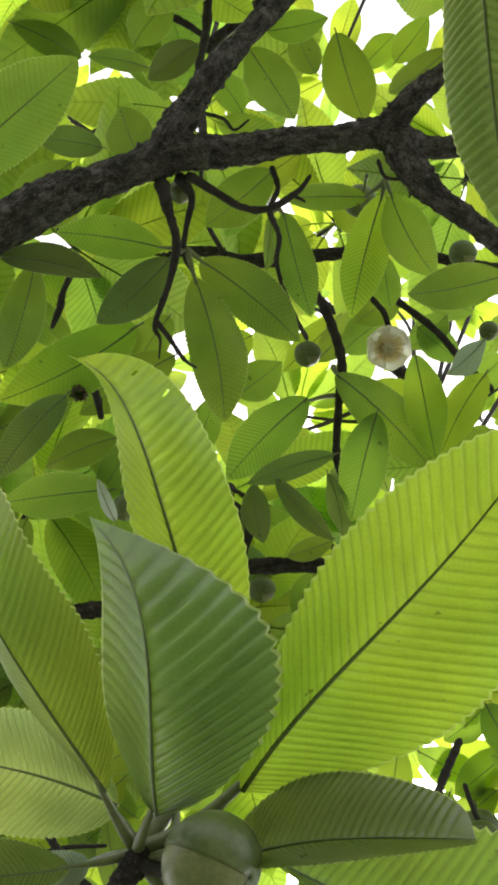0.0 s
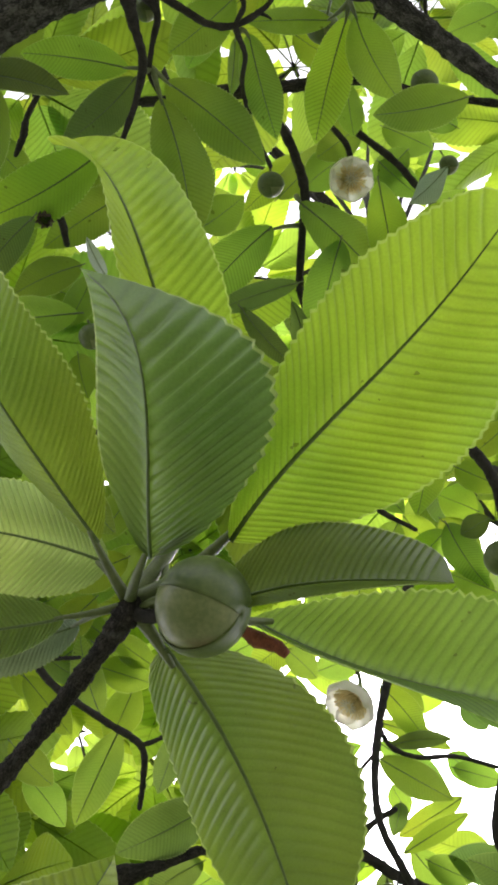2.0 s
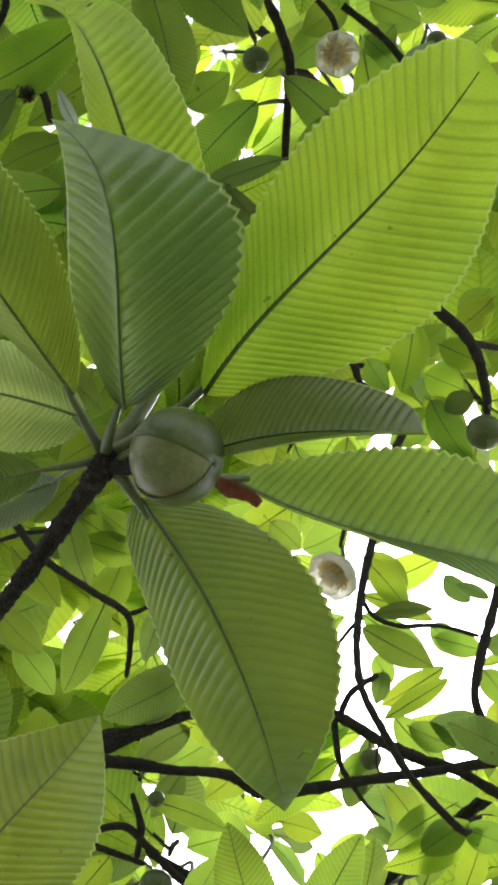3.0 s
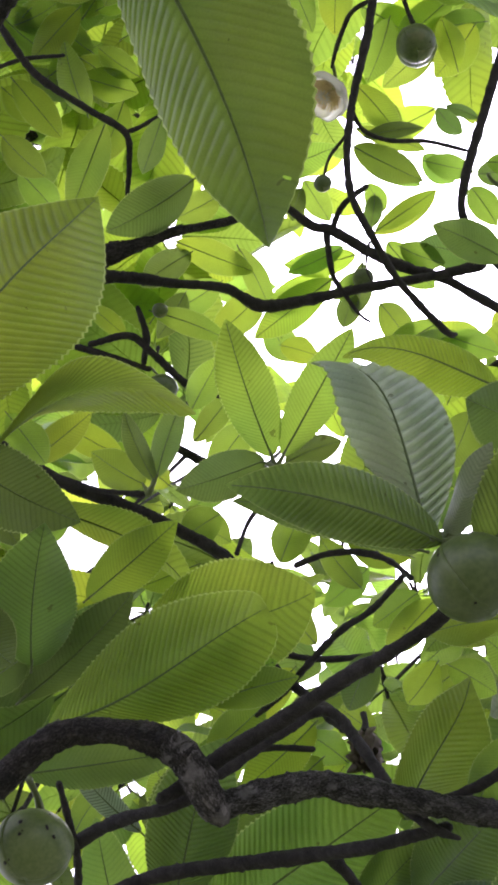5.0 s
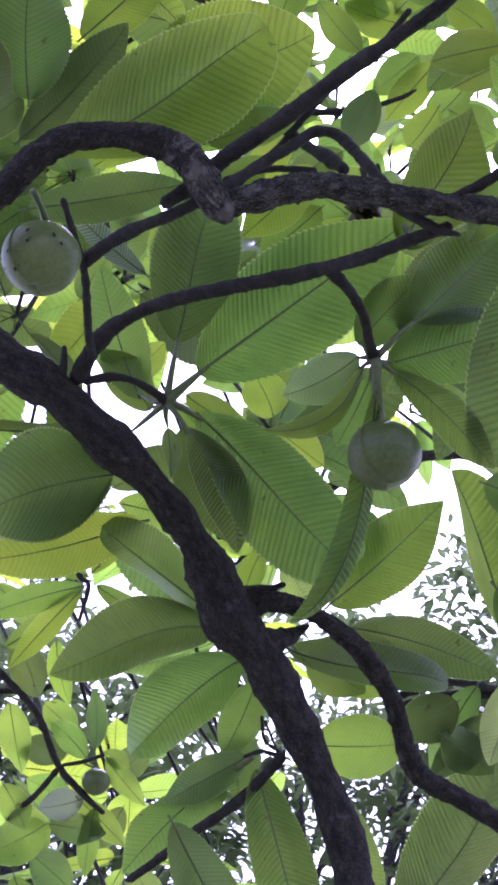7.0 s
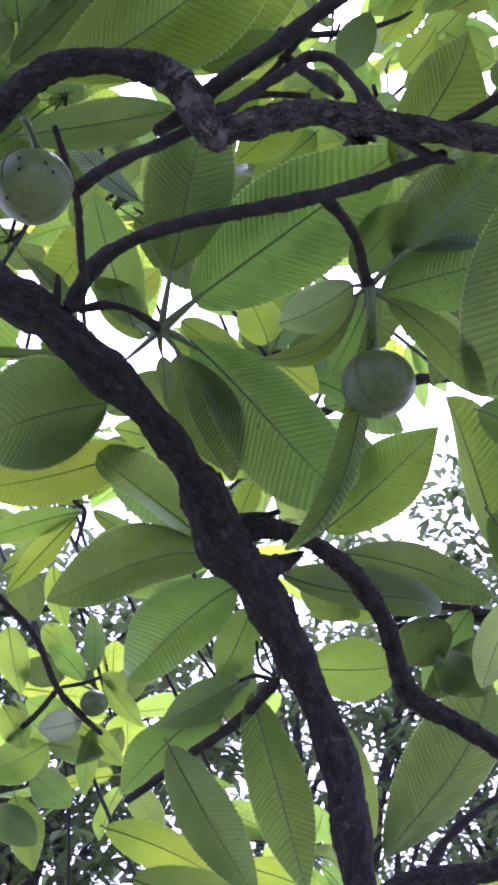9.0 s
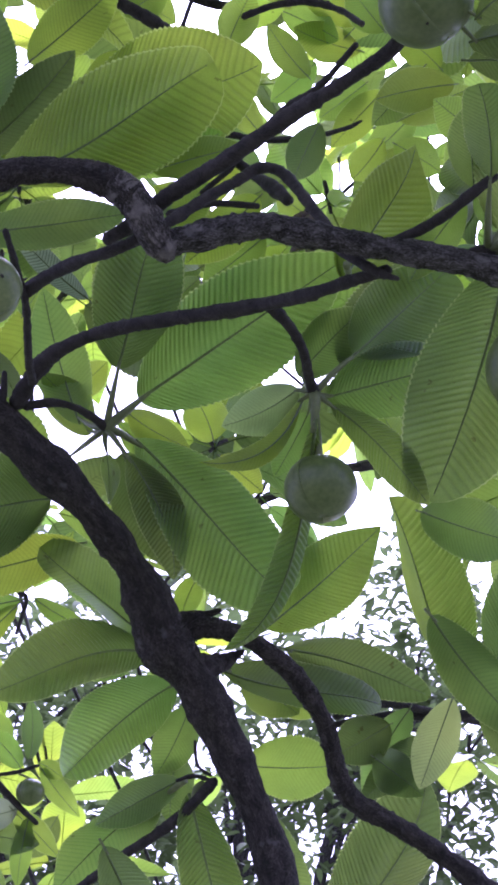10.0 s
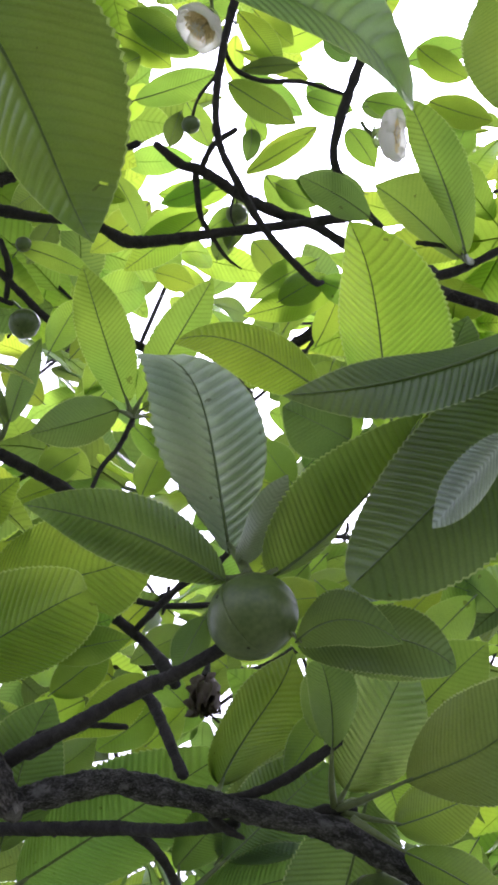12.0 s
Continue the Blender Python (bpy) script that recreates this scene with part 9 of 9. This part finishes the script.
# chinks of sky between single leaves, in the directions where the camera sees them
VIEW_CHINKS = ((97, 1.5, 1.3), (83.4, -0.3, 0.4), (81.5, -4.4, 0.5), (83.7, 4.8, 0.6), (71.3, 5, 1.0), (52.7, 0.3, 1.0), (53.1, -1.4, 0.8), (51.8, -6.3, 0.9), (47.8, 6.4, 1.5), (55.4, -2.8, 0.5), (35.4, -3.6, 1.1),
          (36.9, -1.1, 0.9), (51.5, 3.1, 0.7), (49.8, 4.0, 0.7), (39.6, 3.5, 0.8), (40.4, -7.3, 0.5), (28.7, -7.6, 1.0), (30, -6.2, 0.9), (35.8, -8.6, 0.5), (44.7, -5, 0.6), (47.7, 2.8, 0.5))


def open_chinks(shoot, at):
    """Take the leaves of a placed shoot away where the camera is to see sky."""
    for ob in [c for c in shoot.children if c.name.startswith("leaf")]:
        m = at @ ob.matrix_parent_inverse @ ob.matrix_basis
        spots = np.empty(len(ob.data.vertices) * 3)
        ob.data.vertices.foreach_get("co", spots)
        for p in spots.reshape(-1, 3)[::9]:
            q = m @ Vector(p) - middle
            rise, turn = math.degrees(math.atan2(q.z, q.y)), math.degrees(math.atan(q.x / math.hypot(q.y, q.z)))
            if any(math.hypot(rise - a, turn - b) < 0.7 * c for a, b, c in VIEW_CHINKS):
                bpy.data.objects.remove(ob)
                break


# shoots fill the camera's field in layers of elevation and turn
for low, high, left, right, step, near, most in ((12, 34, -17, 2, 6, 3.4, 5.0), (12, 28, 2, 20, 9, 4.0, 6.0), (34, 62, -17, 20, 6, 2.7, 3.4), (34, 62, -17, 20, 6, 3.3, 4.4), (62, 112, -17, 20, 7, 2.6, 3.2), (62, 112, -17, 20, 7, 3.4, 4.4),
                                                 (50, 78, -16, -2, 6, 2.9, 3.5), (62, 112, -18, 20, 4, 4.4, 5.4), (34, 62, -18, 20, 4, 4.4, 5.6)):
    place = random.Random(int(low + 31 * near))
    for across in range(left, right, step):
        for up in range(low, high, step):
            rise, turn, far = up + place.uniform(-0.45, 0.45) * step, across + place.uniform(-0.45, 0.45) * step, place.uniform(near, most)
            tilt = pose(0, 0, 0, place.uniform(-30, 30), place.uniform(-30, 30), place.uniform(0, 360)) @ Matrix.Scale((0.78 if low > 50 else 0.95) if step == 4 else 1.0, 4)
            # shoots higher overhead take the brighter-coloured kinds
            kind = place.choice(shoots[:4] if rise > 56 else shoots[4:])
            if any(math.hypot(rise - a, turn - b) < c for a, b, c in VIEW_GAPS):
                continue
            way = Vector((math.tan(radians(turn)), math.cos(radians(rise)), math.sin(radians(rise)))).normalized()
            spot = middle + way * far
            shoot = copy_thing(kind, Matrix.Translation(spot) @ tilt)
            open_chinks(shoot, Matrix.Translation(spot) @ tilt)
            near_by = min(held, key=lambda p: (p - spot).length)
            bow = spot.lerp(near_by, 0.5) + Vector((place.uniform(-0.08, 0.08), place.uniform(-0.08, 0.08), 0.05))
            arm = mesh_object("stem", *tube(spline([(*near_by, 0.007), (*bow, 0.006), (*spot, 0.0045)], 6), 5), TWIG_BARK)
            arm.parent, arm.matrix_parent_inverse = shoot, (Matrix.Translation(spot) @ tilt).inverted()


# ---- woods in the distance ----
def far_tree(x, y, height, spread, seed):
    rng = np.random.RandomState(seed)
    ob = thing("tree", (x, y, 0), "distant tree with a grey trunk and fine foliage", "tree", "trees in the distance")
    trunk = [(x, y, -0.1, 0.14), (x + 0.1, y, height * 0.3, 0.11), (x + rng.uniform(-0.4, 0.4), y, height * 0.65, 0.07), (x + rng.uniform(-0.6, 0.6), y, height, 0.03)]
    limb(ob, trunk, "trunk", 0.1, 0.3, LIT_GREY_BARK)
    verts, faces = [], []
    for k in range(26):
        a, h = rng.rand() * 6.28, height * rng.uniform(0.3, 0.97)
        reach = spread * rng.uniform(0.5, 1.0) * (1.15 - 0.6 * h / height)
        end = np.array([x + math.cos(a) * reach, y + math.sin(a) * reach, h + rng.uniform(0.2, 1.2)])
        limb(ob, [(x, y, h - 0.5, 0.03), (*(0.5 * np.array([x, y, h]) + 0.5 * end + rng.normal(size=3) * 0.15), 0.018), (*end, 0.006)], "branch", 0.1, 0.3, LIT_GREY_BARK)
        for j in range(13):
            # a tuft of small oval leaves that arch out and droop
            c = end + rng.normal(size=3) * (0.6, 0.6, 0.5)
            for i in range(rng.randint(10, 17)):
                b = rng.rand() * 6.28
                d = np.array([math.cos(b), math.sin(b), rng.uniform(-0.5, 0.6)])
                q = np.array([-math.sin(b), math.cos(b), rng.uniform(-0.4, 0.4)])
                s, sag = rng.uniform(0.09, 0.17), rng.uniform(0.1, 0.7)
                o = c + rng.normal(size=3) * 0.09
                n = len(verts)
                for e, wide in ((0.05, 0.03), (0.35, 0.21), (0.7, 0.18), (1.0, 0.02)):
                    mid = o + d * s * e - np.array([0, 0, sag * s * e * e])
                    verts += [mid - q * s * wide, mid + q * s * wide]
                faces += [(n + 2 * r, n + 2 * r + 1, n + 2 * r + 3, n + 2 * r + 2) for r in range(3)]
    tagged(mesh_object("crown", verts, faces, FAR_LEAF, ob, smooth=False), kind="stuff")


for k, (x, y, height, spread) in enumerate(((-2.1, 10.5, 7.2, 2.0), (-1.72, 11.2, 7.6, 2.2), (-1.3, 10.8, 6.6, 2.0), (0.5, 12, 7.4, 2.2), (1.3, 11.5, 7.6, 2.0), (2.3, 12.5, 8.6, 2.4), (4.6, 11, 8.4, 2.2), (-3.6, 12, 8.4, 2.4))):
    far_tree(x, y, height, spread, 70 + k)
